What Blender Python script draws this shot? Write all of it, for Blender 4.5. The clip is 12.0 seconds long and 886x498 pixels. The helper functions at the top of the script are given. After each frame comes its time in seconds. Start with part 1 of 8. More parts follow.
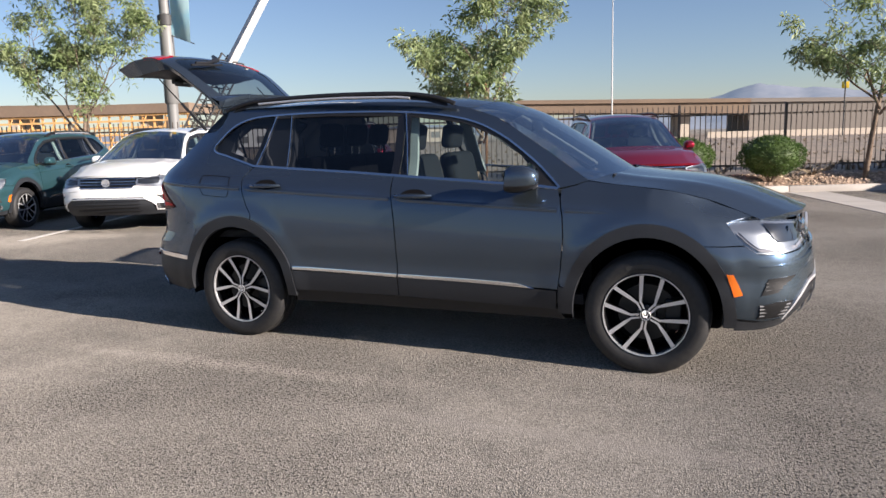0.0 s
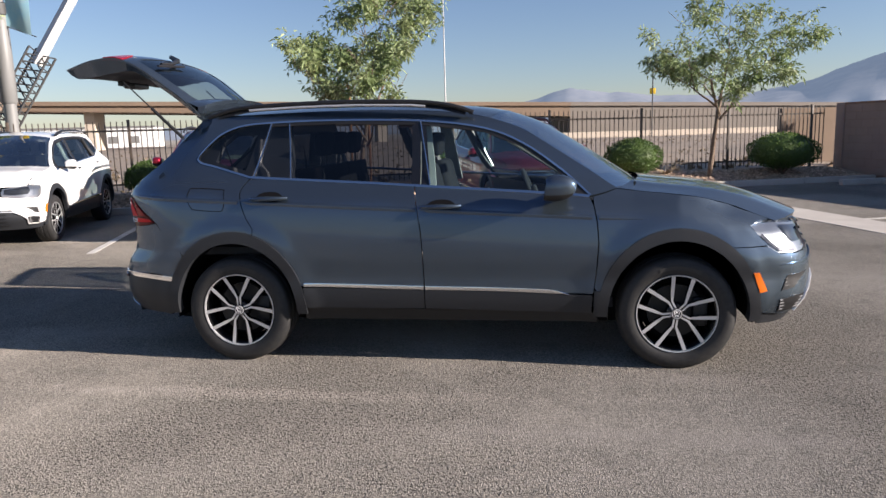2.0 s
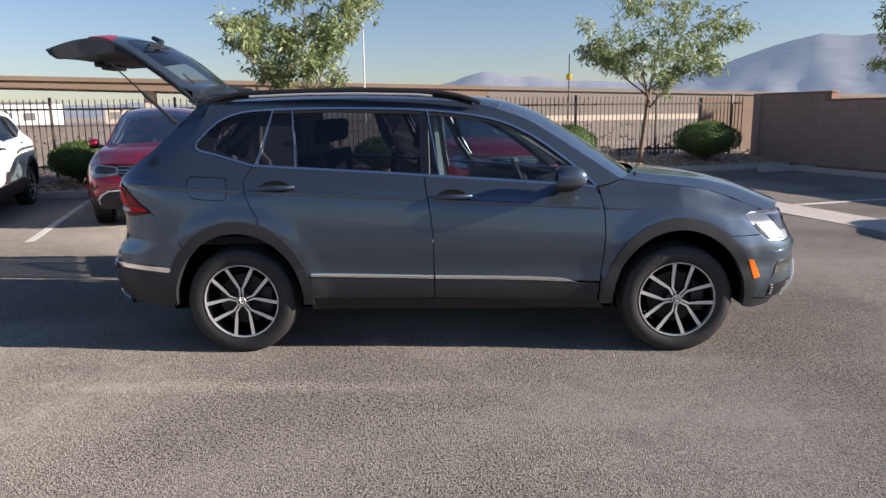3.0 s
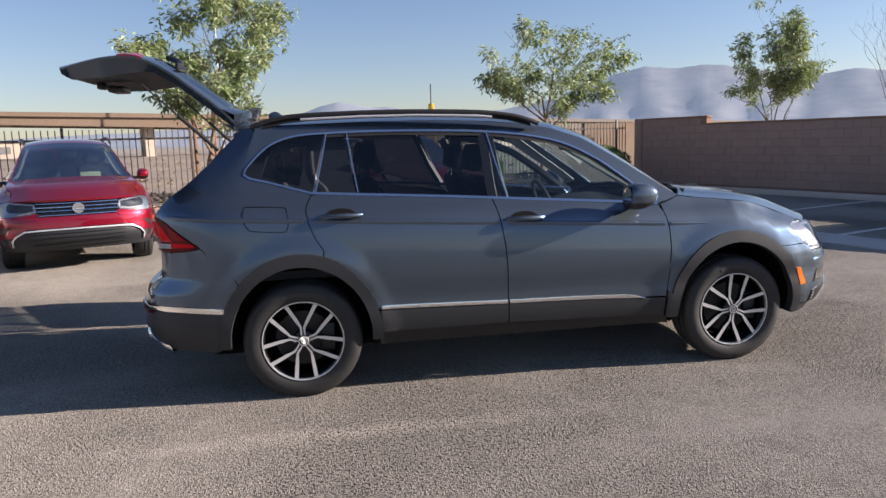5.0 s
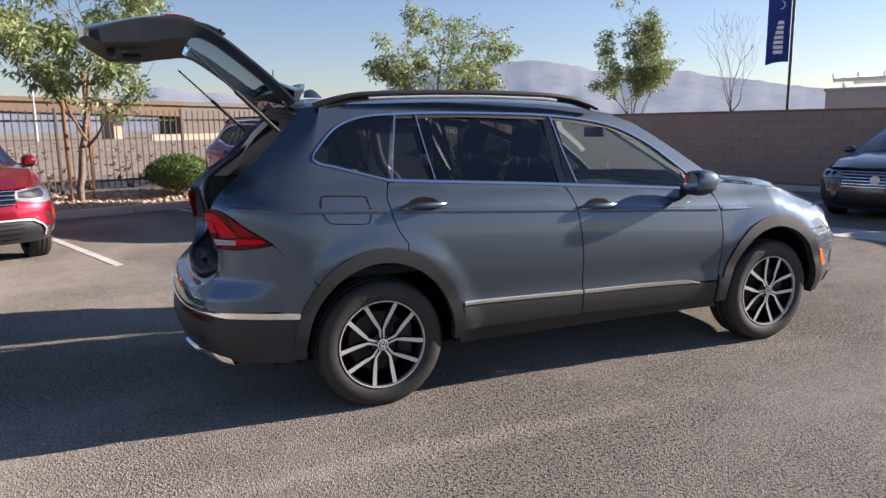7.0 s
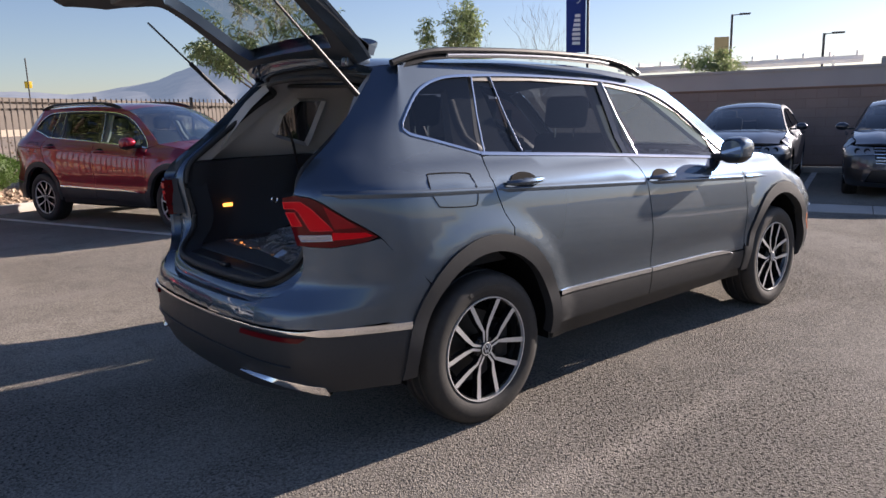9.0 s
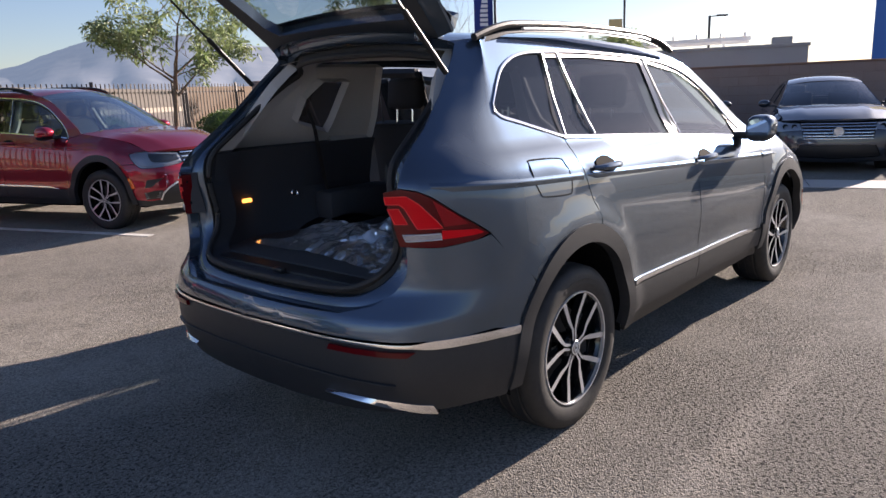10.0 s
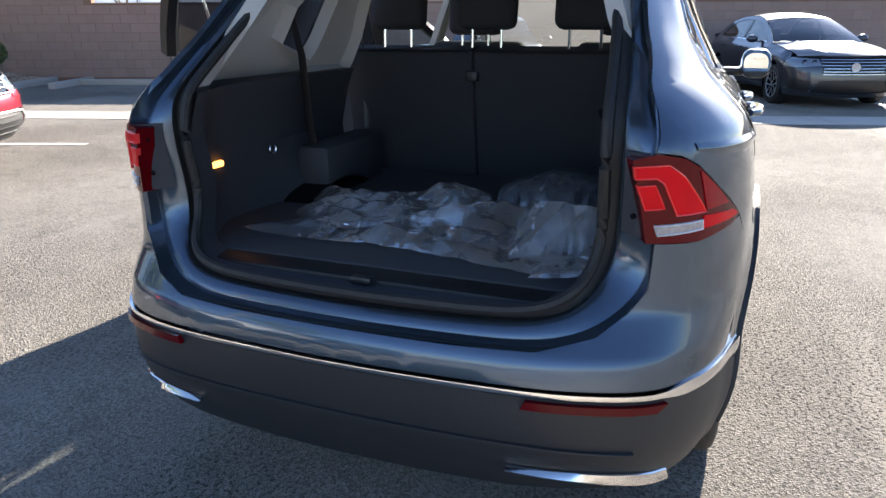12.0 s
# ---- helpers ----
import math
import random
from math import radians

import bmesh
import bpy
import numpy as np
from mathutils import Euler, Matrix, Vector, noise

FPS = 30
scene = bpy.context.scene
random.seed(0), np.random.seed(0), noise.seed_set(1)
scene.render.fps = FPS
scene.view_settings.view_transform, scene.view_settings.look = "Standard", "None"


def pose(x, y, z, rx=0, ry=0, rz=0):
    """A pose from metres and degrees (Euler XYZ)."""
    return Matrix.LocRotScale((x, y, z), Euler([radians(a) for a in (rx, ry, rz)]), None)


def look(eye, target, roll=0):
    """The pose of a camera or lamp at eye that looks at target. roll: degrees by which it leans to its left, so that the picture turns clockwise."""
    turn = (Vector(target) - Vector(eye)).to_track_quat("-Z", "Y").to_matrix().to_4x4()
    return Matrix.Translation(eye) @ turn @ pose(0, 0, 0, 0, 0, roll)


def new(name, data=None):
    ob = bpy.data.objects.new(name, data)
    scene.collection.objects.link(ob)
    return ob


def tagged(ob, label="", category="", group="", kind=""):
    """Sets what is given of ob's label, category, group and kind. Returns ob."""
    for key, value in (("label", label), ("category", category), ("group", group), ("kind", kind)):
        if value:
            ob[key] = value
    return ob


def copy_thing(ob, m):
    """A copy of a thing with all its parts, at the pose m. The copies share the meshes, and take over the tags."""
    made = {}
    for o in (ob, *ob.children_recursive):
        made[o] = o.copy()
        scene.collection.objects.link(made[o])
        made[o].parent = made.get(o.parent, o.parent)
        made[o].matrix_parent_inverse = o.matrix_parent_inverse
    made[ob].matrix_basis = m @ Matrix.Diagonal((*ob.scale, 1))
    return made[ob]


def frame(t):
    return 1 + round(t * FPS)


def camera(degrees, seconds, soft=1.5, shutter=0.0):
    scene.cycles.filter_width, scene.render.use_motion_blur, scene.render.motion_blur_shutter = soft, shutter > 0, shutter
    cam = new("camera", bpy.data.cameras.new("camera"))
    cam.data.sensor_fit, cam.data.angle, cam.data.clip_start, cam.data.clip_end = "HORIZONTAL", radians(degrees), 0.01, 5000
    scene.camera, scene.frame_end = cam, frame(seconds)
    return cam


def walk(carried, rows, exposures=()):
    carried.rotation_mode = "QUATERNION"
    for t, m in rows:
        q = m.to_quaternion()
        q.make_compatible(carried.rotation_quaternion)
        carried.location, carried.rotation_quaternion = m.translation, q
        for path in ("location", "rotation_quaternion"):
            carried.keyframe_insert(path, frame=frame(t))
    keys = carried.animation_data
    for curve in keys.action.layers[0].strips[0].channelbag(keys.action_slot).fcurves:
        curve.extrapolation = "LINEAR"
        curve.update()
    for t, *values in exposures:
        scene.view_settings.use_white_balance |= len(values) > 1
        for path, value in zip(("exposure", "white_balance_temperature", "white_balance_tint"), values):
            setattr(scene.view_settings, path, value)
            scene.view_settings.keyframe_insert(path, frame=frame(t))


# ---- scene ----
cam = camera(64.3, 12.0)
PATH = [
    (0, (3.199, -4.914, 1.384), (2.456, -3.084, 1.067), -1.6),
    (0.5, (2.898, -4.992, 1.427), (2.271, -3.12, 1.107), -2.3),
    (1, (2.631, -5.115, 1.433), (2.127, -3.204, 1.125), -1.0),
    (1.5, (2.306, -5.199, 1.438), (1.926, -3.264, 1.105), -1.3),
    (2, (2.011, -5.174, 1.468), (1.721, -3.222, 1.141), -1.6),
    (2.5, (1.714, -5.227, 1.465), (1.594, -3.255, 1.155), -0.8),
    (3, (1.427, -5.26, 1.529), (1.373, -3.297, 1.149), -0.7),
    (3.2, (1.37, -5.232, 1.532), (1.295, -3.269, 1.158), -1.6),
    (4.8, (0.275, -5.071, 1.526), (0.582, -3.121, 1.203), -0.7),
    (5, (0.13, -5.015, 1.503), (0.471, -3.068, 1.196), -1.6),
    (5.5, (-0.187, -4.909, 1.511), (0.242, -2.98, 1.202), -0.9),
    (6, (-0.54, -4.786, 1.52), (0.007, -2.89, 1.195), -2.2),
    (6.5, (-0.851, -4.555, 1.493), (-0.202, -2.694, 1.152), -1.1),
    (6.7, (-0.968, -4.474, 1.499), (-0.268, -2.632, 1.158), -1.0),
    (8.3, (-1.783, -3.597, 1.428), (-0.672, -1.972, 1.076), -1.4),
    (8.5, (-1.909, -3.448, 1.428), (-0.736, -1.865, 1.085), -2.3),
    (9, (-2.104, -3.069, 1.388), (-0.831, -1.573, 1.012), -1.6),
    (9.5, (-2.29, -2.692, 1.388), (-0.949, -1.259, 1.008), -1.6),
    (10, (-2.447, -2.307, 1.403), (-0.977, -1.022, 0.972), -2.3),
    (10.5, (-2.459, -1.901, 1.4), (-0.919, -0.711, 0.939), -2.5),
    (11, (-2.505, -1.51, 1.387), (-0.831, -0.554, 0.852), -2.4),
    (11.5, (-2.43, -1.162, 1.364), (-0.703, -0.368, 0.747), -2.6),
    (12, (-2.295, -0.804, 1.366), (-0.526, -0.109, 0.745), -0.3),
]
walk(cam, [(t, look(eye, target, roll)) for t, eye, target, roll in PATH],
     exposures=[(t, e + 0.13, 6380 + 230 * w, 18 + 4 * w - 3.5 * max(0.0, t - 10.5)) for t, e, w in ((0.0, 1.04, 0), (3.0, 1.10, 0.2), (5.5, 1.28, 0.8), (6.5, 1.34, 0.9), (8.5, 1.18, 1.0), (9.5, 1.28, 1.0), (10.5, 1.40, 1.0), (11.0, 1.55, 0.9), (11.5, 1.88, 0.6), (12.0, 2.35, 0.1))])

# ---- world, sun, exposure ----
SUN_EL, SUN_AZ = 18.5, -7.0          # degrees: height, and bearing from +x towards +y
world = bpy.data.worlds.new("sky")
scene.world = world
world.use_nodes = True
wn = world.node_tree.nodes
sky = wn.new("ShaderNodeTexSky")
sky.sky_type = 'NISHITA'
sky.sun_disc = False
sky.sun_elevation, sky.sun_rotation = radians(SUN_EL), radians(90 - SUN_AZ)
sky.air_density, sky.dust_density, sky.ozone_density = 1.0, 0.32, 2.0
wn["Background"].inputs[1].default_value = 0.0505
tone = wn.new("ShaderNodeMix")
tone.data_type, tone.blend_type = 'RGBA', 'MULTIPLY'
tone.inputs[0].default_value = 1.0
tone.inputs[7].default_value = (0.93, 0.975, 1.09, 1)     # dry, clear desert air
world.node_tree.links.new(sky.outputs[0], tone.inputs[6])
world.node_tree.links.new(tone.outputs[2], wn["Background"].inputs[0])
sun = new("sun", bpy.data.lights.new("sun", 'SUN'))
sun.data.energy, sun.data.angle, sun.data.color = 5.0, radians(0.55), (1.0, 0.92, 0.785)
sun.matrix_world = look((0, 0, 0), (-math.cos(radians(SUN_EL)) * math.cos(radians(SUN_AZ)),
                                    -math.cos(radians(SUN_EL)) * math.sin(radians(SUN_AZ)), -math.sin(radians(SUN_EL))))


# ---- materials ----
def material(name, base, rough=0.5, metal=0.0, coat=0.0, spec=0.5, grain=None, stain=None, bump=None, island=0.0, objrand=0.0):
    """A surface. grain, stain: (size in metres, strength, colour) of fine and broad variation; bump: (size, depth)."""
    m = bpy.data.materials.new(name)
    m.use_nodes = True
    nt = m.node_tree
    p = nt.nodes["Principled BSDF"]
    p.inputs["Roughness"].default_value = rough
    p.inputs["Metallic"].default_value = metal
    p.inputs["Coat Weight"].default_value = coat
    p.inputs["Coat Roughness"].default_value = 0.03
    p.inputs["Specular IOR Level"].default_value = spec
    p.inputs["Base Color"].default_value = (*base, 1)
    geo = nt.nodes.new("ShaderNodeNewGeometry")
    last = None
    for layer, detail in ((stain, 3), (grain, 4)):
        if not layer:
            continue
        size, amount, colour = layer
        n = nt.nodes.new("ShaderNodeTexNoise")
        n.inputs["Scale"].default_value = 1.0 / size
        n.inputs["Detail"].default_value = detail
        nt.links.new(geo.outputs["Position"], n.inputs["Vector"])
        ramp = nt.nodes.new("ShaderNodeMapRange")
        ramp.inputs[1].default_value, ramp.inputs[2].default_value = 0.38, 0.62
        ramp.inputs[3].default_value, ramp.inputs[4].default_value = 0.0, amount
        nt.links.new(n.outputs["Fac"], ramp.inputs[0])
        mix = nt.nodes.new("ShaderNodeMix")
        mix.data_type = 'RGBA'
        nt.links.new(ramp.outputs[0], mix.inputs[0])
        if last is None:
            mix.inputs[6].default_value = (*base, 1)
        else:
            nt.links.new(last, mix.inputs[6])
        mix.inputs[7].default_value = (*colour, 1)
        last = mix.outputs[2]
    if island or objrand:
        hue = nt.nodes.new("ShaderNodeHueSaturation")
        rng = nt.nodes.new("ShaderNodeMapRange")
        k = island or objrand
        rng.inputs[3].default_value, rng.inputs[4].default_value = 1 - k, 1 + k
        if island:
            nt.links.new(geo.outputs["Random Per Island"], rng.inputs[0])
        else:
            info = nt.nodes.new("ShaderNodeObjectInfo")
            nt.links.new(info.outputs["Random"], rng.inputs[0])
        nt.links.new(rng.outputs[0], hue.inputs["Value"])
        if last is None:
            hue.inputs["Color"].default_value = (*base, 1)
        else:
            nt.links.new(last, hue.inputs["Color"])
        last = hue.outputs[0]
    if last is not None:
        nt.links.new(last, p.inputs["Base Color"])
    if bump:
        n = nt.nodes.new("ShaderNodeTexNoise")
        n.inputs["Scale"].default_value = 1.0 / bump[0]
        n.inputs["Detail"].default_value = 3
        nt.links.new(geo.outputs["Position"], n.inputs["Vector"])
        b = nt.nodes.new("ShaderNodeBump")
        b.inputs["Distance"].default_value = bump[1]
        nt.links.new(n.outputs["Fac"], b.inputs["Height"])
        nt.links.new(b.outputs[0], p.inputs["Normal"])
    return m


def glass(name, tint, gloss=0.0, mirror_by=(0.08, 0.80, 3.2), dust=0.0):
    """Thin glass: lets light through with a tint, and mirrors by Fresnel. dust: share of a pale film that scatters light."""
    m = bpy.data.materials.new(name)
    m.use_nodes = True
    nt = m.node_tree
    for n in list(nt.nodes):
        if n.type != 'OUTPUT_MATERIAL':
            nt.nodes.remove(n)
    out = nt.nodes["Material Output"]
    tr, gl, fr, pw, mr, mx = (nt.nodes.new("ShaderNode" + k) for k in ("BsdfTransparent", "BsdfGlossy", "LayerWeight", "Math", "MapRange", "MixShader"))
    tr.inputs[0].default_value = (*tint, 1)
    gl.inputs["Roughness"].default_value = gloss
    fr.inputs[0].default_value = 0.5
    pw.operation, pw.inputs[1].default_value = 'POWER', mirror_by[2]
    mr.inputs[3].default_value, mr.inputs[4].default_value = mirror_by[0], mirror_by[1]
    nt.links.new(fr.outputs["Facing"], pw.inputs[0])
    nt.links.new(pw.outputs[0], mr.inputs[0])
    nt.links.new(mr.outputs[0], mx.inputs[0])
    nt.links.new(tr.outputs[0], mx.inputs[1])
    nt.links.new(gl.outputs[0], mx.inputs[2])
    nt.links.new(mx.outputs[0], out.inputs[0])
    if dust:
        sc, both = nt.nodes.new("ShaderNodeBsdfTranslucent"), nt.nodes.new("ShaderNodeMixShader")
        sc.inputs[0].default_value = (0.85, 0.84, 0.80, 1)
        both.inputs[0].default_value = dust
        nt.links.new(mx.outputs[0], both.inputs[1])
        nt.links.new(sc.outputs[0], both.inputs[2])
        nt.links.new(both.outputs[0], out.inputs[0])
    return m


def asphalt_material():
    m = material("asphalt", (0.276, 0.249, 0.212), 0.95, spec=0.12, stain=(2.6, 0.6, (0.211, 0.193, 0.168)))
    nt = m.node_tree
    p = nt.nodes["Principled BSDF"]
    p.inputs["Diffuse Roughness"].default_value = 0.45
    geo = nt.nodes.new("ShaderNodeNewGeometry")
    vor = nt.nodes.new("ShaderNodeTexVoronoi")
    vor.inputs["Scale"].default_value = 150
    nt.links.new(geo.outputs["Position"], vor.inputs["Vector"])
    old = p.inputs["Base Color"].links[0].from_socket
    hsv = nt.nodes.new("ShaderNodeHueSaturation")
    sep = nt.nodes.new("ShaderNodeSeparateColor")
    rng = nt.nodes.new("ShaderNodeMapRange")
    rng.inputs[3].default_value, rng.inputs[4].default_value = 0.58, 1.55
    nt.links.new(vor.outputs["Color"], sep.inputs[0])
    nt.links.new(sep.outputs[0], rng.inputs[0])
    nt.links.new(rng.outputs[0], hsv.inputs["Value"])
    nt.links.new(old, hsv.inputs["Color"])
    # scattered dark tar spots
    n2 = nt.nodes.new("ShaderNodeTexNoise")
    n2.inputs["Scale"].default_value = 5.5
    n2.inputs["Detail"].default_value = 6
    nt.links.new(geo.outputs["Position"], n2.inputs["Vector"])
    r2 = nt.nodes.new("ShaderNodeMapRange")
    r2.inputs[1].default_value, r2.inputs[2].default_value, r2.inputs[4].default_value = 0.5, 0.72, 0.35
    nt.links.new(n2.outputs["Fac"], r2.inputs[0])
    mx = nt.nodes.new("ShaderNodeMix")
    mx.data_type = 'RGBA'
    nt.links.new(r2.outputs[0], mx.inputs[0])
    nt.links.new(hsv.outputs[0], mx.inputs[6])
    mx.inputs[7].default_value = (0.124, 0.115, 0.102, 1)
    nt.links.new(mx.outputs[2], p.inputs["Base Color"])
    # paler wheel tracks and dust streaks, long across the lot
    turn = nt.nodes.new("ShaderNodeMapping")
    turn.inputs["Rotation"].default_value = (0, 0, radians(-8))
    turn.inputs["Scale"].default_value = (0.10, 1.1, 1.0)
    nt.links.new(geo.outputs["Position"], turn.inputs["Vector"])
    n3 = nt.nodes.new("ShaderNodeTexNoise")
    n3.inputs["Scale"].default_value = 1.6
    n3.inputs["Detail"].default_value = 5
    nt.links.new(turn.outputs[0], n3.inputs["Vector"])
    r3 = nt.nodes.new("ShaderNodeMapRange")
    r3.inputs[1].default_value, r3.inputs[2].default_value, r3.inputs[4].default_value = 0.52, 0.70, 0.7
    nt.links.new(n3.outputs["Fac"], r3.inputs[0])
    dust = nt.nodes.new("ShaderNodeMix")
    dust.data_type = 'RGBA'
    nt.links.new(r3.outputs[0], dust.inputs[0])
    nt.links.new(mx.outputs[2], dust.inputs[6])
    dust.inputs[7].default_value = (0.322, 0.29, 0.254, 1)
    # wide stretches: dusty worn ones, and dark coarse ones that are open and pitted
    n4, n5 = nt.nodes.new("ShaderNodeTexNoise"), nt.nodes.new("ShaderNodeTexNoise")
    n4.inputs["Scale"].default_value, n4.inputs["Detail"].default_value = 62.0, 2.0
    n5.inputs["Scale"].default_value, n5.inputs["Detail"].default_value, n5.inputs["Distortion"].default_value = 0.42, 5.0, 0.6
    r4, r5, mul = nt.nodes.new("ShaderNodeMapRange"), nt.nodes.new("ShaderNodeMapRange"), nt.nodes.new("ShaderNodeMath")
    r4.inputs[1].default_value, r4.inputs[2].default_value = 0.53, 0.64
    r5.inputs[1].default_value, r5.inputs[2].default_value, r5.inputs[3].default_value, r5.inputs[4].default_value = 0.40, 0.60, 0.12, 1.0
    mul.operation = 'MULTIPLY'
    for n, r, k in ((n4, r4, 0), (n5, r5, 1)):
        nt.links.new(geo.outputs["Position"], n.inputs["Vector"])
        nt.links.new(n.outputs["Fac"], r.inputs[0])
        nt.links.new(r.outputs[0], mul.inputs[k])
    wide = nt.nodes.new("ShaderNodeMix")
    wide.data_type = 'RGBA'
    rw = nt.nodes.new("ShaderNodeMapRange")
    rw.inputs[1].default_value, rw.inputs[2].default_value, rw.inputs[4].default_value = 0.42, 0.66, 0.38
    nt.links.new(n5.outputs["Fac"], rw.inputs[0])
    nt.links.new(rw.outputs[0], wide.inputs[0])
    nt.links.new(dust.outputs[2], wide.inputs[6])
    wide.inputs[7].default_value = (0.196, 0.180, 0.158, 1)
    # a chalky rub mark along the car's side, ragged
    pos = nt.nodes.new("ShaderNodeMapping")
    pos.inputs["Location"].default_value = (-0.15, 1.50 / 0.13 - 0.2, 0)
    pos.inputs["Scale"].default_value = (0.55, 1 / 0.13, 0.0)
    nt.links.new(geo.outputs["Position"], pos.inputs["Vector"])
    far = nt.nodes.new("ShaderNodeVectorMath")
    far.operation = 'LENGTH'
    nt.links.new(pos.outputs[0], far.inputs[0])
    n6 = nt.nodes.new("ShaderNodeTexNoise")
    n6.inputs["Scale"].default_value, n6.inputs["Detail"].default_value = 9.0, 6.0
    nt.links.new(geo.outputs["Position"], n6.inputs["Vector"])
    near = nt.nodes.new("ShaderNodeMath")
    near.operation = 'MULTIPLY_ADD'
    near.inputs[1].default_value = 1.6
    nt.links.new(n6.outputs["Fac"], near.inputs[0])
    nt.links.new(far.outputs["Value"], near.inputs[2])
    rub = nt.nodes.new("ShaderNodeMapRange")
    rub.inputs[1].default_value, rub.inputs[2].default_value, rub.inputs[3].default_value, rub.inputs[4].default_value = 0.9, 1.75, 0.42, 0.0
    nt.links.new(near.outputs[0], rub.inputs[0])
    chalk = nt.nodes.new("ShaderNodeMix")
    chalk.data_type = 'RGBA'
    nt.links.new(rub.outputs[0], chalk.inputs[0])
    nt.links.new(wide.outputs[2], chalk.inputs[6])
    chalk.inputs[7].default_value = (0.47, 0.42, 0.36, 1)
    pits = nt.nodes.new("ShaderNodeMix")
    pits.data_type = 'RGBA'
    nt.links.new(mul.outputs[0], pits.inputs[0])
    nt.links.new(chalk.outputs[2], pits.inputs[6])
    pits.inputs[7].default_value = (0.072, 0.066, 0.059, 1)
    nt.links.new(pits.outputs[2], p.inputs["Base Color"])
    b = nt.nodes.new("ShaderNodeBump")
    b.inputs["Distance"].default_value = 0.0065
    rough = nt.nodes.new("ShaderNodeMapRange")
    rough.inputs[1].default_value, rough.inputs[2].default_value, rough.inputs[3].default_value, rough.inputs[4].default_value = 0.38, 0.60, 0.40, 1.0
    nt.links.new(n5.outputs["Fac"], rough.inputs[0])
    nt.links.new(rough.outputs[0], b.inputs["Strength"])
    high = nt.nodes.new("ShaderNodeMath")
    high.operation = 'MULTIPLY_ADD'
    high.inputs[1].default_value = -0.9
    nt.links.new(mul.outputs[0], high.inputs[0])
    nt.links.new(vor.outputs["Distance"], high.inputs[2])
    nt.links.new(high.outputs[0], b.inputs["Height"])
    nt.links.new(b.outputs[0], p.inputs["Normal"])
    return m


def paint(name, base, metal=0.5, rough=0.32, ior=1.6, edge=0.5, flake=None):
    """Car paint: a base of flakes or solid colour under a hard, smooth clear coat. flake: (colour, roughness, share) of flakes that lie askew."""
    m = material(name, base, rough, metal, coat=1.0, bump=(0.9, 0.002))
    nt = m.node_tree
    p = nt.nodes["Principled BSDF"]
    p.inputs["Coat IOR"].default_value = ior
    p.inputs["Coat Roughness"].default_value = 0.015
    p.inputs["Specular Tint"].default_value = (edge, edge * 1.04, edge * 1.1, 1)
    if flake:
        q = nt.nodes.new("ShaderNodeBsdfPrincipled")
        q.inputs["Base Color"].default_value = (*flake[0], 1)
        q.inputs["Metallic"].default_value, q.inputs["Roughness"].default_value = 0.9, flake[1]
        q.inputs["Coat Weight"].default_value, q.inputs["Coat IOR"].default_value, q.inputs["Coat Roughness"].default_value = 1.0, ior, 0.015
        nt.links.new(p.inputs["Normal"].links[0].from_socket, q.inputs["Normal"])
        mx = nt.nodes.new("ShaderNodeMixShader")
        mx.inputs[0].default_value = flake[2]
        nt.links.new(p.outputs[0], mx.inputs[1])
        nt.links.new(q.outputs[0], mx.inputs[2])
        nt.links.new(mx.outputs[0], nt.nodes["Material Output"].inputs[0])
    return m


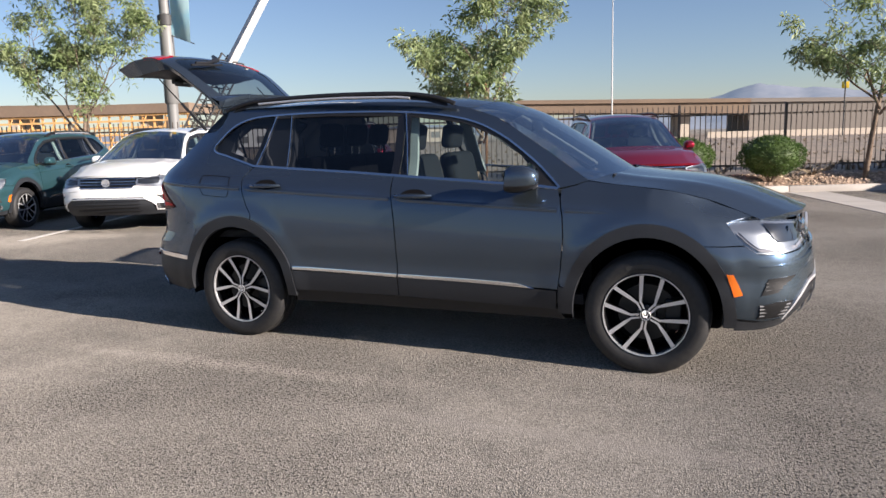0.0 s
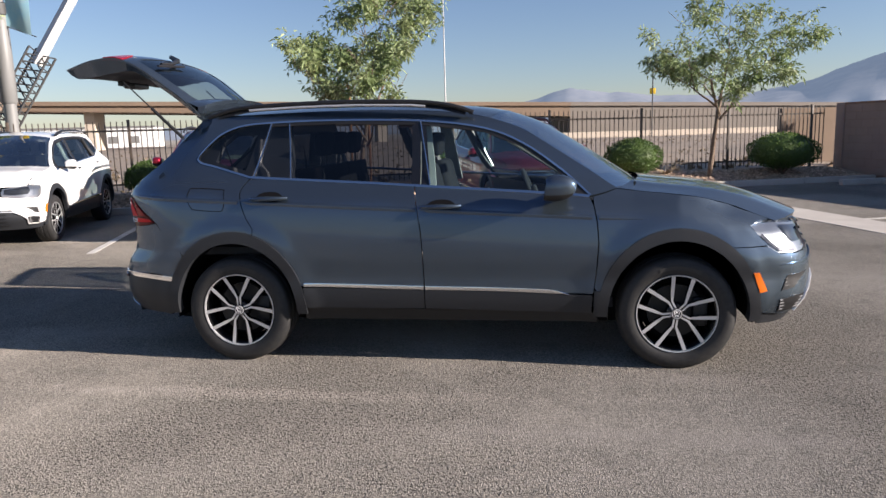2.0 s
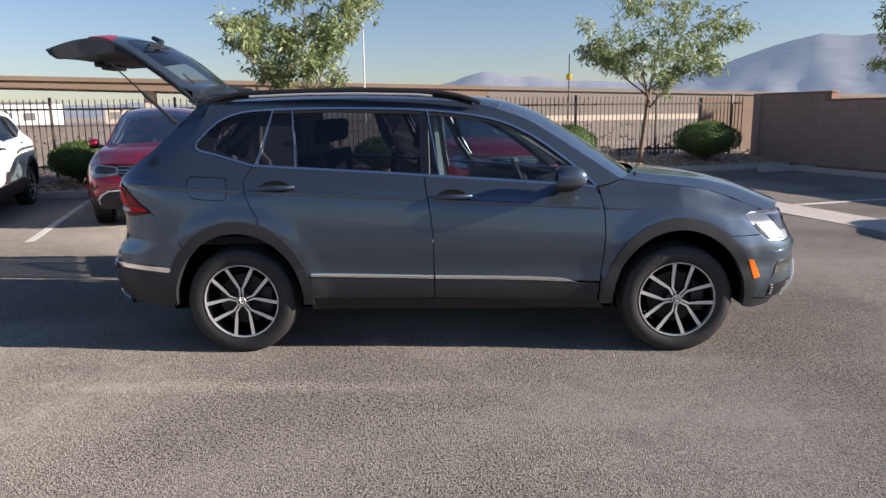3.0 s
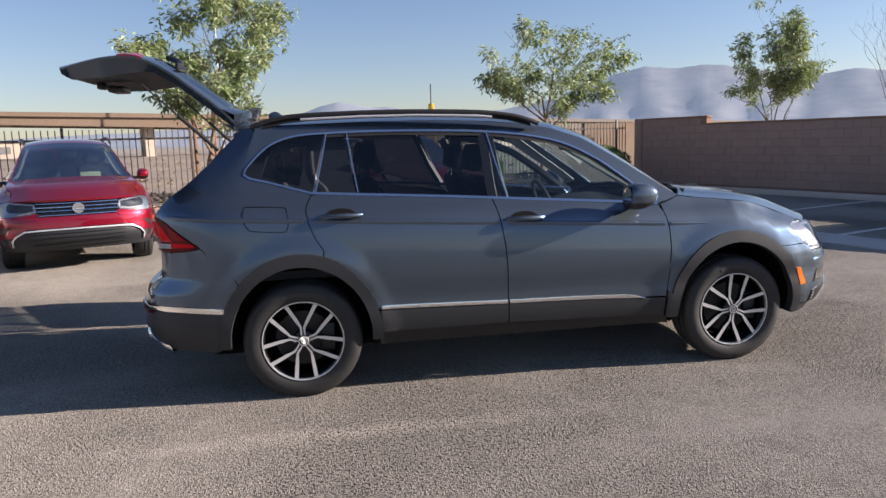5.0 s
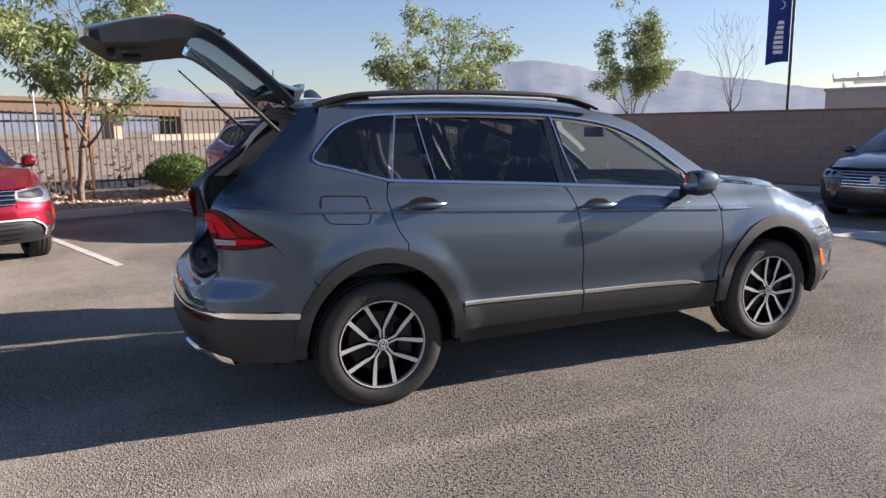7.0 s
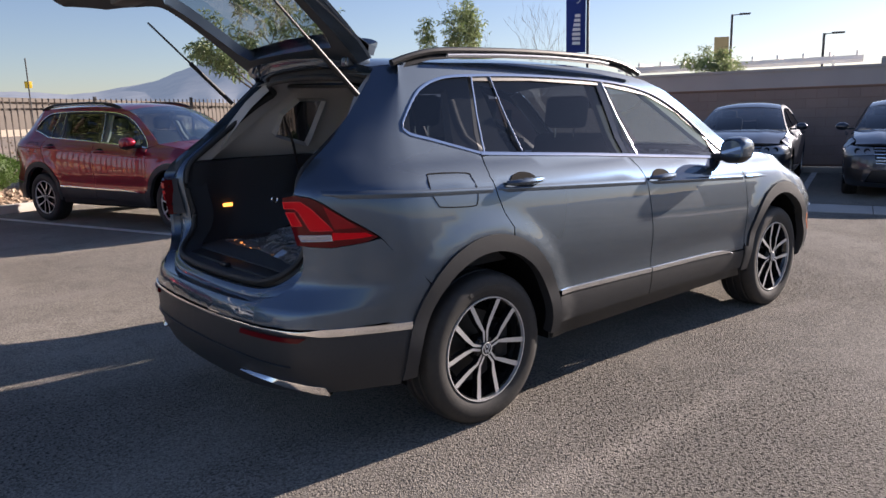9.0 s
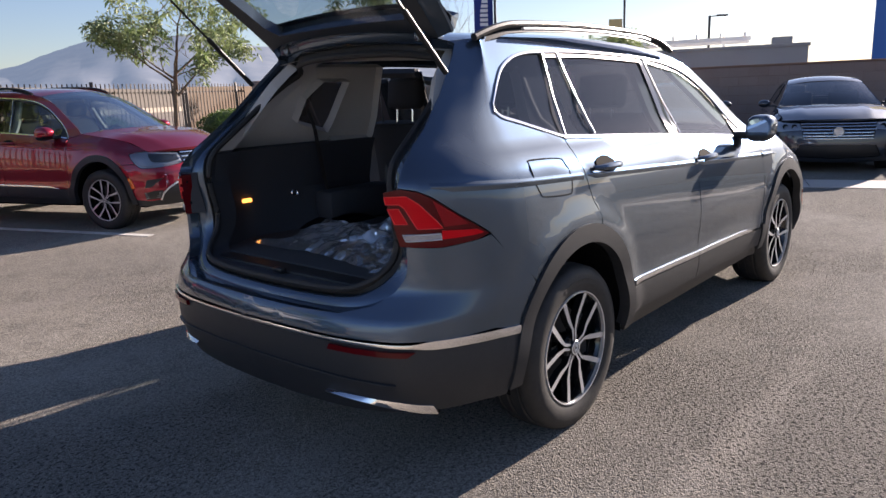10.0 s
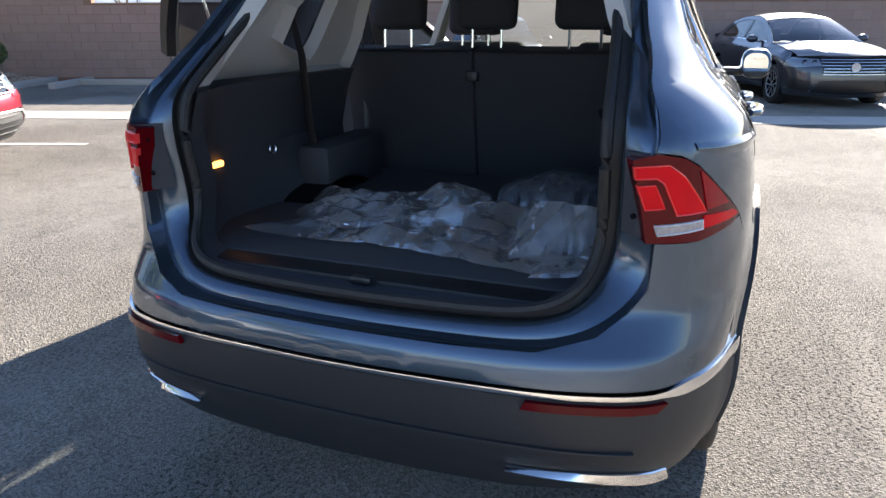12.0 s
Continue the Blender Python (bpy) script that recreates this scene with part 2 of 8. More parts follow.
M = dict(
    asphalt=asphalt_material(),
    gray_paint=paint("gray_paint", (0.043, 0.082, 0.154), 1.0, 0.26, 1.58, 0.40, ((0.104, 0.132, 0.150), 0.64, 0.40)),
    red_paint=paint("red_paint", (0.27, 0.006, 0.022), 0.6, 0.35),
    white_paint=paint("white_paint", (0.80, 0.80, 0.78), 0.0, 0.35),
    teal_paint=paint("teal_paint", (0.035, 0.095, 0.11), 0.5, 0.35),
    navy_paint=paint("navy_paint", (0.052, 0.058, 0.072), 0.7, 0.40),
    reflector=material("lamp_reflector", (0.40, 0.41, 0.43), 0.34, 0.8),
    lamp_dark=material("lamp_dark", (0.030, 0.031, 0.034), 0.3, 0.3),
    bar_gray=material("bar_gray", (0.27, 0.27, 0.28), 0.5, 0.3),
    disc_steel=material("disc_steel", (0.045, 0.045, 0.046), 0.45, 0.8),
    cladding=material("cladding", (0.018, 0.020, 0.024), 0.5, spec=0.5, grain=(0.01, 0.4, (0.025, 0.026, 0.030)), bump=(0.004, 0.0006)),
    black=material("black_plastic", (0.012, 0.012, 0.013), 0.45, bump=(0.01, 0.0005)),
    gloss_black=material("gloss_black", (0.008, 0.008, 0.009), 0.08, coat=0.6),
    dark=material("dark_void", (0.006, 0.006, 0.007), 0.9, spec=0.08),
    chrome=material("chrome", (0.82, 0.82, 0.83), 0.12, 1.0),
    silver=material("machined_silver", (0.76, 0.76, 0.77), 0.30, 0.6),
    badge=material("badge_silver", (0.58, 0.58, 0.60), 0.30, 0.7),
    rubber=material("rubber", (0.016, 0.016, 0.017), 0.62, grain=(0.03, 0.5, (0.030, 0.028, 0.026)), bump=(0.006, 0.0008)),
    rubber_pale=material("rubber_pale", (0.034, 0.033, 0.032), 0.7, bump=(0.012, 0.002)),
    clear_glass=glass("clear_glass", (0.60, 0.71, 0.71), 0.0, (0.08, 0.60, 3.4)),
    screen_glass=glass("screen_glass", (0.66, 0.74, 0.73), 0.0, (0.20, 1.0, 1.2), 0.06),
    dark_glass=glass("privacy_glass", (0.15, 0.16, 0.175), 0.0, (0.06, 0.55, 3.6)),
    lamp_glass=glass("lamp_glass", (0.9, 0.92, 0.93)),
    red_lens=material("red_lens", (0.68, 0.003, 0.010), 0.3, coat=0.08, spec=0.1),
    dark_red_lens=material("dark_red_lens", (0.10, 0.001, 0.004), 0.2, coat=0.15, spec=0.15),
    bright_lens=material("bright_lens", (0.85, 0.05, 0.045), 0.2, coat=0.4),
    wing_lens=material("wing_lens", (0.28, 0.003, 0.009), 0.2, coat=0.2, spec=0.15),
    white_lens=material("white_lens", (0.30, 0.28, 0.29), 0.15, coat=0.5, stain=(0.008, 0.6, (0.42, 0.40, 0.41))),
    amber_lens=material("amber_lens", (0.75, 0.16, 0.01), 0.15, coat=1.0),
    carpet=material("carpet", (0.046, 0.047, 0.052), 0.95, grain=(0.004, 0.6, (0.038, 0.038, 0.042)), bump=(0.003, 0.001)),
    trim_dark=material("trim_dark", (0.042, 0.045, 0.053), 0.7, bump=(0.002, 0.0006)),
    trim_light=material("trim_light", (0.50, 0.50, 0.48), 0.8, grain=(0.003, 0.3, (0.43, 0.43, 0.41))),
    trim_gray=material("trim_gray", (0.50, 0.50, 0.50), 0.8, grain=(0.003, 0.3, (0.44, 0.44, 0.44))),
    seat=material("seat_fabric", (0.032, 0.033, 0.039), 0.9, spec=0.2, grain=(0.004, 0.5, (0.044, 0.045, 0.050)), bump=(0.003, 0.0008)),
)


# ---- mesh helpers ----
def mesh_of(name, verts, faces, smooth=True, sharp=None, normals=None):
    me = bpy.data.meshes.new(name)
    me.from_pydata([tuple(v) for v in verts], [], faces)
    me.update()
    if normals:
        me.shade_smooth()
        flat = [tuple(me.polygons[i].normal) for i in range(len(faces))]
        me.normals_split_custom_set([tuple(n) for i, f in enumerate(faces) for n in (normals[i] or [flat[i]] * len(f))])
        return me
    if smooth:
        me.shade_smooth()
        if sharp:
            me.set_sharp_from_angle(angle=radians(sharp))
    return me


def join(pieces):
    """Several (verts, faces) as one."""
    vs, fs, ns = [], [], []
    for v, f, *n in pieces:
        k = len(vs)
        vs += [tuple(p) for p in v]
        fs += [tuple(i + k for i in q) for q in f]
        ns += n[0] if n else [None] * len(f)
    return (vs, fs, ns) if any(ns) else (vs, fs)


def part(name, geo, mat, parent=None, label="", smooth=True, sharp=40):
    """One mesh object, under a thing or a part. geo: (verts, faces) or a bmesh or a mesh."""
    if isinstance(geo, tuple):
        me = mesh_of(name, geo[0], geo[1], smooth, sharp, geo[2] if len(geo) > 2 else None)
    elif isinstance(geo, bmesh.types.BMesh):
        me = bpy.data.meshes.new(name)
        geo.to_mesh(me)
        geo.free()
        if smooth:
            me.shade_smooth()
            me.set_sharp_from_angle(angle=radians(sharp))
    else:
        me = geo
    if mat is not None and not me.materials:
        me.materials.append(mat)
    ob = new(name, me)
    if parent is not None:
        ob.parent = parent
    if label:
        ob["label"] = label
    return ob


def thing(name, label, category, group="", m=None, kind=""):
    ob = new(name)
    ob.empty_display_size = 0.1
    if m is not None:
        ob.matrix_world = m
    return tagged(ob, label, category, group, kind)


def box(x0, x1, y0, y1, z0, z1):
    v = [(x, y, z) for z in (z0, z1) for y in (y0, y1) for x in (x0, x1)]
    return v, [(0, 2, 3, 1), (4, 5, 7, 6), (0, 1, 5, 4), (2, 6, 7, 3), (0, 4, 6, 2), (1, 3, 7, 5)]


def bevel_box(x0, x1, y0, y1, z0, z1, r=0.01, seg=2):
    bm = bmesh.new()
    v, f = box(x0, x1, y0, y1, z0, z1)
    bv = [bm.verts.new(p) for p in v]
    for q in f:
        bm.faces.new([bv[i] for i in q])
    bmesh.ops.bevel(bm, geom=bm.edges[:], offset=r, segments=seg, profile=0.5, affect='EDGES')
    bm.verts.index_update()
    out = [p.co.copy() for p in bm.verts], [tuple(p.index for p in q.verts) for q in bm.faces]
    bm.free()
    return out


def moved(geo, m):
    return [m @ Vector(p) for p in geo[0]], geo[1]


def flipped(geo):
    """Mirror in the plane y = 0."""
    out = [(p[0], -p[1], p[2]) for p in geo[0]], [tuple(reversed(f)) for f in geo[1]]
    if len(geo) > 2:
        out += ([[(n[0], -n[1], n[2]) for n in reversed(q)] if q else None for q in geo[2]],)
    return out


def spline(points, n=8, closed=False):
    """A smooth curve through the points (Catmull-Rom), n steps a span."""
    p = [np.array(q, float) for q in points]
    k = len(p)
    out = []
    for i in range(k if closed else k - 1):
        a = p[(i - 1) % k] if closed or i else 2 * p[0] - p[1]
        b, c = p[i], p[(i + 1) % k]
        d = p[(i + 2) % k] if closed or i + 2 < k else 2 * p[-1] - p[-2]
        for j in range(n):
            t = j / n
            out.append(0.5 * ((2 * b) + (c - a) * t + (2 * a - 5 * b + 4 * c - d) * t * t + (3 * b - a - 3 * c + d) * t ** 3))
    if not closed:
        out.append(p[-1])
    return out


def tube(points, radius, n=8, closed=False, flat=1.0):
    """A round rod along the points; radius a number or one a point."""
    pts = [Vector(p) for p in points]
    k = len(pts)
    rad = [radius] * k if isinstance(radius, (int, float)) else list(radius)
    vs, fs = [], []
    up = Vector((0, 0, 1))
    for i, p in enumerate(pts):
        a = pts[(i - 1) % k] if closed or i else p
        b = pts[(i + 1) % k] if closed or i < k - 1 else p
        t = (b - a).normalized()
        side = t.cross(up)
        if side.length < 1e-3:
            side = t.cross(Vector((0, 1, 0)))
        side.normalize()
        w = side.cross(t).normalized()
        for j in range(n):
            a = 2 * math.pi * j / n
            vs.append(p + rad[i] * (math.cos(a) * side + flat * math.sin(a) * w))
    for i in range(k if closed else k - 1):
        for j in range(n):
            q = (i + 1) % k
            fs.append((i * n + j, i * n + (j + 1) % n, q * n + (j + 1) % n, q * n + j))
    if not closed:
        fs.append(tuple(reversed(range(n))))
        fs.append(tuple(range((k - 1) * n, k * n)))
    return vs, fs


def lathe(profile, n=48, axis='y', closed=False):
    """Turn (radius, along) round the axis."""
    vs, fs = [], []
    k = len(profile)
    for i in range(n):
        a = 2 * math.pi * i / n
        for r, h in profile:
            p = (r * math.cos(a), h, r * math.sin(a)) if axis == 'y' else (r * math.cos(a), r * math.sin(a), h)
            vs.append(p)
    for i in range(n):
        j = (i + 1) % n
        for q in range(k if closed else k - 1):
            w = (q + 1) % k
            f = (i * k + q, i * k + w, j * k + w, j * k + q)
            fs.append(f if axis == 'y' else tuple(reversed(f)))
    return vs, fs


def grid_faces(nu, nv):
    return [(i * nv + j, i * nv + j + 1, (i + 1) * nv + j + 1, (i + 1) * nv + j) for i in range(nu - 1) for j in range(nv - 1)]


def inside(poly, pts):
    """Which of the points lie in the polygon."""
    x, y = pts[:, 0], pts[:, 1]
    c = np.zeros(len(pts), bool)
    a = np.array(poly)
    b = np.roll(a, -1, 0)
    for (x0, y0), (x1, y1) in zip(a, b):
        if y0 != y1:
            c ^= ((y0 > y) != (y1 > y)) & (x < (x1 - x0) * (y - y0) / (y1 - y0) + x0)
    return c


def densify(poly, step):
    out = []
    for a, b in zip(poly, poly[1:] + poly[:1]):
        n = max(1, int(math.ceil(math.dist(a, b) / step)))
        out += [(a[0] + (b[0] - a[0]) * i / n, a[1] + (b[1] - a[1]) * i / n) for i in range(n)]
    return out


def shell(poly, at, step=0.06, lift=0.0, fold=0.014, holes=(), extra=()):
    """A sheet over the polygon (with holes), laid onto the surface at(u, v) and folded inwards at its edges.
    lift: metres outwards; extra: more points, along creases. Returns verts, faces and normals."""
    from mathutils.geometry import delaunay_2d_cdt
    loops = [densify(list(poly), step * 0.6)] + [densify(list(h), step * 0.6) for h in holes]
    pts, edges, k = [], [], 0
    for lp in loops:
        pts += lp
        edges += [(k + i, k + (i + 1) % len(lp)) for i in range(len(lp))]
        k += len(lp)
    edge_pts = np.array(pts)

    def within(g):
        ok = inside(loops[0], g)
        for h in loops[1:]:
            ok &= ~inside(h, g)
        return ok
    more = []
    if len(extra):
        ex = np.array(extra)
        more = [tuple(q) for q in ex[within(ex)] if np.min(np.sum((edge_pts - q) ** 2, 1)) > 0.008 ** 2]
    a = np.array(loops[0])
    lo, hi = a.min(0), a.max(0)
    gu, gv = np.arange(lo[0] + step * 0.5, hi[0], step), np.arange(lo[1] + step * 0.5, hi[1], step)
    if len(gu) and len(gv):
        g = np.array([(u, v) for u in gu for v in gv])
        ma = np.array(more) if more else np.full((1, 2), 99.0)
        for q in g[within(g)]:
            if np.min(np.sum((edge_pts - q) ** 2, 1)) > (0.35 * step) ** 2 and np.min(np.sum((ma - q) ** 2, 1)) > 0.012 ** 2:
                pts.append(tuple(q))
    pts += more
    r = delaunay_2d_cdt([Vector(p) for p in pts], edges, [], 0, 1e-6)
    v2, f2 = r[0], r[2]
    cen = np.array([[sum(v2[i][0] for i in f) / 3, sum(v2[i][1] for i in f) / 3] for f in f2])
    faces = [tuple(f) for f, keep in zip(f2, within(cen)) if keep]
    e = 2e-3
    placed = []
    for p in v2:
        u, v = p[0], p[1]
        n = (Vector(at(u + e, v)) - Vector(at(u - e, v))).cross(Vector(at(u, v + e)) - Vector(at(u, v - e))).normalized()
        placed.append((Vector(at(u, v)), n))
    verts = [p + n * lift for p, n in placed]
    normals = [[placed[i][1] for i in f] for f in faces]
    if fold:
        half = {(i, j) for f in faces for i, j in zip(f, f[1:] + f[:1])}
        rim = [(i, j) for (i, j) in half if (j, i) not in half]
        rim.sort()
        inner = {}
        for i, j in rim:
            for q in (i, j):
                if q not in inner:
                    inner[q] = len(verts)
                    verts.append(placed[q][0] + placed[q][1] * (lift - fold))
        faces += [(j, i, inner[i], inner[j]) for i, j in rim]
        normals += [None] * len(rim)
    return verts, faces, normals


def ribbon(line, at, width, lift=0.004, closed=False):
    """A raised band along a line in the surface's coordinates, with a flat top and two sides. width: a number, or one for each point."""
    n = len(line)
    wide = [width] * n if isinstance(width, (int, float)) else list(width)
    vs, fs = [], []
    e = 1e-3
    for i, (u, v) in enumerate(line):
        a = line[(i - 1) % n] if closed or i else line[i]
        b = line[(i + 1) % n] if closed or i < n - 1 else line[i]
        t = np.array(b, float) - np.array(a, float)
        t /= max(1e-9, np.linalg.norm(t))
        o = np.array((-t[1], t[0])) * wide[i] / 2
        nrm = (Vector(at(u + e, v)) - Vector(at(u - e, v))).cross(Vector(at(u, v + e)) - Vector(at(u, v - e))).normalized()
        p, q = Vector(at(u + o[0], v + o[1])), Vector(at(u - o[0], v - o[1]))
        m = (p + q) / 2
        vs += [p - nrm * 0.004, p.lerp(m, 0.12) + nrm * lift * 0.85, m + nrm * lift, q.lerp(m, 0.12) + nrm * lift * 0.85, q - nrm * 0.004]
    for i in range(n if closed else n - 1):
        j = (i + 1) % n
        for k in range(4):
            fs.append((i * 5 + k, i * 5 + k + 1, j * 5 + k + 1, j * 5 + k))
    return vs, fs


# ---- the SUV ----
def smooth01(t):
    t = min(1.0, max(0.0, t))
    return t * t * (3 - 2 * t)


class Skin:
    """A car's side as one curved sheet: s runs along the right side from the middle of the tail round to the middle of the nose."""

    def __init__(self, plan, widths, tail, nose, slope, lift, half, wheels=()):
        d = np.array(spline(plan, 12))
        arc = np.concatenate([[0], np.cumsum(np.hypot(*np.diff(d, axis=0).T))])
        i = int(np.argmin(np.abs(d[:, 0] - 1.0)))
        self.s, self.px, self.py = arc - arc[i] + d[i, 0], d[:, 0], d[:, 1]
        w = np.array(spline(widths, 10))
        self.wz, self.wy = w[:, 0], w[:, 1]
        t, n = np.array(spline(tail, 8)), np.array(spline(nose, 8))
        self.tail, self.nose, self.slope, self.lift, self.half, self.wheels = t, n, slope, lift, half, wheels
        self.s0, self.s1 = self.s[0], self.s[-1]
        self.xa, self.xb = plan[0][0], plan[-1][0]

    def rise(self, x, z):
        """Height in the table of widths."""
        k = smooth01((z - 0.5) / 0.4)
        xe = [q[0] for q in self.lift]
        return z + k * (self.slope * min(max(x, -0.7), 2.5) + np.interp(x, xe, [q[1] for q in self.lift]))

    def at(self, s, z):
        x, y = np.interp(s, self.s, self.px), np.interp(s, self.s, self.py)
        k = np.interp(self.rise(x, z), self.wz, self.wy) / self.half
        wt = smooth01((self.xa + 0.85 - x) / 0.60)
        wn = smooth01((x - self.xb + 0.85) / 0.60)
        x += wt * np.interp(z, self.tail[:, 0], self.tail[:, 1]) + wn * np.interp(z, self.nose[:, 0], self.nose[:, 1])
        swell = 0.0
        for cx in self.wheels:
            rho = math.hypot((x - cx) / 0.472, (z - 0.355) / 0.515)
            if rho < 1.24:
                swell += 0.013 * (1 - smooth01((rho - 1.0) / 0.24))
        return Vector((x, y * k - swell, z))

    def solve(self, lo, hi, f):
        for _ in range(40):
            mid = (lo + hi) / 2
            if f(mid):
                hi = mid
            else:
                lo = mid
        return (lo + hi) / 2

    def sx(self, x, z):
        return self.solve(self.s0, self.s1, lambda s: self.at(s, z).x > x)

    def rear(self, y, z):
        """s on the tail at y metres right of the middle."""
        return self.solve(self.s0, 0.3, lambda s: -self.at(s, z).y > y)

    def front(self, y, z):
        return self.solve(2.2, self.s1, lambda s: -self.at(s, z).y < y)

    def side(self, pts):
        return [(self.sx(x, z), z) for x, z in pts]


SUV = Skin(
    plan=[(-0.987, 0), (-0.9865, -0.07), (-0.98, -0.25), (-0.96, -0.45), (-0.925, -0.60), (-0.864, -0.73), (-0.76, -0.815), (-0.62, -0.872),
          (-0.447, -0.902), (-0.2, -0.911), (0.5, -0.912), (1.5, -0.912), (2.5, -0.912), (3.0, -0.911), (3.15, -0.906),
          (3.27, -0.893), (3.42, -0.85), (3.53, -0.77), (3.61, -0.64), (3.67, -0.45), (3.70, -0.22), (3.7095, -0.06), (3.71, 0)],
    widths=[(0.15, 0.84), (0.30, 0.872), (0.40, 0.897), (0.48, 0.905), (0.58, 0.902), (0.70, 0.912), (0.79, 0.914), (0.88, 0.910), (0.98, 0.901),
            (1.04, 0.893), (1.08, 0.884), (1.10, 0.875), (1.15, 0.836), (1.19, 0.789), (1.21, 0.772), (1.30, 0.712),
            (1.42, 0.662), (1.55, 0.605), (1.62, 0.572), (1.70, 0.51)],
    tail=[(0.2, 0.10), (0.34, 0.03), (0.45, 0.0), (0.595, 0.0), (0.63, 0.012), (0.665, 0.024), (0.70, 0.052), (0.76, 0.085), (0.90, 0.09), (1.07, 0.07), (1.14, 0.08),
          (1.27, 0.16), (1.39, 0.25), (1.50, 0.345), (1.60, 0.45), (1.72, 0.6)],
    nose=[(0.2, -0.16), (0.30, -0.08), (0.42, 0.0), (0.58, 0.0), (0.70, -0.02), (0.78, -0.06), (0.90, -0.11), (1.0, -0.25), (1.2, -0.4)],
    slope=0.0535, lift=[(2.8, 0.0), (3.23, 0.11), (3.4, 0.145), (3.7, 0.145)], half=0.912, wheels=(0.0, 2.791))

HUB_Z, WHEELBASE = 0.345, 2.791
ROOF_EDGE = [(-0.335, 1.595), (-0.2, 1.606), (0.1, 1.618), (0.6, 1.628), (1.1, 1.618), (1.45, 1.592), (1.65, 1.555), (1.836, 1.490), (1.95, 1.425),
             (2.085, 1.340), (2.26, 1.225), (2.40, 1.130), (2.44, 1.104)]
DLO_TOP = [(2.28, 1.062), (2.19, 1.147), (2.08, 1.241), (1.87, 1.386), (1.617, 1.489), (1.211, 1.545), (0.61, 1.565), (0.19, 1.560), (0.0, 1.545),
           (-0.126, 1.503), (-0.205, 1.444), (-0.285, 1.358), (-0.292, 1.327)]
DLO_LOW = [(-0.292, 1.327), (-0.258, 1.308), (-0.16, 1.285), (0.095, 1.214), (0.34, 1.199), (0.93, 1.163), (1.72, 1.107), (2.166, 1.075), (2.28, 1.062)]
HOOD_EDGE = [(2.44, 1.104), (2.6, 1.082), (2.74, 1.068), (2.91, 1.045), (3.1, 0.995), (3.23, 0.945), (3.33, 0.905)]


def ellipse(cx, cz, rx, rz, a0, a1, n=20):
    return [(cx + rx * math.cos(radians(a0 + (a1 - a0) * i / n)), cz + rz * math.sin(radians(a0 + (a1 - a0) * i / n))) for i in range(n + 1)]


def on(line, x):
    xs, zs = zip(*sorted(line))
    return float(np.interp(x, xs, zs))


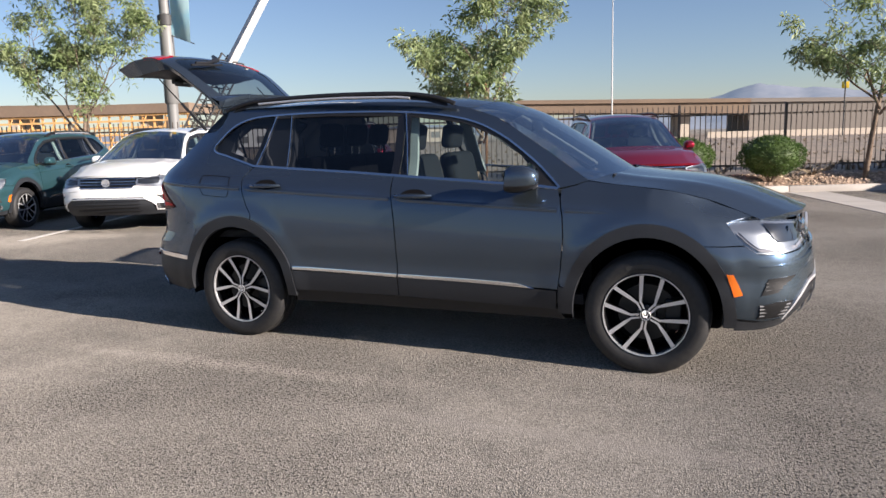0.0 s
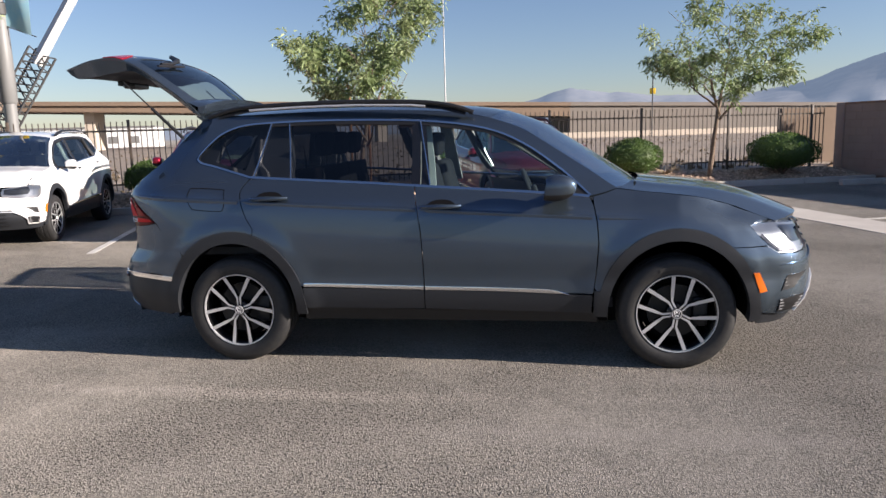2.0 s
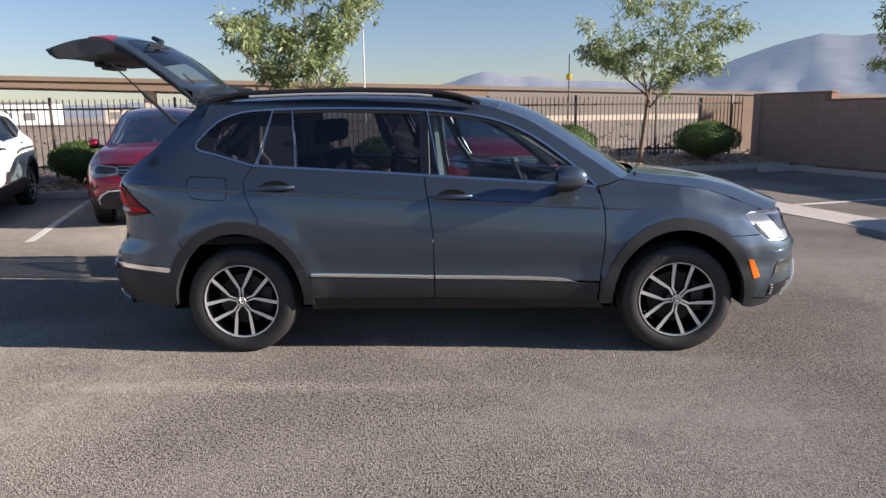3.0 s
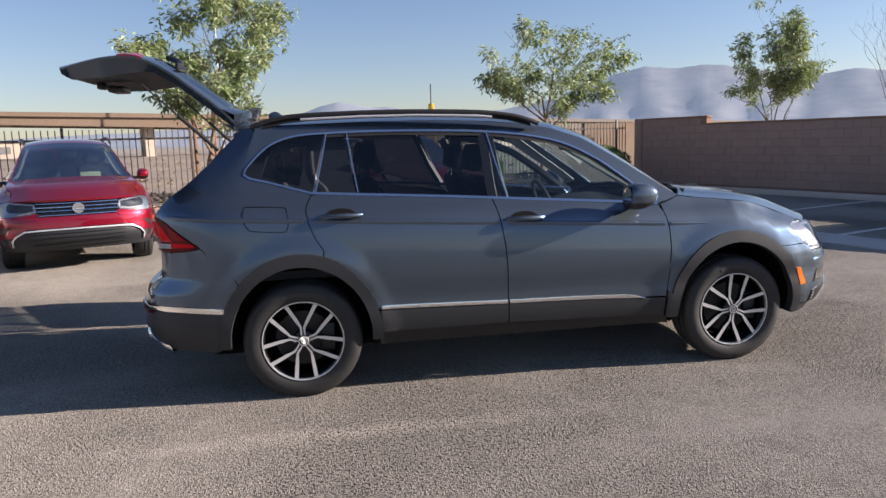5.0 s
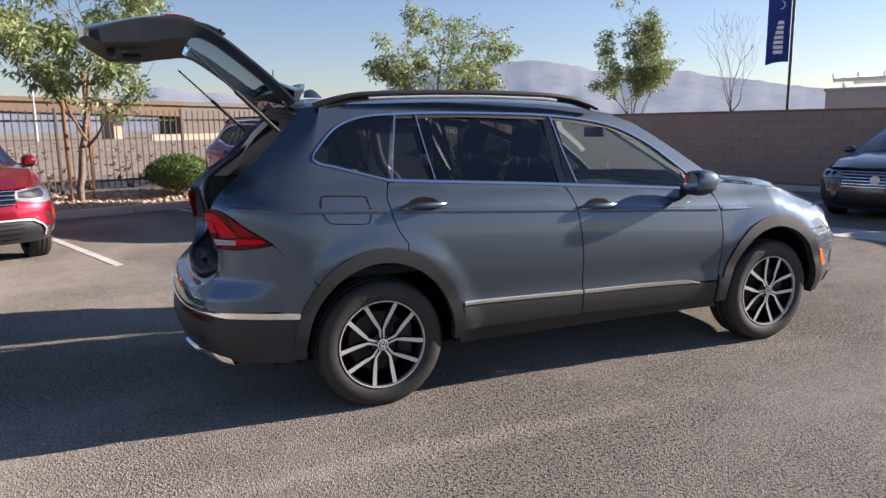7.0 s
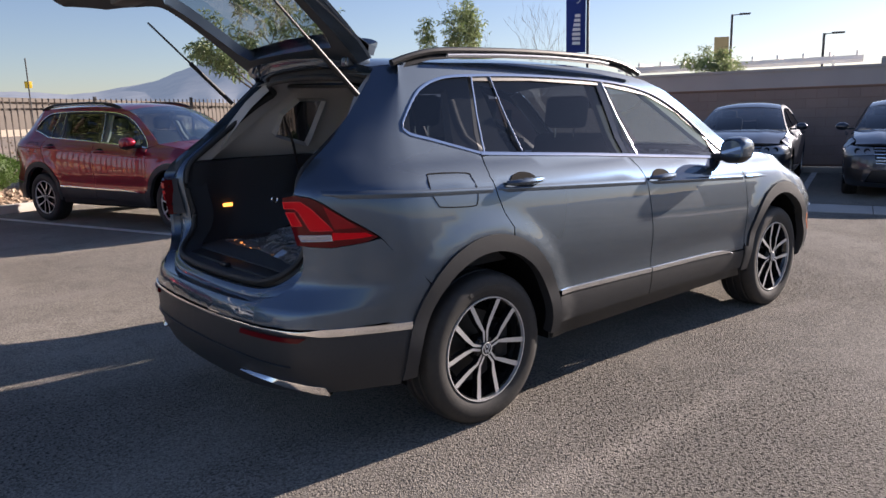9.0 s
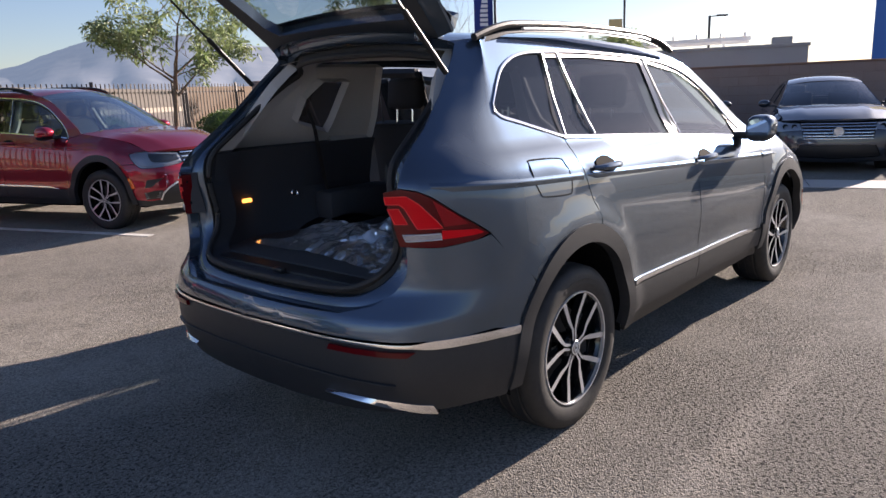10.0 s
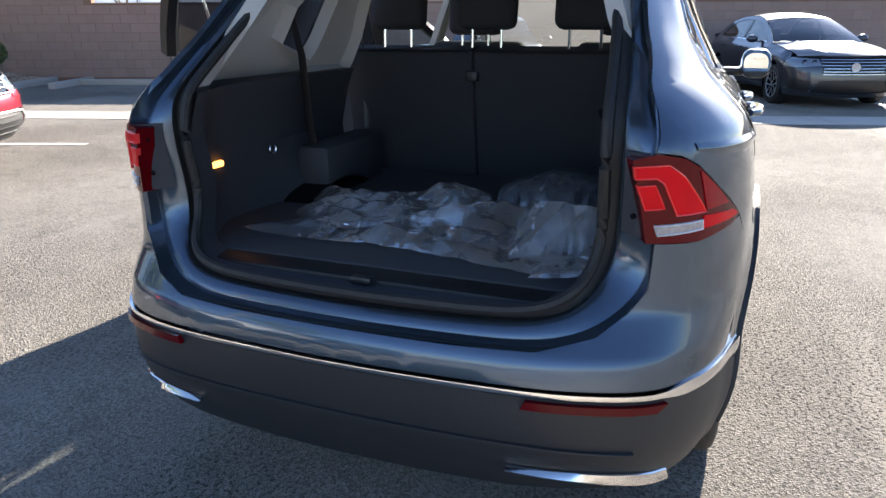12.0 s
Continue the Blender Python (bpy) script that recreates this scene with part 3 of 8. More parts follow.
def suv_wheel(turn, side):
    """A wheel at the origin, its face to -y for the right side."""
    tread = [(0.235, -0.105), (0.262, -0.118), (0.30, -0.122), (0.333, -0.112), (0.347, -0.094), (0.352, -0.06), (0.347, -0.057), (0.347, -0.047), (0.353, -0.044),
             (0.355, -0.012), (0.349, -0.009), (0.349, 0.009), (0.355, 0.012), (0.353, 0.044), (0.347, 0.047), (0.347, 0.057), (0.352, 0.06), (0.347, 0.094), (0.333, 0.112), (0.29, 0.118), (0.235, 0.10)]
    tyre = lathe(tread, 64)
    rim = lathe([(0.232, -0.112), (0.241, -0.108), (0.241, -0.100), (0.228, -0.096), (0.205, -0.03), (0.20, 0.10)], 48)
    lip = lathe([(0.2335, -0.098), (0.2345, -0.1135), (0.2395, -0.1145), (0.2415, -0.106)], 64)
    blacks, faces = [], []
    for k in range(5):
        for sg in (-1, 1):
            a0 = turn + 72 * k
            pts = [(0.034, a0 + sg * 16), (0.082, a0 + sg * 7.0), (0.130, a0 + sg * 15.2), (0.234, a0 + sg * 21.5)]
            depth = [-0.101, -0.101, -0.098, -0.107]
            wid = [0.0050, 0.0066, 0.0104, 0.0118]
            top, vs = [], []
            for (r, a), dy, w in zip(pts, depth, wid):
                c, s = math.cos(radians(a)), math.sin(radians(a))
                for q in (-1, 1):
                    vs.append((r * c - q * w * s, dy, r * s + q * w * c))
                    vs.append((r * c - q * w * 1.25 * s, dy + 0.03, r * s + q * w * 1.25 * c))
            fs = []
            for i in range(3):
                b = 4 * i
                top.append((b, b + 4, b + 6, b + 2))
                fs += [(b, b + 1, b + 5, b + 4), (b + 2, b + 6, b + 7, b + 3)]
            blacks.append((vs, fs))
            faces.append((vs, top))
    hub = lathe([(0.0, -0.104), (0.026, -0.104), (0.030, -0.099), (0.040, -0.094), (0.056, -0.080), (0.062, -0.05)], 24)
    cap = lathe([(0.0, -0.1075), (0.0285, -0.1075), (0.032, -0.1085), (0.036, -0.103)], 24)
    ring = lathe([(0.0250, -0.1078), (0.0256, -0.1094), (0.0292, -0.1094), (0.0305, -0.1078)], 24)
    marks = [tube([(1.4 * a[0], -0.1084, 1.4 * a[1]), (1.4 * b[0], -0.1084, 1.4 * b[1])], 0.0022, 4) for a, b in
             (((-0.012, 0.013), (-0.005, -0.013)), ((-0.005, -0.013), (0.0, -0.003)), ((0.0, -0.003), (0.005, -0.013)), ((0.005, -0.013), (0.012, 0.013)),
              ((-0.006, 0.016), (0.0, 0.003)), ((0.006, 0.016), (0.0, 0.003)))]
    emblem = join([ring] + marks)
    disc = lathe([(0.05, -0.02), (0.165, -0.02), (0.165, 0.005)], 40)
    caliper = bevel_box(0.10, 0.19, -0.055, 0.03, -0.09, 0.09, 0.015)
    bolts = []
    for k in range(5):
        a = radians(turn + 36 + 72 * k)
        bolts.append(moved(lathe([(0, -0.097), (0.009, -0.097), (0.0095, -0.08)], 8), Matrix.Translation((0.047 * math.cos(a), 0, 0.047 * math.sin(a)))))
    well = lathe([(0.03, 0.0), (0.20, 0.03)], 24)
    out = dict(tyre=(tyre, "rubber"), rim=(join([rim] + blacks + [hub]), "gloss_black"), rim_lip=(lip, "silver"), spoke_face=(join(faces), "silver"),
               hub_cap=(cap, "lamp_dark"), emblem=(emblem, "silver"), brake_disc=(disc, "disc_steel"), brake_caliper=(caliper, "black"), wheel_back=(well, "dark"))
    for k, g in enumerate(bolts):
        out["wheel_bolt.%d" % k] = (g, "black")
    mark = []
    for a in np.linspace(62, 112, 15):
        c, s = math.cos(radians(a)), math.sin(radians(a))
        mark.append([Vector((r * c, y, r * s)) for r, y in ((0.272, -0.1186), (0.274, -0.1208), (0.296, -0.1230), (0.298, -0.1212))])
    out["tyre_marking"] = (loft(mark), "rubber_pale")
    if side > 0:
        out = {k: (flipped(g), m) for k, (g, m) in out.items()}
    return out


def suv_door(skin, front, sd, car, body, opened=0.0):
    """A side door with its glass, handle and trims. sd: -1 right, 1 left."""
    at = skin.at
    fit = flipped if sd > 0 else (lambda g: g)
    if front:
        edge = [(1.255, 0.500), (1.251, 0.725), (1.240, 0.867), (1.218, 1.006), (1.193, on(DLO_LOW, 1.193) - 0.012)]
        top = [(x, on(DLO_LOW, x) - 0.012) for x in (1.45, 1.72, 2.0, 2.17, 2.272)]
        back = [(2.292, 1.009), (2.312, 0.908), (2.320, 0.785), (2.308, 0.608), (2.290, 0.474)]
        low = [(1.256, 0.372), (2.283, 0.352), (2.287, 0.466), (2.15, 0.466), (2.06, 0.484), (1.7, 0.492), (1.256, 0.495)]
        handle_x, handle_z = 1.368, 1.017
        strip = [(1.258, 0.507), (1.7, 0.500), (2.0, 0.490), (2.10, 0.480), (2.15, 0.470)]
    else:
        arc = [p for p in ellipse(0, 0.355, 0.474, 0.519, 72, 19, 14)]
        edge = [(0.452, 0.518)] + arc[::-1] + [(0.150, 0.885), (0.106, 0.951), (0.075, 1.03), (0.057, 1.115), (0.066, 1.15), (0.092, 1.196)]
        top = [(x, on(DLO_LOW, x) - 0.012) for x in (0.14, 0.34, 0.62, 0.93, 1.185)]
        back = [(1.211, 1.006), (1.233, 0.867), (1.244, 0.725), (1.248, 0.515)]
        low = [(0.475, 0.372), (1.249, 0.372), (1.249, 0.492), (0.462, 0.505)]
        handle_x, handle_z = 0.256, 1.081
        strip = [(0.468, 0.524), (0.8, 0.518), (1.247, 0.507)]
    outline = skin.side(edge + top + back)
    panel = part("door", fit(shell(outline, at, 0.045)), body, car, sharp=30)
    cl = shell(skin.side(low), at, 0.06, 0.006, 0.012)
    part("door_cladding", fit(cl), M["cladding"], panel, "dark gray plastic cladding")
    line = spline(strip, 6)
    girth = [0.026 * (1.0 - 0.85 * smooth01((x - 2.03) / 0.12)) for x, z in line]
    part("trim_strip", fit(ribbon([(skin.sx(x, z), z) for x, z in line], at, girth, 0.010)), M["chrome"], panel, "bright chrome trim strip")
    part("waist_fold", fit(waist_fold(skin, *((1.226, 2.283) if front else (0.078, 1.203)))), body, panel, sharp=50)
    # inner trim, set in
    inner = [(skin.sx(x, z), z) for x, z in ([(1.27, 0.42), (2.26, 0.42), (2.27, 1.02), (1.22, 1.10)] if front else [(0.50, 0.45), (1.23, 0.42), (1.18, 1.12), (0.12, 1.17), (0.16, 0.93), (0.42, 0.72)])]
    part("door_lining", fit(shell(inner, at, 0.12, -0.075, 0.0)), M["trim_dark"], panel, "dark inner door lining")
    # glass
    if front:
        g = [(1.250, on(DLO_LOW, 1.25))] + [(x, on(DLO_LOW, x)) for x in (1.5, 1.72, 1.95, 2.13)] + [(2.125, 1.195)] + [(x, on(DLO_TOP, x)) for x in (2.08, 1.97, 1.87, 1.74, 1.617, 1.42, 1.222)]
    else:
        g = [(0.372, on(DLO_LOW, 0.372)), (0.62, on(DLO_LOW, 0.62)), (0.93, on(DLO_LOW, 0.93)), (1.185, on(DLO_LOW, 1.185)), (1.163, on(DLO_TOP, 1.163)), (0.9, on(DLO_TOP, 0.9)), (0.61, on(DLO_TOP, 0.61)), (0.33, on(DLO_TOP, 0.33))]
    pane = part("window_pane", fit(shell(skin.side(g), at, 0.10, -0.010, 0.0)), M["clear_glass" if front else "dark_glass"], panel)
    pane.visible_shadow = True
    if not front:
        q = [(0.122, on(DLO_LOW, 0.122)), (0.358, on(DLO_LOW, 0.358)), (0.316, on(DLO_TOP, 0.316)), (0.205, on(DLO_TOP, 0.205))]
        part("fixed_pane", fit(shell(skin.side(q), at, 0.10, -0.010, 0.0)), M["dark_glass"], panel)
        part("glass_bar", fit(ribbon(skin.side([(0.322, 1.556), (0.345, 1.38), (0.368, 1.203)]), at, 0.007, 0.003)), M["chrome"], panel)
        part("pillar_bar", fit(ribbon(skin.side([(0.198, 1.556), (0.158, 1.38), (0.116, 1.214)]), at, 0.009, 0.003)), M["chrome"], panel)
        part("pillar_cover", fit(shell(skin.side([(1.166, on(DLO_LOW, 1.166)), (1.222, on(DLO_LOW, 1.222)), (1.206, on(DLO_TOP, 1.206)), (1.150, on(DLO_TOP, 1.150))]), at, 0.08, -0.002, 0.01)), M["gloss_black"], panel)
    else:
        part("pillar_cover", fit(shell(skin.side([(1.228, on(DLO_LOW, 1.228)), (1.284, on(DLO_LOW, 1.284)), (1.240, on(DLO_TOP, 1.240)), (1.211, on(DLO_TOP, 1.211))]), at, 0.08, -0.002, 0.01)), M["gloss_black"], panel)
        part("glass_bar", fit(ribbon(skin.side([(1.205, 1.540), (1.245, 1.34), (1.286, 1.145)]), at, 0.008, 0.003)), M["chrome"], panel)
        part("mirror_cover", fit(shell(skin.side([(2.13, on(DLO_LOW, 2.13)), (2.27, on(DLO_LOW, 2.27)), (2.19, 1.142), (2.125, 1.195)]), at, 0.08, -0.002, 0.01)), M["black"], panel)
    # frame round the glass
    if front:
        loop = [(x, on(DLO_TOP, x) - 0.010) for x in (2.24, 2.16, 2.08, 1.97, 1.87, 1.74, 1.617, 1.42, 1.21)]
    else:
        loop = [(x, on(DLO_TOP, x) - 0.010) for x in (1.17, 0.9, 0.61, 0.33, 0.2)]
    part("window_frame", fit(ribbon(skin.side(loop), at, 0.03, -0.002)), M["black"], panel)
    if sd > 0 and not front:
        post = [at(skin.sx(x, z), z) + Vector((0, 0.02, 0)) for x, z in ((0.10, 1.21), (0.135, 1.33), (0.17, 1.45), (0.21, 1.548))]
        head = [at(skin.sx(x, on(DLO_TOP, x) - 0.012), on(DLO_TOP, x) - 0.012) + Vector((0, 0.02, 0)) for x in (0.21, 0.4, 0.61, 0.9, 1.17)]
        fore = [at(skin.sx(x, z), z) + Vector((0, 0.02, 0)) for x, z in ((1.16, 1.55), (1.19, 1.30), (1.21, 1.13))]
        for line, r in ((post, 0.045), (head, 0.034), (fore, 0.034)):
            part("door_frame", flipped(tube(line, r, 6)), M["black"], panel, "black door frame round the glass")
    if sd > 0 and front:
        post = [at(skin.sx(1.25 - 0.02 * k, 1.13 + 0.075 * k), 1.13 + 0.075 * k) + Vector((0, 0.02, 0)) for k in range(6)]
        head = [at(skin.sx(x, on(DLO_TOP, x) - 0.012), on(DLO_TOP, x) - 0.012) + Vector((0, 0.02, 0)) for x in (1.21, 1.42, 1.617, 1.74, 1.87, 1.97, 2.08, 2.16, 2.25)]
        part("door_frame", flipped(join([tube(post, 0.040, 6), tube(head, 0.034, 6)])), M["black"], panel, "black door frame round the glass")
    # handle: a bar over a flat near-black oval, the bowl's shade as colour
    hx = skin.sx(handle_x, handle_z)
    bowl = shell([(hx + 0.085 * math.cos(a), handle_z + 0.034 * math.sin(a) + 0.004) for a in np.linspace(0, 2 * math.pi, 20, endpoint=False)], at, 0.03, 0.003, 0.0)
    part("handle_bowl", fit(bowl), M["dark"], panel)
    line = [at(hx - 0.122 + 0.244 * k / 10, handle_z) + Vector((0, -0.006 - 0.030 * math.sin(math.pi * k / 10) ** 0.5, 0)) for k in range(11)]
    bar = tube(line, [0.010 + 0.007 * math.sin(math.pi * k / 10) for k in range(11)], 8)
    part("handle", fit(bar), body, panel)
    if opened:
        h = Matrix.Translation((2.30 if front else 1.262, 0.86 * sd, 0))
        panel.matrix_basis = h @ Matrix.Rotation(radians(opened), 4, 'Z') @ h.inverted()
    if front:
        mirror(skin, sd, panel, body)
    return panel


def waist_fold(skin, x0, x1, fade=0.0):
    """The pressed fold along the waist of the side, its lower face turned down."""
    rows = []
    for x in np.linspace(x0, x1, int((x1 - x0) / 0.03) + 2):
        z = 1.062 - 0.0535 * x
        k = (1 - fade * (x - x0) / (x1 - x0)) * smooth01((x - x0) / 0.06 + (1.0 if fade else 0.0))
        row = []
        for dz, out in ((0.016, -0.002), (0.008, 0.0035 * k), (0.004, 0.0060 * k), (-0.001, 0.0050 * k), (-0.020 * k, -0.002)):
            p = skin.at(skin.sx(x, z + dz), z + dz)
            q = skin.at(skin.sx(x, z + dz) + 0.002, z + dz) - p
            n = q.cross(Vector((0, 0, 1))).normalized()
            row.append(p + n * out)
        rows.append(row[::-1])
    return loft(rows)


def ball(rx, ry, rz, n=14, m=10):
    vs, fs = [], []
    for i in range(m + 1):
        b = math.pi * (i / m - 0.5)
        for j in range(n):
            a = 2 * math.pi * j / n
            vs.append((rx * math.cos(b) * math.cos(a), ry * math.cos(b) * math.sin(a), rz * math.sin(b)))
    for i in range(m):
        for j in range(n):
            fs.append((i * n + j, i * n + (j + 1) % n, (i + 1) * n + (j + 1) % n, (i + 1) * n + j))
    return vs, fs


def only(vs, fs):
    """The faces with the points that they use."""
    used = sorted({i for f in fs for i in f})
    at = {i: k for k, i in enumerate(used)}
    return [vs[i] for i in used], [tuple(at[i] for i in f) for f in fs]


def mirror(skin, sd, panel, body):
    fit = flipped if sd > 0 else (lambda g: g)
    # shell: a rounded box, fuller towards the front
    vs, fs = ball(1, 1, 1, 24, 16)
    def form(p):
        sx = math.copysign(abs(p[0]) ** 0.75, p[0])
        sy = math.copysign(abs(p[1]) ** 0.6, p[1])
        sz = math.copysign(abs(p[2]) ** 0.78, p[2])
        x = 0.115 * max(sx, -0.62) + 0.010 * sz
        return Vector((2.075 + x, -0.948 + 0.078 * sy, 1.136 + 0.080 * sz * (1 - 0.25 * max(0, p[0])) - 0.012))
    top = [form(p) for p in vs]
    up = [f for f in fs if sum(vs[i][2] for i in f) / 4 > -0.30]
    lo = [f for f in fs if sum(vs[i][2] for i in f) / 4 <= -0.30]
    part("mirror_shell", fit(only(top, up)), body, panel)
    part("mirror_base", fit(only(top, lo)), M["black"], panel, "black lower mirror housing")
    part("mirror_arm", fit(bevel_box(2.06, 2.15, -0.90, -0.77, 1.055, 1.10, 0.02)), M["black"], panel)
    gl = [(2.075 - 0.074, -0.948 + 0.062 * math.copysign(abs(math.cos(a)) ** 0.8, math.cos(a)), 1.124 + 0.058 * math.copysign(abs(math.sin(a)) ** 0.8, math.sin(a))) for a in np.linspace(0, 2 * math.pi, 24, endpoint=False)]
    part("mirror_glass", fit((gl, [tuple(range(23, -1, -1))])), material_mirror(), panel)


MIRROR = []


def material_mirror():
    if not MIRROR:
        MIRROR.append(material("mirror_glass", (0.85, 0.87, 0.88), 0.02, 1.0))
    return MIRROR[0]


def loft(rows):
    """A sheet through rows of points of one length."""
    n = len(rows[0])
    return [p for r in rows for p in r], grid_faces(len(rows), n)


def suv(body, label, group="", open_gate=False, open_door=0.0, open_rear=0.0):
    """The whole car, rear axle at the origin, nose to +x."""
    sk, at = SUV, SUV.at
    car = thing("suv", label, "car", group)
    both = (-1, 1)
    for sd in both:
        fit = flipped if sd > 0 else (lambda g: g)
        side = sk.side
        # quarter, roof rail and windscreen pillar in one
        top = spline(DLO_TOP, 4)
        low = [(x, on(DLO_LOW, x) - 0.001) for x in (0.10, -0.03, -0.16, -0.235)]
        tail_edge = [(0.545, 1.585), (0.575, 1.52), (0.61, 1.42), (0.645, 1.30), (0.672, 1.20), (0.690, 1.105)]
        lamp_top = [(-0.772, 1.094), (-0.735, 1.072), (-0.66, 1.01), (-0.548, 0.932)]
        arch = ellipse(0, 0.355, 0.472, 0.515, 136, 73, 16)
        quarter = [(sk.sx(x, z), z) for x, z in low[::1]] + [(sk.sx(x, z), z) for x, z in top[::-1]]
        roof = [p for p in ROOF_EDGE][::-1]
        quarter = quarter + side([(2.36, 1.078)]) + side(roof)
        quarter += [(sk.rear(y, z), z) for y, z in tail_edge] + side(lamp_top) + side([(-0.47, 0.83), (-0.385, 0.765)]) + side(arch)
        quarter += side([(0.144, 0.885), (0.100, 0.951), (0.069, 1.03), (0.051, 1.115), (0.060, 1.15), (0.084, 1.198)])
        part("body_side", fit(shell(quarter, at, 0.045)), body, car, sharp=30)
        part("waist_fold", fit(waist_fold(sk, -0.735, 0.044)), body, car, sharp=50)
        part("waist_fold", fit(waist_fold(sk, 2.326, 2.62, 1.0)), body, car, sharp=50)
        # fuel flap: a fine raised square on the right
        if sd < 0:
            flap = [(-0.293, 1.138), (-0.300, 1.08), (-0.272, 1.028), (-0.245, 1.014), (-0.085, 1.002), (-0.055, 1.015), (-0.046, 1.06), (-0.055, 1.118), (-0.075, 1.139), (-0.265, 1.150)]
            line = side(spline(flap, 3, True))
            part("fuel_flap", ribbon(line, at, 0.005, 0.0012, True), M["dark"], car)
        # chrome round the side windows
        loop = spline([(x, z) for x, z in DLO_TOP[:-1]], 4) + spline([(-0.293, 1.330), (-0.258, 1.306), (-0.16, 1.281), (0.095, 1.209)], 4)
        part("window_trim", fit(ribbon(side(loop), at, 0.013, 0.005)), M["chrome"], car, "bright window surround")
        part("belt_trim", fit(ribbon(side([(x, on(DLO_LOW, x) - 0.006) for x in (0.09, 0.34, 0.62, 0.93, 1.3, 1.72, 2.0, 2.17, 2.272)]), at, 0.016, 0.006)), M["chrome"], car)
        # rear quarter glass
        qg = [(x, on(DLO_LOW, x)) for x in (0.098, -0.03, -0.16, -0.235)] + [(-0.288, 1.335), (-0.275, 1.365), (-0.20, 1.444), (-0.126, 1.5), (-0.05, 1.53), (0.04, 1.549), (0.185, 1.557)]
        part("quarter_pane", fit(shell(side(qg), at, 0.08, -0.010, 0.0)), M["dark_glass"], car)
        # fender
        arch_f = ellipse(WHEELBASE, 0.355, 0.472, 0.515, 51.3, 168, 22)
        fend = [(2.296, 1.055), (2.37, 1.073), (2.436, 1.098)] + [(x, z - 0.003) for x, z in HOOD_EDGE[1:]]
        fend += [(3.24, 0.890), (3.201, 0.876), (3.247, 0.813), (3.297, 0.762), (3.20, 0.7575)] + arch_f + [(2.300, 0.515), (2.314, 0.608), (2.327, 0.785), (2.319, 0.908), (2.299, 1.009)]
        part("fender", fit(shell(side(fend), at, 0.045)), body, car, sharp=30)
        part("sill", fit(shell(side([(0.46, 0.285), (2.33, 0.285), (2.29, 0.348), (0.455, 0.366)]), at, 0.08, -0.012, 0.02)), M["black"], car)
        # wheel-arch cladding
        for cx, rz, a0, a1, nm in ((0.0, 0.515, 177, 4, "r"), (WHEELBASE, 0.515, 6, 165, "f")):
            outer = ellipse(cx, 0.355, 0.474, rz + 0.002, a0, a1, 30)
            inn = ellipse(cx, 0.350, 0.412, 0.447, 186 if nm == "f" else a1, 6 if nm == "f" else a0, 30)
            if nm == "r":
                outer = [(cx - 0.478, 0.33)] + outer + [(cx + 0.475, 0.33)]
                inn = [(cx + 0.41, 0.33)] + inn + [(cx - 0.41, 0.33)]
            else:
                outer = [(cx + 0.472, 0.305)] + outer + [(cx - 0.492, 0.495), (cx - 0.497, 0.33)]
                inn = [(cx - 0.41, 0.33)] + inn + [(cx + 0.41, 0.305)]
            part("arch_cladding", fit(shell(side((outer + inn)[::-1] if nm == "r" else outer + inn), at, 0.05, 0.010, 0.05)), M["cladding"], car, "dark gray plastic wheel arch", sharp=50)
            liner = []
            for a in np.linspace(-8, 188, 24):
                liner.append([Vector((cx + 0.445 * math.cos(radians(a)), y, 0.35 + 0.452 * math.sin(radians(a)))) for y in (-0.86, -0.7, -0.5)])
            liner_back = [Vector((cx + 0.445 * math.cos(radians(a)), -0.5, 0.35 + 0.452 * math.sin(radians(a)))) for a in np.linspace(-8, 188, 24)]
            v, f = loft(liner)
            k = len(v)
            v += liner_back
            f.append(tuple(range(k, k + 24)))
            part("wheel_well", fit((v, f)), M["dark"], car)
        # lamps at the tail
        lamp = [(sk.rear(0.645, 1.090), 1.090), (sk.rear(0.692, 1.101), 1.101)] + side([(-0.768, 1.088), (-0.735, 1.066), (-0.66, 1.004), (-0.556, 0.930), (-0.60, 0.914), (-0.715, 0.900)]) + [(sk.rear(0.681, 0.908), 0.908)]
        lens = part("tail_lamp", fit(shell(lamp[::-1], at, 0.03, 0.004, 0.05)), M["dark_red_lens"], car, "dark red tail lamp lens")
        strip_a = [(sk.rear(0.648, 1.076), 1.076), (sk.rear(0.712, 1.078), 1.078), (sk.rear(0.742, 1.052), 1.052), (sk.rear(0.778, 0.992), 0.992), (sk.rear(0.790, 0.966), 0.966),
                   (sk.rear(0.735, 0.968), 0.968), (sk.rear(0.706, 1.040), 1.040), (sk.rear(0.692, 1.052), 1.052), (sk.rear(0.652, 1.052), 1.052)]
        part("lamp_band", fit(shell(strip_a[::-1], at, 0.03, 0.007, 0.004)), M["red_lens"], lens)
        part("light_guide", fit(ribbon(densify(strip_a, 0.02), at, 0.004, 0.0095, True)), M["bright_lens"], lens)
        blk = [(sk.rear(0.656, 1.036), 1.036), (sk.rear(0.690, 1.037), 1.037), (sk.rear(0.711, 0.986), 0.986), (sk.rear(0.674, 0.985), 0.985)]
        part("lamp_block", fit(shell(blk[::-1], at, 0.03, 0.007, 0.004)), M["red_lens"], lens)
        part("light_guide", fit(ribbon(densify(blk, 0.02), at, 0.004, 0.0095, True)), M["bright_lens"], lens)
        wing = side([(-0.735, 1.060), (-0.672, 1.010), (-0.628, 0.972), (-0.705, 0.970)])
        part("side_lens", fit(shell(wing[::-1], at, 0.03, 0.0065, 0.004)), M["wing_lens"], lens)
        low_band = side([(-0.712, 0.958), (-0.60, 0.950), (-0.574, 0.936), (-0.615, 0.931), (-0.712, 0.928)])
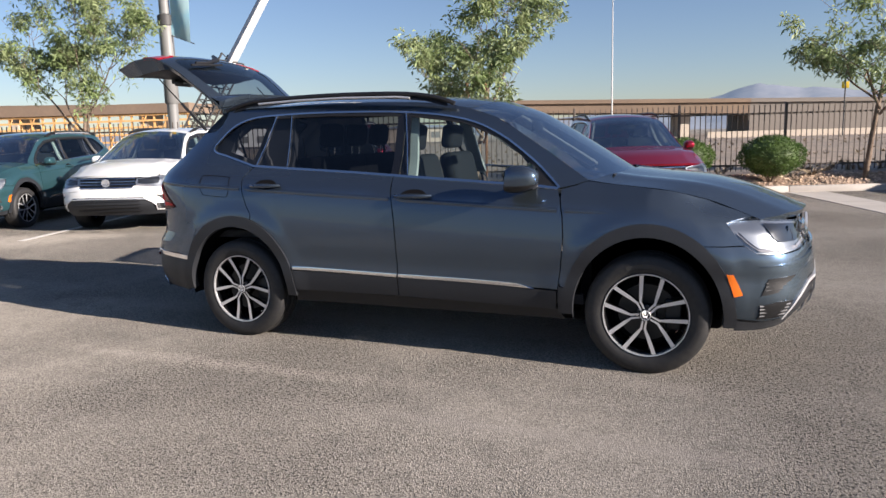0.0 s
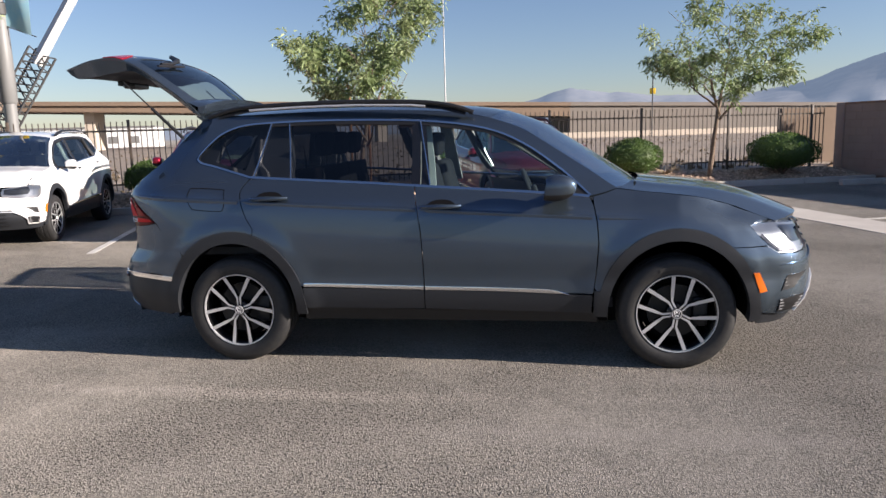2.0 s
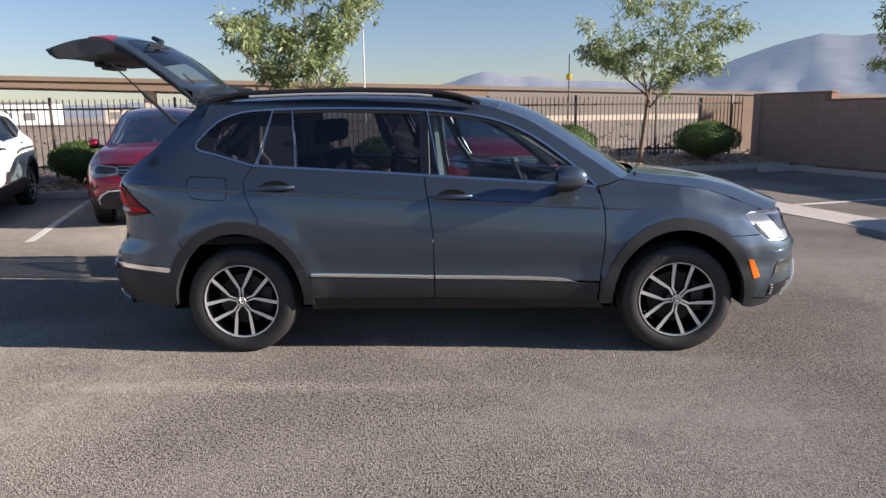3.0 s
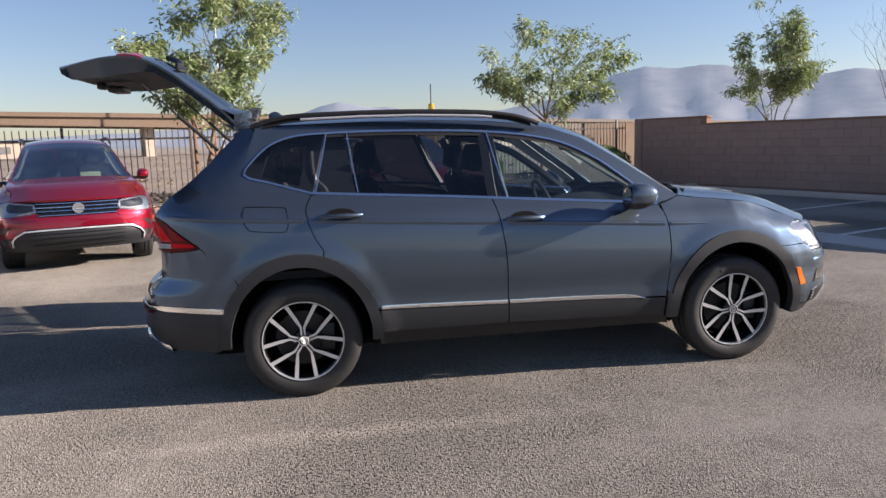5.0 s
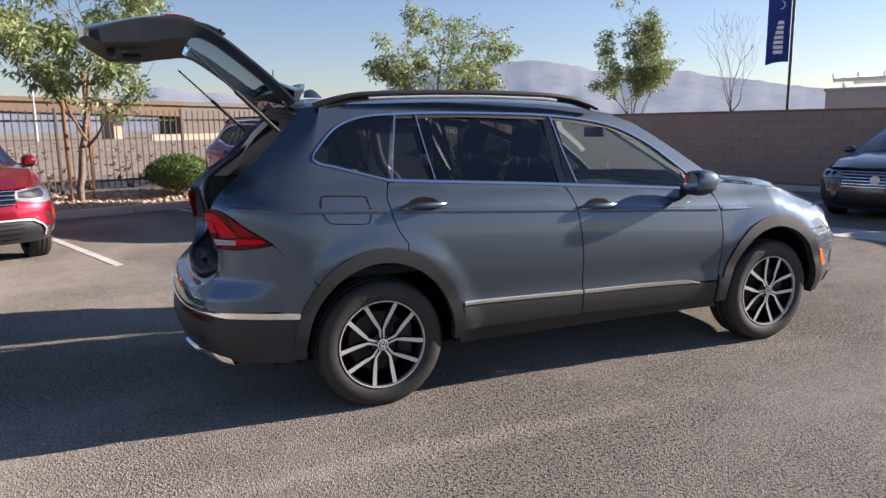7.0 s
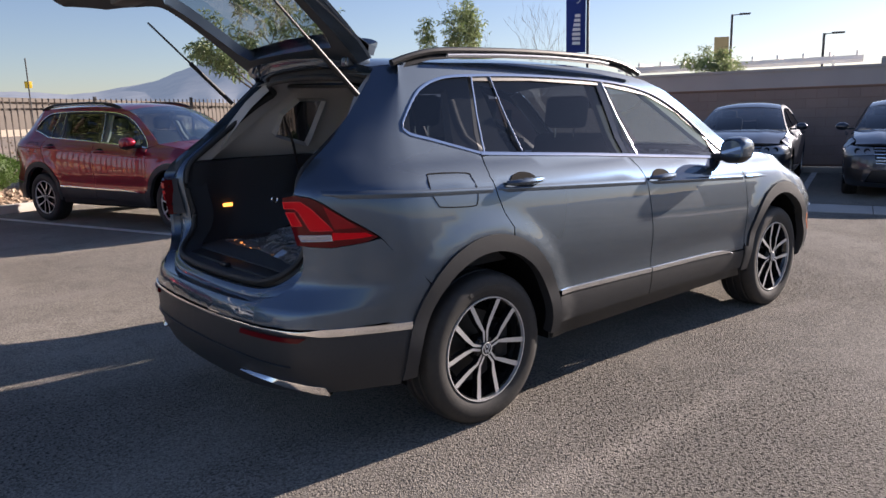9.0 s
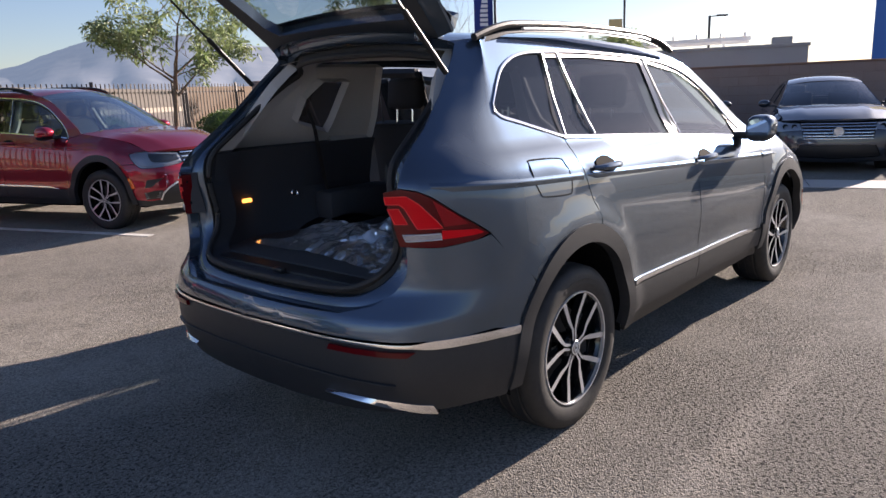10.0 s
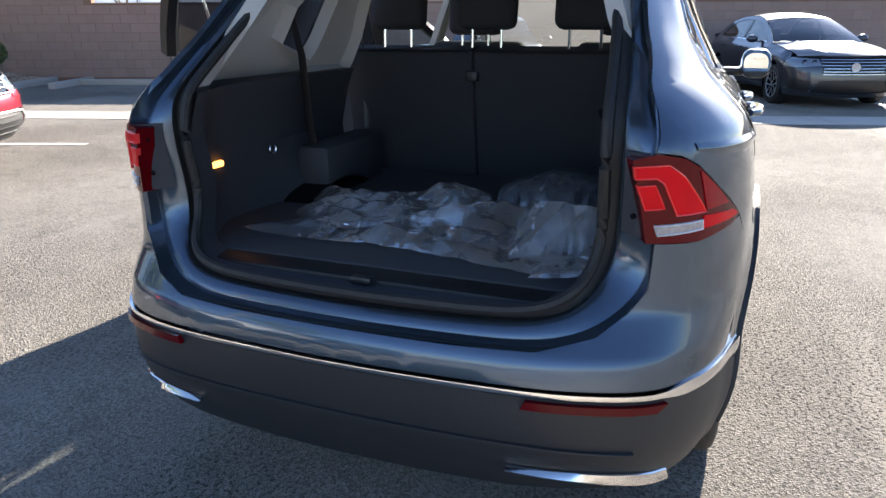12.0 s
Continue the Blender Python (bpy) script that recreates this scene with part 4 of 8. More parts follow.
        part("lamp_stripe", fit(shell(low_band[::-1], at, 0.03, 0.007, 0.004)), M["red_lens"], lens)
        wht = [(sk.rear(0.694, 0.948), 0.948), (sk.rear(0.785, 0.948), 0.948), (sk.rear(0.787, 0.928), 0.928), (sk.rear(0.702, 0.926), 0.926)]
        part("reversing_lamp", fit(shell(wht[::-1], at, 0.03, 0.007, 0.004)), M["white_lens"], lens, "small clear reversing lamp")
        part("lamp_frame", fit(ribbon(densify(wht, 0.02), at, 0.004, 0.0095, True)), M["silver"], lens)
        # headlamps: reflector, cells, cover
        hl = side([(3.205, 0.876), (3.238, 0.892), (3.37, 0.893)]) + [(sk.front(0.606, 0.876), 0.876), (sk.front(0.47, 0.858), 0.858), (sk.front(0.46, 0.80), 0.80), (sk.front(0.47, 0.75), 0.75), (sk.front(0.66, 0.722), 0.722)] + side([(3.464, 0.712), (3.364, 0.717), (3.302, 0.760), (3.252, 0.813)])
        head = part("headlamp", fit(shell(hl[::-1], at, 0.04, -0.014, 0.0)), M["reflector"], car, "clear headlamp with bright reflector")
        part("lamp_cover", fit(shell(hl[::-1], at, 0.04, 0.001, 0.01)), M["lamp_glass"], head)
        cells = []
        for k, y in enumerate((0.52, 0.64)):
            c = at(sk.front(y, 0.82), 0.82)
            cells.append(moved(lathe([(0.0, 0.0), (0.018, 0.010), (0.026, 0.032)], 16, 'z'), Matrix.Translation(c + Vector((-0.045, 0, 0))) @ Matrix.Rotation(radians(90), 4, 'Y')))
        for g in cells:
            part("lamp_cell", fit(g), M["gloss_black"], head)
        dk = side([(3.385, 0.874)]) + [(sk.front(0.62, 0.860), 0.860), (sk.front(0.49, 0.845), 0.845), (sk.front(0.49, 0.782), 0.782), (sk.front(0.62, 0.765), 0.765)] + side([(3.475, 0.772), (3.448, 0.79)])
        part("lamp_bezel", fit(shell(dk[::-1], at, 0.04, -0.008, 0.0)), M["lamp_dark"], head, "dark inner lamp bezel")
        part("lamp_brow", fit(ribbon([(sk.front(0.48, 0.762), 0.762), (sk.front(0.66, 0.736), 0.736)] + side([(3.464, 0.727), (3.372, 0.735), (3.315, 0.775), (3.262, 0.825)]), at, 0.016, -0.010)), M["white_lens"], head)
        mk = side([(3.210, 0.606), (3.243, 0.606), (3.292, 0.494), (3.250, 0.485)])
        part("side_marker", fit(shell(mk, at, 0.03, 0.012, 0.01)), M["amber_lens"], car, "orange side marker")
        # wheels
        for cx, turn in ((0.0, 19.3), (WHEELBASE, 45.3)):
            bits = suv_wheel(turn, sd)
            g, mt = bits.pop("tyre")
            w = part("wheel", g, M[mt], car, "black tyre on an alloy wheel")
            w.matrix_basis = Matrix.Translation((cx, 0.775 * sd, HUB_Z))
            for nm, (g, mt) in bits.items():
                part(nm.split(".")[0], g, M[mt], w, sharp=35)
        suv_door(sk, True, sd, car, body, open_door if sd > 0 else 0.0)
        suv_door(sk, False, sd, car, body, open_rear if sd > 0 else 0.0)
        # roof rail
        path = [(-0.25, 1.607), (-0.17, 1.632), (-0.07, 1.655), (0.06, 1.669), (0.4, 1.679), (0.75, 1.680), (1.15, 1.668), (1.36, 1.645), (1.47, 1.618), (1.55, 1.588)]
        rail = [Vector((p[0], sd * (0.585 - 0.05 * (p[1] - 1.6)), p[1])) for p in spline(path, 4)]
        part("roof_rail", tube(rail, 0.015, 8), M["black"], car, "black roof rail with a silver strip")
        part("rail_strip", tube([Vector((x, sd * 0.603, on(path, x) - 0.022)) for x in np.linspace(0.05, 1.24, 14)], 0.008, 6), M["silver"], car)
        fr = [at(sk.sx(x, on(ROOF_EDGE, x)), on(ROOF_EDGE, x)) for x in np.linspace(-0.2, 1.5, 12)]
        web = [[Vector((p.x, sd * 0.592, on(path, p.x) - 0.034)), Vector((p.x, sd * 0.575, on(path, p.x) - 0.008))] for p in fr]
        part("rail_foot", loft(web), M["black"], car)
    # roof skin
    rows = []
    for x, z in spline([(x, z) for x, z in ROOF_EDGE if x < 1.7], 3):
        e = at(sk.sx(x, z), z)
        y = -e.y
        back = -0.07 * smooth01((0.0 - x) / 0.33)
        frontw = 0.10 * smooth01((x - 1.1) / 0.55)
        rows.append([Vector((x + (back + frontw) * (1 - (v) ** 2), v * y, z + 0.052 * (1 - abs(v) ** 2.4))) for v in np.linspace(-1, 1, 25)])
    part("roof", loft([r[::-1] for r in rows]), body, car)
    # windscreen
    rows = []
    edge = [p for p in spline([(x, z) for x, z in ROOF_EDGE if x > 1.6], 3)]
    x0, x1 = edge[0][0], edge[-1][0]
    for x, z in edge:
        e = at(sk.sx(x, z), z)
        t = (x - x0) / (x1 - x0)
        rows.append([Vector((x + (0.105 + 0.10 * t) * (1 - v * v), v * -e.y * 0.985, z + (0.052 - 0.045 * t) * (1 - abs(v) ** 2.4))) for v in np.linspace(-1, 1, 21)])
    wind = part("windscreen", loft([r[::-1] for r in rows]), M["screen_glass"], car)
    part("cowl", loft([[p + Vector((0, 0, 0.004)) for p in rows[-1][::-1]], [p + Vector((0.10, 0, -0.035)) for p in rows[-1][::-1]]]), M["black"], car)
    for y0, y1 in ((-0.60, 0.02), (-0.05, 0.58)):
        part("wiper", join([tube([(2.60 - 0.10 * y * y, y, 1.118 + 0.006) for y in np.linspace(y0, y1, 8)], 0.008, 6)]), M["black"], wind)
    # bonnet
    rows = []
    hood = spline(HOOD_EDGE + [(3.375, 0.891)], 3)
    for i, (x, z) in enumerate(hood):
        e = at(sk.sx(x, z), z)
        t = i / (len(hood) - 1)
        row = []
        for v in np.linspace(-1, 1, 29):
            crown = 0.040 * (1 - abs(v) ** 2.2) + 0.010 * math.exp(-((abs(v) - 0.72) / 0.07) ** 2)
            row.append(Vector((x + (0.20 + 0.075 * t) * (1 - abs(v) ** 2.4), v * -e.y * 0.997, z + crown * (1 - 0.55 * t ** 3))))
        skirt = [row[0] + Vector((0, 0.012 if row[0].y < 0 else -0.012, -0.022)), row[-1] + Vector((0, 0.012 if row[-1].y < 0 else -0.012, -0.022))]
        rows.append([skirt[0]] + row + [skirt[1]])
    lip = [p + Vector((-0.01, 0, -0.03)) for p in rows[-1]]
    part("bonnet", loft([r[::-1] for r in rows] + [lip[::-1]]), body, car, sharp=50)
    # nose: bumper, grille, bars, lower intake
    whole = lambda half, mat, nm, lift=0.0, fold=0.014, label="", step=0.06, extra=(): part(nm, join([shell(half, at, step, lift, fold, (), extra), flipped(shell(half, at, step, lift, fold, (), extra))]), mat, car, label)
    c = sk.s1
    arch_f = ellipse(WHEELBASE, 0.355, 0.472, 0.515, 12, 50.6, 12)
    nb = side(arch_f) + side([(3.20, 0.752), (3.298, 0.755), (3.364, 0.711), (3.464, 0.705)]) + [(sk.front(0.66, 0.716), 0.716), (sk.front(0.45, 0.744), 0.744), (sk.front(0.42, 0.70), 0.70), (c, 0.70), (c, 0.565), (sk.front(0.57, 0.560), 0.560), (sk.front(0.69, 0.482), 0.482), (sk.front(0.738, 0.41), 0.41), (sk.front(0.742, 0.345), 0.345)] + side([(3.40, 0.335), (3.262, 0.36)])
    whole(nb[::-1], body, "front_bumper")
    lowb = side([(3.262, 0.354), (3.40, 0.329)]) + [(sk.front(0.735, 0.34), 0.34), (sk.front(0.73, 0.41), 0.41), (sk.front(0.68, 0.478), 0.478), (sk.front(0.565, 0.555), 0.555), (c, 0.56), (c, 0.27), (sk.front(0.6, 0.265), 0.265)] + side([(3.36, 0.268), (3.262, 0.275)])
    whole(lowb[::-1], M["cladding"], "lower_bumper", -0.012)
    grille = [(sk.front(0.455, 0.862), 0.862), (c, 0.868), (c, 0.705), (sk.front(0.425, 0.705), 0.705), (sk.front(0.455, 0.755), 0.755)]
    whole(grille[::-1], M["gloss_black"], "grille", -0.02)
    for z in (0.855, 0.81, 0.765, 0.715):
        k = 0.455 if z > 0.75 else 0.43
        line = [(sk.front(y, z), z) for y in np.linspace(k, 0.0, 10)]
        r = ribbon(line, at, 0.012, 0.010)
        part("grille_bar", join([r, flipped(r)]), M["chrome"], car)
    for z in (0.50, 0.45, 0.40, 0.34):
        line = [(sk.front(y, z), z) for y in np.linspace(0.52, 0.0, 8)]
        r = ribbon(line, at, 0.012, 0.004)
        part("intake_bar", join([r, flipped(r)]), M["black"], car)
    skid = [(sk.front(0.735, 0.345), 0.345), (sk.front(0.742, 0.42), 0.42), (sk.front(0.70, 0.473), 0.473), (sk.front(0.60, 0.530), 0.530), (sk.front(0.45, 0.540), 0.540), (c, 0.545)]
    r = ribbon(skid, at, 0.020, 0.012)
    part("skid_trim", join([r, flipped(r)]), M["silver"], car, "silver lower bumper trim")
    for sd in both:
        fit = flipped if sd > 0 else (lambda g: g)
        fog = side([(3.42, 0.578), (3.56, 0.592), (3.50, 0.542), (3.47, 0.503), (3.388, 0.487)])
        fp = part("fog_grille", fit(shell(fog[::-1], at, 0.04, 0.003, 0.004)), M["black"], car)
        for z in (0.515, 0.535, 0.555):
            part("fog_bar", fit(ribbon(side([(3.405 + 0.1 * (z - 0.51), z), (3.485 + 1.1 * (z - 0.51), z + 0.008)]), at, 0.006, 0.006)), M["cladding"], fp)
        vent = side([(3.384, 0.432), (3.472, 0.451), (3.549, 0.455), (3.506, 0.362), (3.369, 0.352)])
        vp = part("side_vent", fit(shell(vent[::-1], at, 0.04, 0.003, 0.004)), M["black"], car)
        for z in (0.372, 0.392, 0.412, 0.430):
            part("vent_bar", fit(ribbon(side([(3.382, z), (3.51 + 0.4 * (z - 0.37), z + 0.006)]), at, 0.008, 0.008)), M["bar_gray"], vp)
    lip = side([(3.375, 0.646)]) + [(sk.front(0.66, 0.672), 0.672), (sk.front(0.45, 0.702), 0.702), (sk.front(0.45, 0.672), 0.672), (sk.front(0.66, 0.650), 0.650)]
    r = shell(lip[::-1], at, 0.04, 0.008, 0.008)
    for g in (r, flipped(r)):
        part("bumper_crease", g, body, car)
    badge = [moved(lathe([(0.050, 0.0), (0.053, 0.012), (0.062, 0.012), (0.065, 0.0)], 32, 'z'), Matrix.Identity(4)), moved(lathe([(0.0, 0.004), (0.05, 0.004)], 32, 'z'), Matrix.Identity(4))]
    for a, b in (((-0.036, 0.034), (-0.012, -0.04)), ((-0.012, -0.04), (0.0, -0.006)), ((0.0, -0.006), (0.012, -0.04)), ((0.012, -0.04), (0.036, 0.034)), ((-0.014, 0.045), (0.0, 0.008)), ((0.014, 0.045), (0.0, 0.008))):
        badge.append(tube([(a[0], a[1], 0.009), (b[0], b[1], 0.009)], 0.005, 6))
    nose_pt = at(sk.front(0.0, 0.79), 0.79)
    part("badge", moved(join(badge), Matrix.Translation(nose_pt + Vector((0.008, 0, 0))) @ Matrix.Rotation(radians(90), 4, 'Z') @ Matrix.Rotation(radians(90), 4, 'X')), M["badge"], car, "round chrome badge")
    # tail: bumper, trim strip, reflectors, lower bumper
    r0 = sk.s0

    def round_tail(s_, z_):
        p = at(s_ if s_ >= r0 else 2 * r0 - s_, z_)
        return p if s_ >= r0 else Vector((p.x, -p.y, p.z))

    def tail_piece(half, mat, nm, lift=0.0, fold=0.014, label="", step=0.03):
        """A sheet from side to side round the tail; half: its right half, from the middle and back to it."""
        inner = half[1:-1]
        return part(nm, shell(inner + [(2 * r0 - a, b) for a, b in reversed(inner)], round_tail, step, lift, fold), mat, car, label)
    arch_r = ellipse(0, 0.355, 0.472, 0.515, 137, 156, 8)
    rb = [(r0, 0.668), (sk.rear(0.30, 0.669), 0.669), (sk.rear(0.48, 0.672), 0.672), (sk.rear(0.60, 0.702), 0.702), (sk.rear(0.660, 0.748), 0.748), (sk.rear(0.696, 0.80), 0.80), (sk.rear(0.700, 0.904), 0.904)]
    rb += side([(-0.715, 0.897), (-0.60, 0.911), (-0.545, 0.922), (-0.465, 0.828), (-0.38, 0.762)]) + side(arch_r)
    rb += side([(-0.55, 0.588), (-0.70, 0.590), (-0.80, 0.592)]) + [(sk.rear(0.60, 0.596), 0.596), (sk.rear(0.30, 0.602), 0.602), (r0, 0.604)]
    tail_piece(rb, body, "rear_bumper")
    strip = [(r0, 0.590)] + [(sk.rear(y, z), z) for y, z in ((0.15, 0.590), (0.30, 0.589), (0.45, 0.587), (0.60, 0.583), (0.70, 0.580), (0.76, 0.578))] + side([(-0.74, 0.575), (-0.66, 0.572), (-0.57, 0.566), (-0.50, 0.562), (-0.438, 0.559)])
    strip = [tuple(q) for q in spline(strip, 4)]
    girth = [0.013 + 0.021 * smooth01((s_ - sk.rear(0.735, 0.58)) / 0.10) for s_, z_ in strip]
    r = ribbon(strip, at, girth, 0.008)
    part("bumper_strip", join([r, flipped(r)]), M["chrome"], car, "bright chrome bumper strip")
    lb = [(r0, 0.580)] + [(sk.rear(0.30, 0.579), 0.579), (sk.rear(0.60, 0.572), 0.572)] + side([(-0.80, 0.566), (-0.57, 0.556), (-0.44, 0.548), (-0.474, 0.36), (-0.478, 0.31), (-0.62, 0.318)]) + [(sk.rear(0.72, 0.325), 0.325), (sk.rear(0.45, 0.315), 0.315), (r0, 0.31)]
    tail_piece(lb, M["cladding"], "lower_rear_bumper", 0.0, 0.03, "dark gray plastic lower bumper", 0.035)
    r = ribbon([(sk.rear(y, 0.455 - 0.03 * y * y), 0.455 - 0.03 * y * y) if y else (r0, 0.455) for y in np.linspace(0, 0.70, 29)], at, [0.020 * min(1.0, (0.71 - y) / 0.25) for y in np.linspace(0, 0.70, 29)], 0.009)
    part("bumper_rib", join([r, flipped(r)]), M["cladding"], car)
    for sd in both:
        fit = flipped if sd > 0 else (lambda g: g)
        part("reflector", fit(shell([(sk.rear(0.47, 0.571), 0.571), (sk.rear(0.755, 0.560), 0.560), (sk.rear(0.735, 0.542), 0.542), (sk.rear(0.46, 0.552), 0.552)], at, 0.03, 0.014, 0.02)), M["dark_red_lens"], car, "dark red bumper reflector")
        blade = []
        for k in range(13):
            y = 0.43 + 0.34 * k / 12
            zt = float(np.interp(y, [0.42, 0.6, 0.7, 0.795], [0.392, 0.383, 0.374, 0.340]))
            zb = zt - 0.007 - 0.027 * (k / 12) ** 1.2
            a, b = at(sk.rear(y, zt), zt), at(sk.rear(y, zb), zb)
            o = Vector((-1, -0.5 * smooth01((y - 0.5) / 0.3), 0)).normalized()
            blade.append([a + o * 0.003, a + o * 0.007 + Vector((0, 0, -0.002)), b + o * 0.020, b + o * 0.018 + Vector((0, 0, -0.004)), b - o * 0.01])
        part("exhaust_trim", fit(loft([r[::-1] for r in blade])), M["chrome"], car, "chrome lower bumper trim")
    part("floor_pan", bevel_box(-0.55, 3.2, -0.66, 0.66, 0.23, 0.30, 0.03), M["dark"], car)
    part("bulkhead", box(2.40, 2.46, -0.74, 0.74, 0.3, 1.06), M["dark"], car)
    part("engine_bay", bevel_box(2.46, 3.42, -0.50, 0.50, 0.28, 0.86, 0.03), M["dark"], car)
    if open_gate:
        gate_open(sk, car, body)
    else:
        gate = [(r0, 0.735), (sk.rear(0.52, 0.745), 0.745), (sk.rear(0.60, 0.775), 0.775), (sk.rear(0.635, 0.90), 0.90), (sk.rear(0.635, 1.08), 1.08), (sk.rear(0.685, 1.10), 1.10), (sk.rear(0.665, 1.20), 1.20), (sk.rear(0.60, 1.42), 1.42), (sk.rear(0.54, 1.59), 1.59), (r0, 1.62)]
        whole(gate, body, "tailgate")
        gw = [(r0, 1.17), (sk.rear(0.60, 1.19), 1.19), (sk.rear(0.50, 1.50), 1.50), (r0, 1.52)]
        whole(gw, M["gloss_black"], "rear_window", 0.004, 0.004)
    cabin(sk, car, open_gate)
    return car


def gate_open(sk, car, body):
    """The raised tailgate with its glass, lining, struts, wiper and spoiler, and the frame of the opening."""
    prof = np.array(spline([(-0.33, 1.63), (-0.36, 1.665), (-0.45, 1.752), (-0.56, 1.842), (-0.68, 1.935), (-0.773, 1.99), (-0.85, 2.018), (-0.93, 2.026), (-1.10, 2.005), (-1.285, 1.965)], 8))
    arc = np.concatenate([[0], np.cumsum(np.hypot(*np.diff(prof, axis=0).T))])
    end = arc[-1]
    tx, tz = np.gradient(prof[:, 0], arc), np.gradient(prof[:, 1], arc)

    def skin(u, v, depth=0.0):
        x, z = np.interp(u, arc, prof[:, 0]), np.interp(u, arc, prof[:, 1])
        a, b = np.interp(u, arc, tx), np.interp(u, arc, tz)
        nx, nz = b, -a                    # outwards and up
        k = math.hypot(nx, nz)
        w = np.interp(u, [0, 0.15, 0.65, 0.85, end], [0.555, 0.575, 0.635, 0.64, 0.56])
        c = 0.055 * (1 - abs(v) ** 2.2) - depth
        tip = 0.075 * (u / end) ** 3 * (1 - v * v)
        return Vector((x + c * nx / k - tip, -v * w, z + c * nz / k))
    glass_u = (0.10, 0.60)
    hole = [(glass_u[0], -0.72), (glass_u[0], 0.72), (0.16, 0.80), (0.50, 0.845), (0.57, 0.82), (glass_u[1], 0.70), (glass_u[1], -0.70), (0.57, -0.82), (0.50, -0.845), (0.16, -0.80)]
    outline = [(0, -1), (end, -1), (end, 1), (0, 1)]
    gate = part("tailgate", shell([(a, b) for a, b in outline], skin, 0.06, 0.0, 0.012, [hole]), body, car, "raised gray tailgate", sharp=40)
    part("rear_window", shell(hole, skin, 0.1, -0.004, 0.0), M["dark_glass_lite"], gate, "tinted rear window")
    deep = lambda u: float(np.interp(u, [0, 0.1, 0.55, 0.68, 0.85, 1.05, end], [0.045, 0.055, 0.06, 0.105, 0.115, 0.085, 0.04]))
    inner = lambda u, v: skin(u, v * 0.90, deep(u) + 0.02 * (1 - v * v))
    hole_in = [(a, b * 1.045) for a, b in hole]
    part("gate_lining", shell(outline, inner, 0.06, 0.0, 0.0, [hole_in]), M["trim_dark"], gate, "black inner tailgate lining")
    skirts = []
    n = 40
    for v in (-1, 1):
        skirts.append(loft([[skin(end * i / n, v), inner(end * i / n, v)] for i in range(n + 1)]))
    for u in (0, end):
        skirts.append(loft([[skin(u, -1 + 2 * i / n), inner(u, -1 + 2 * i / n)] for i in range(n + 1)]))
    hd = densify(hole, 0.08)
    skirts.append(loft([[skin(a, b), inner(a, b * 1.045)] for a, b in hd + hd[:1]]))
    part("gate_edge", join(skirts), body, gate)
    for v in (-1, 1):
        lamp = [(0.625, v * 0.995), (0.645, v * 0.80), (0.68, v * 0.62), (0.745, v * 0.60), (0.765, v * 0.80), (0.76, v * 0.995)]
        part("gate_lamp", shell(lamp if v > 0 else lamp[::-1], skin, 0.05, 0.006, 0.02), M["wing_lens"], gate, "dark red tailgate lamp")
    # spoiler: stands out from the gate's upper end
    sp = []
    for i in range(29):
        v = -1 + 2 * i / 28
        full_ = 1 - 0.35 * abs(v) ** 6
        row = [skin(u, v * 0.985, -h * full_) + Vector((0, 0, dz)) for u, h, dz in ((0.125, -0.004, 0.0), (0.115, 0.006, 0.0), (0.06, 0.034, 0.0), (0.0, 0.068, 0.012), (0.0, 0.080, 0.030), (0.0, 0.066, 0.020), (0.0, 0.030, -0.006), (0.02, -0.004, 0.0))]
        sp.append(row)
    mid_a, mid_b = sum(sp[0], Vector()) / 8, sum(sp[-1], Vector()) / 8
    sp = [[mid_a] * 8] + sp + [[mid_b] * 8]
    part("spoiler", loft(sp), body, gate)
    arm = [skin(0.60, 0.05) + Vector((0, 0, 0.03)), skin(0.52, 0.15) + Vector((0, 0, 0.035)), skin(0.47, 0.42) + Vector((0, 0, 0.03)), skin(0.48, 0.62) + Vector((0, 0, 0.025))]
    part("rear_wiper", join([tube(arm, [0.016, 0.02, 0.013, 0.010], 8), tube([skin(0.47, 0.15) + Vector((0, 0, 0.02)), skin(0.465, 0.72) + Vector((0, 0, 0.02))], 0.009, 6)]), M["black"], gate)
    part("gate_grip", bevel_box(-1.16, -1.06, -0.10, 0.10, 1.86, 1.90, 0.012), M["black"], gate)
    part("gate_latch", bevel_box(-1.235, -1.19, -0.05, 0.05, 1.885, 1.925, 0.008), M["black"], gate)
    for sd in (-1, 1):
        lo, hi = Vector((-0.44, 0.60 * sd, 1.475)), Vector((-0.84, 0.605 * sd, 1.868))
        mid = lo.lerp(hi, 0.52)
        st = part("gas_strut", tube([lo, mid], 0.011, 10), M["black"], car, "black gas strut")
        part("strut_rod", tube([mid, hi], 0.005, 8), M["disc_steel"], st)
        part("hinge", bevel_box(-0.38, -0.26, 0.42 * sd - 0.03, 0.42 * sd + 0.03, 1.60, 1.645, 0.01), M["gray_paint"], car)
    # frame of the opening: skin edge, gutter, rubber seal
    edge = [(0.0, 0.670), (0.30, 0.671), (0.48, 0.674), (0.600, 0.703), (0.684, 0.780), (0.701, 0.90), (0.674, 1.07), (0.688, 1.115), (0.671, 1.20), (0.643, 1.30), (0.608, 1.42), (0.573, 1.52), (0.535, 1.592), (0.40, 1.632), (0.2, 1.648), (0.0, 1.652)]
    chan = [(0.0, 0.700), (0.30, 0.702), (0.48, 0.712), (0.565, 0.752), (0.602, 0.82), (0.610, 0.91), (0.612, 1.07), (0.612, 1.15), (0.606, 1.22), (0.588, 1.32), (0.560, 1.43), (0.528, 1.51), (0.492, 1.560), (0.38, 1.590), (0.2, 1.603), (0.0, 1.607)]
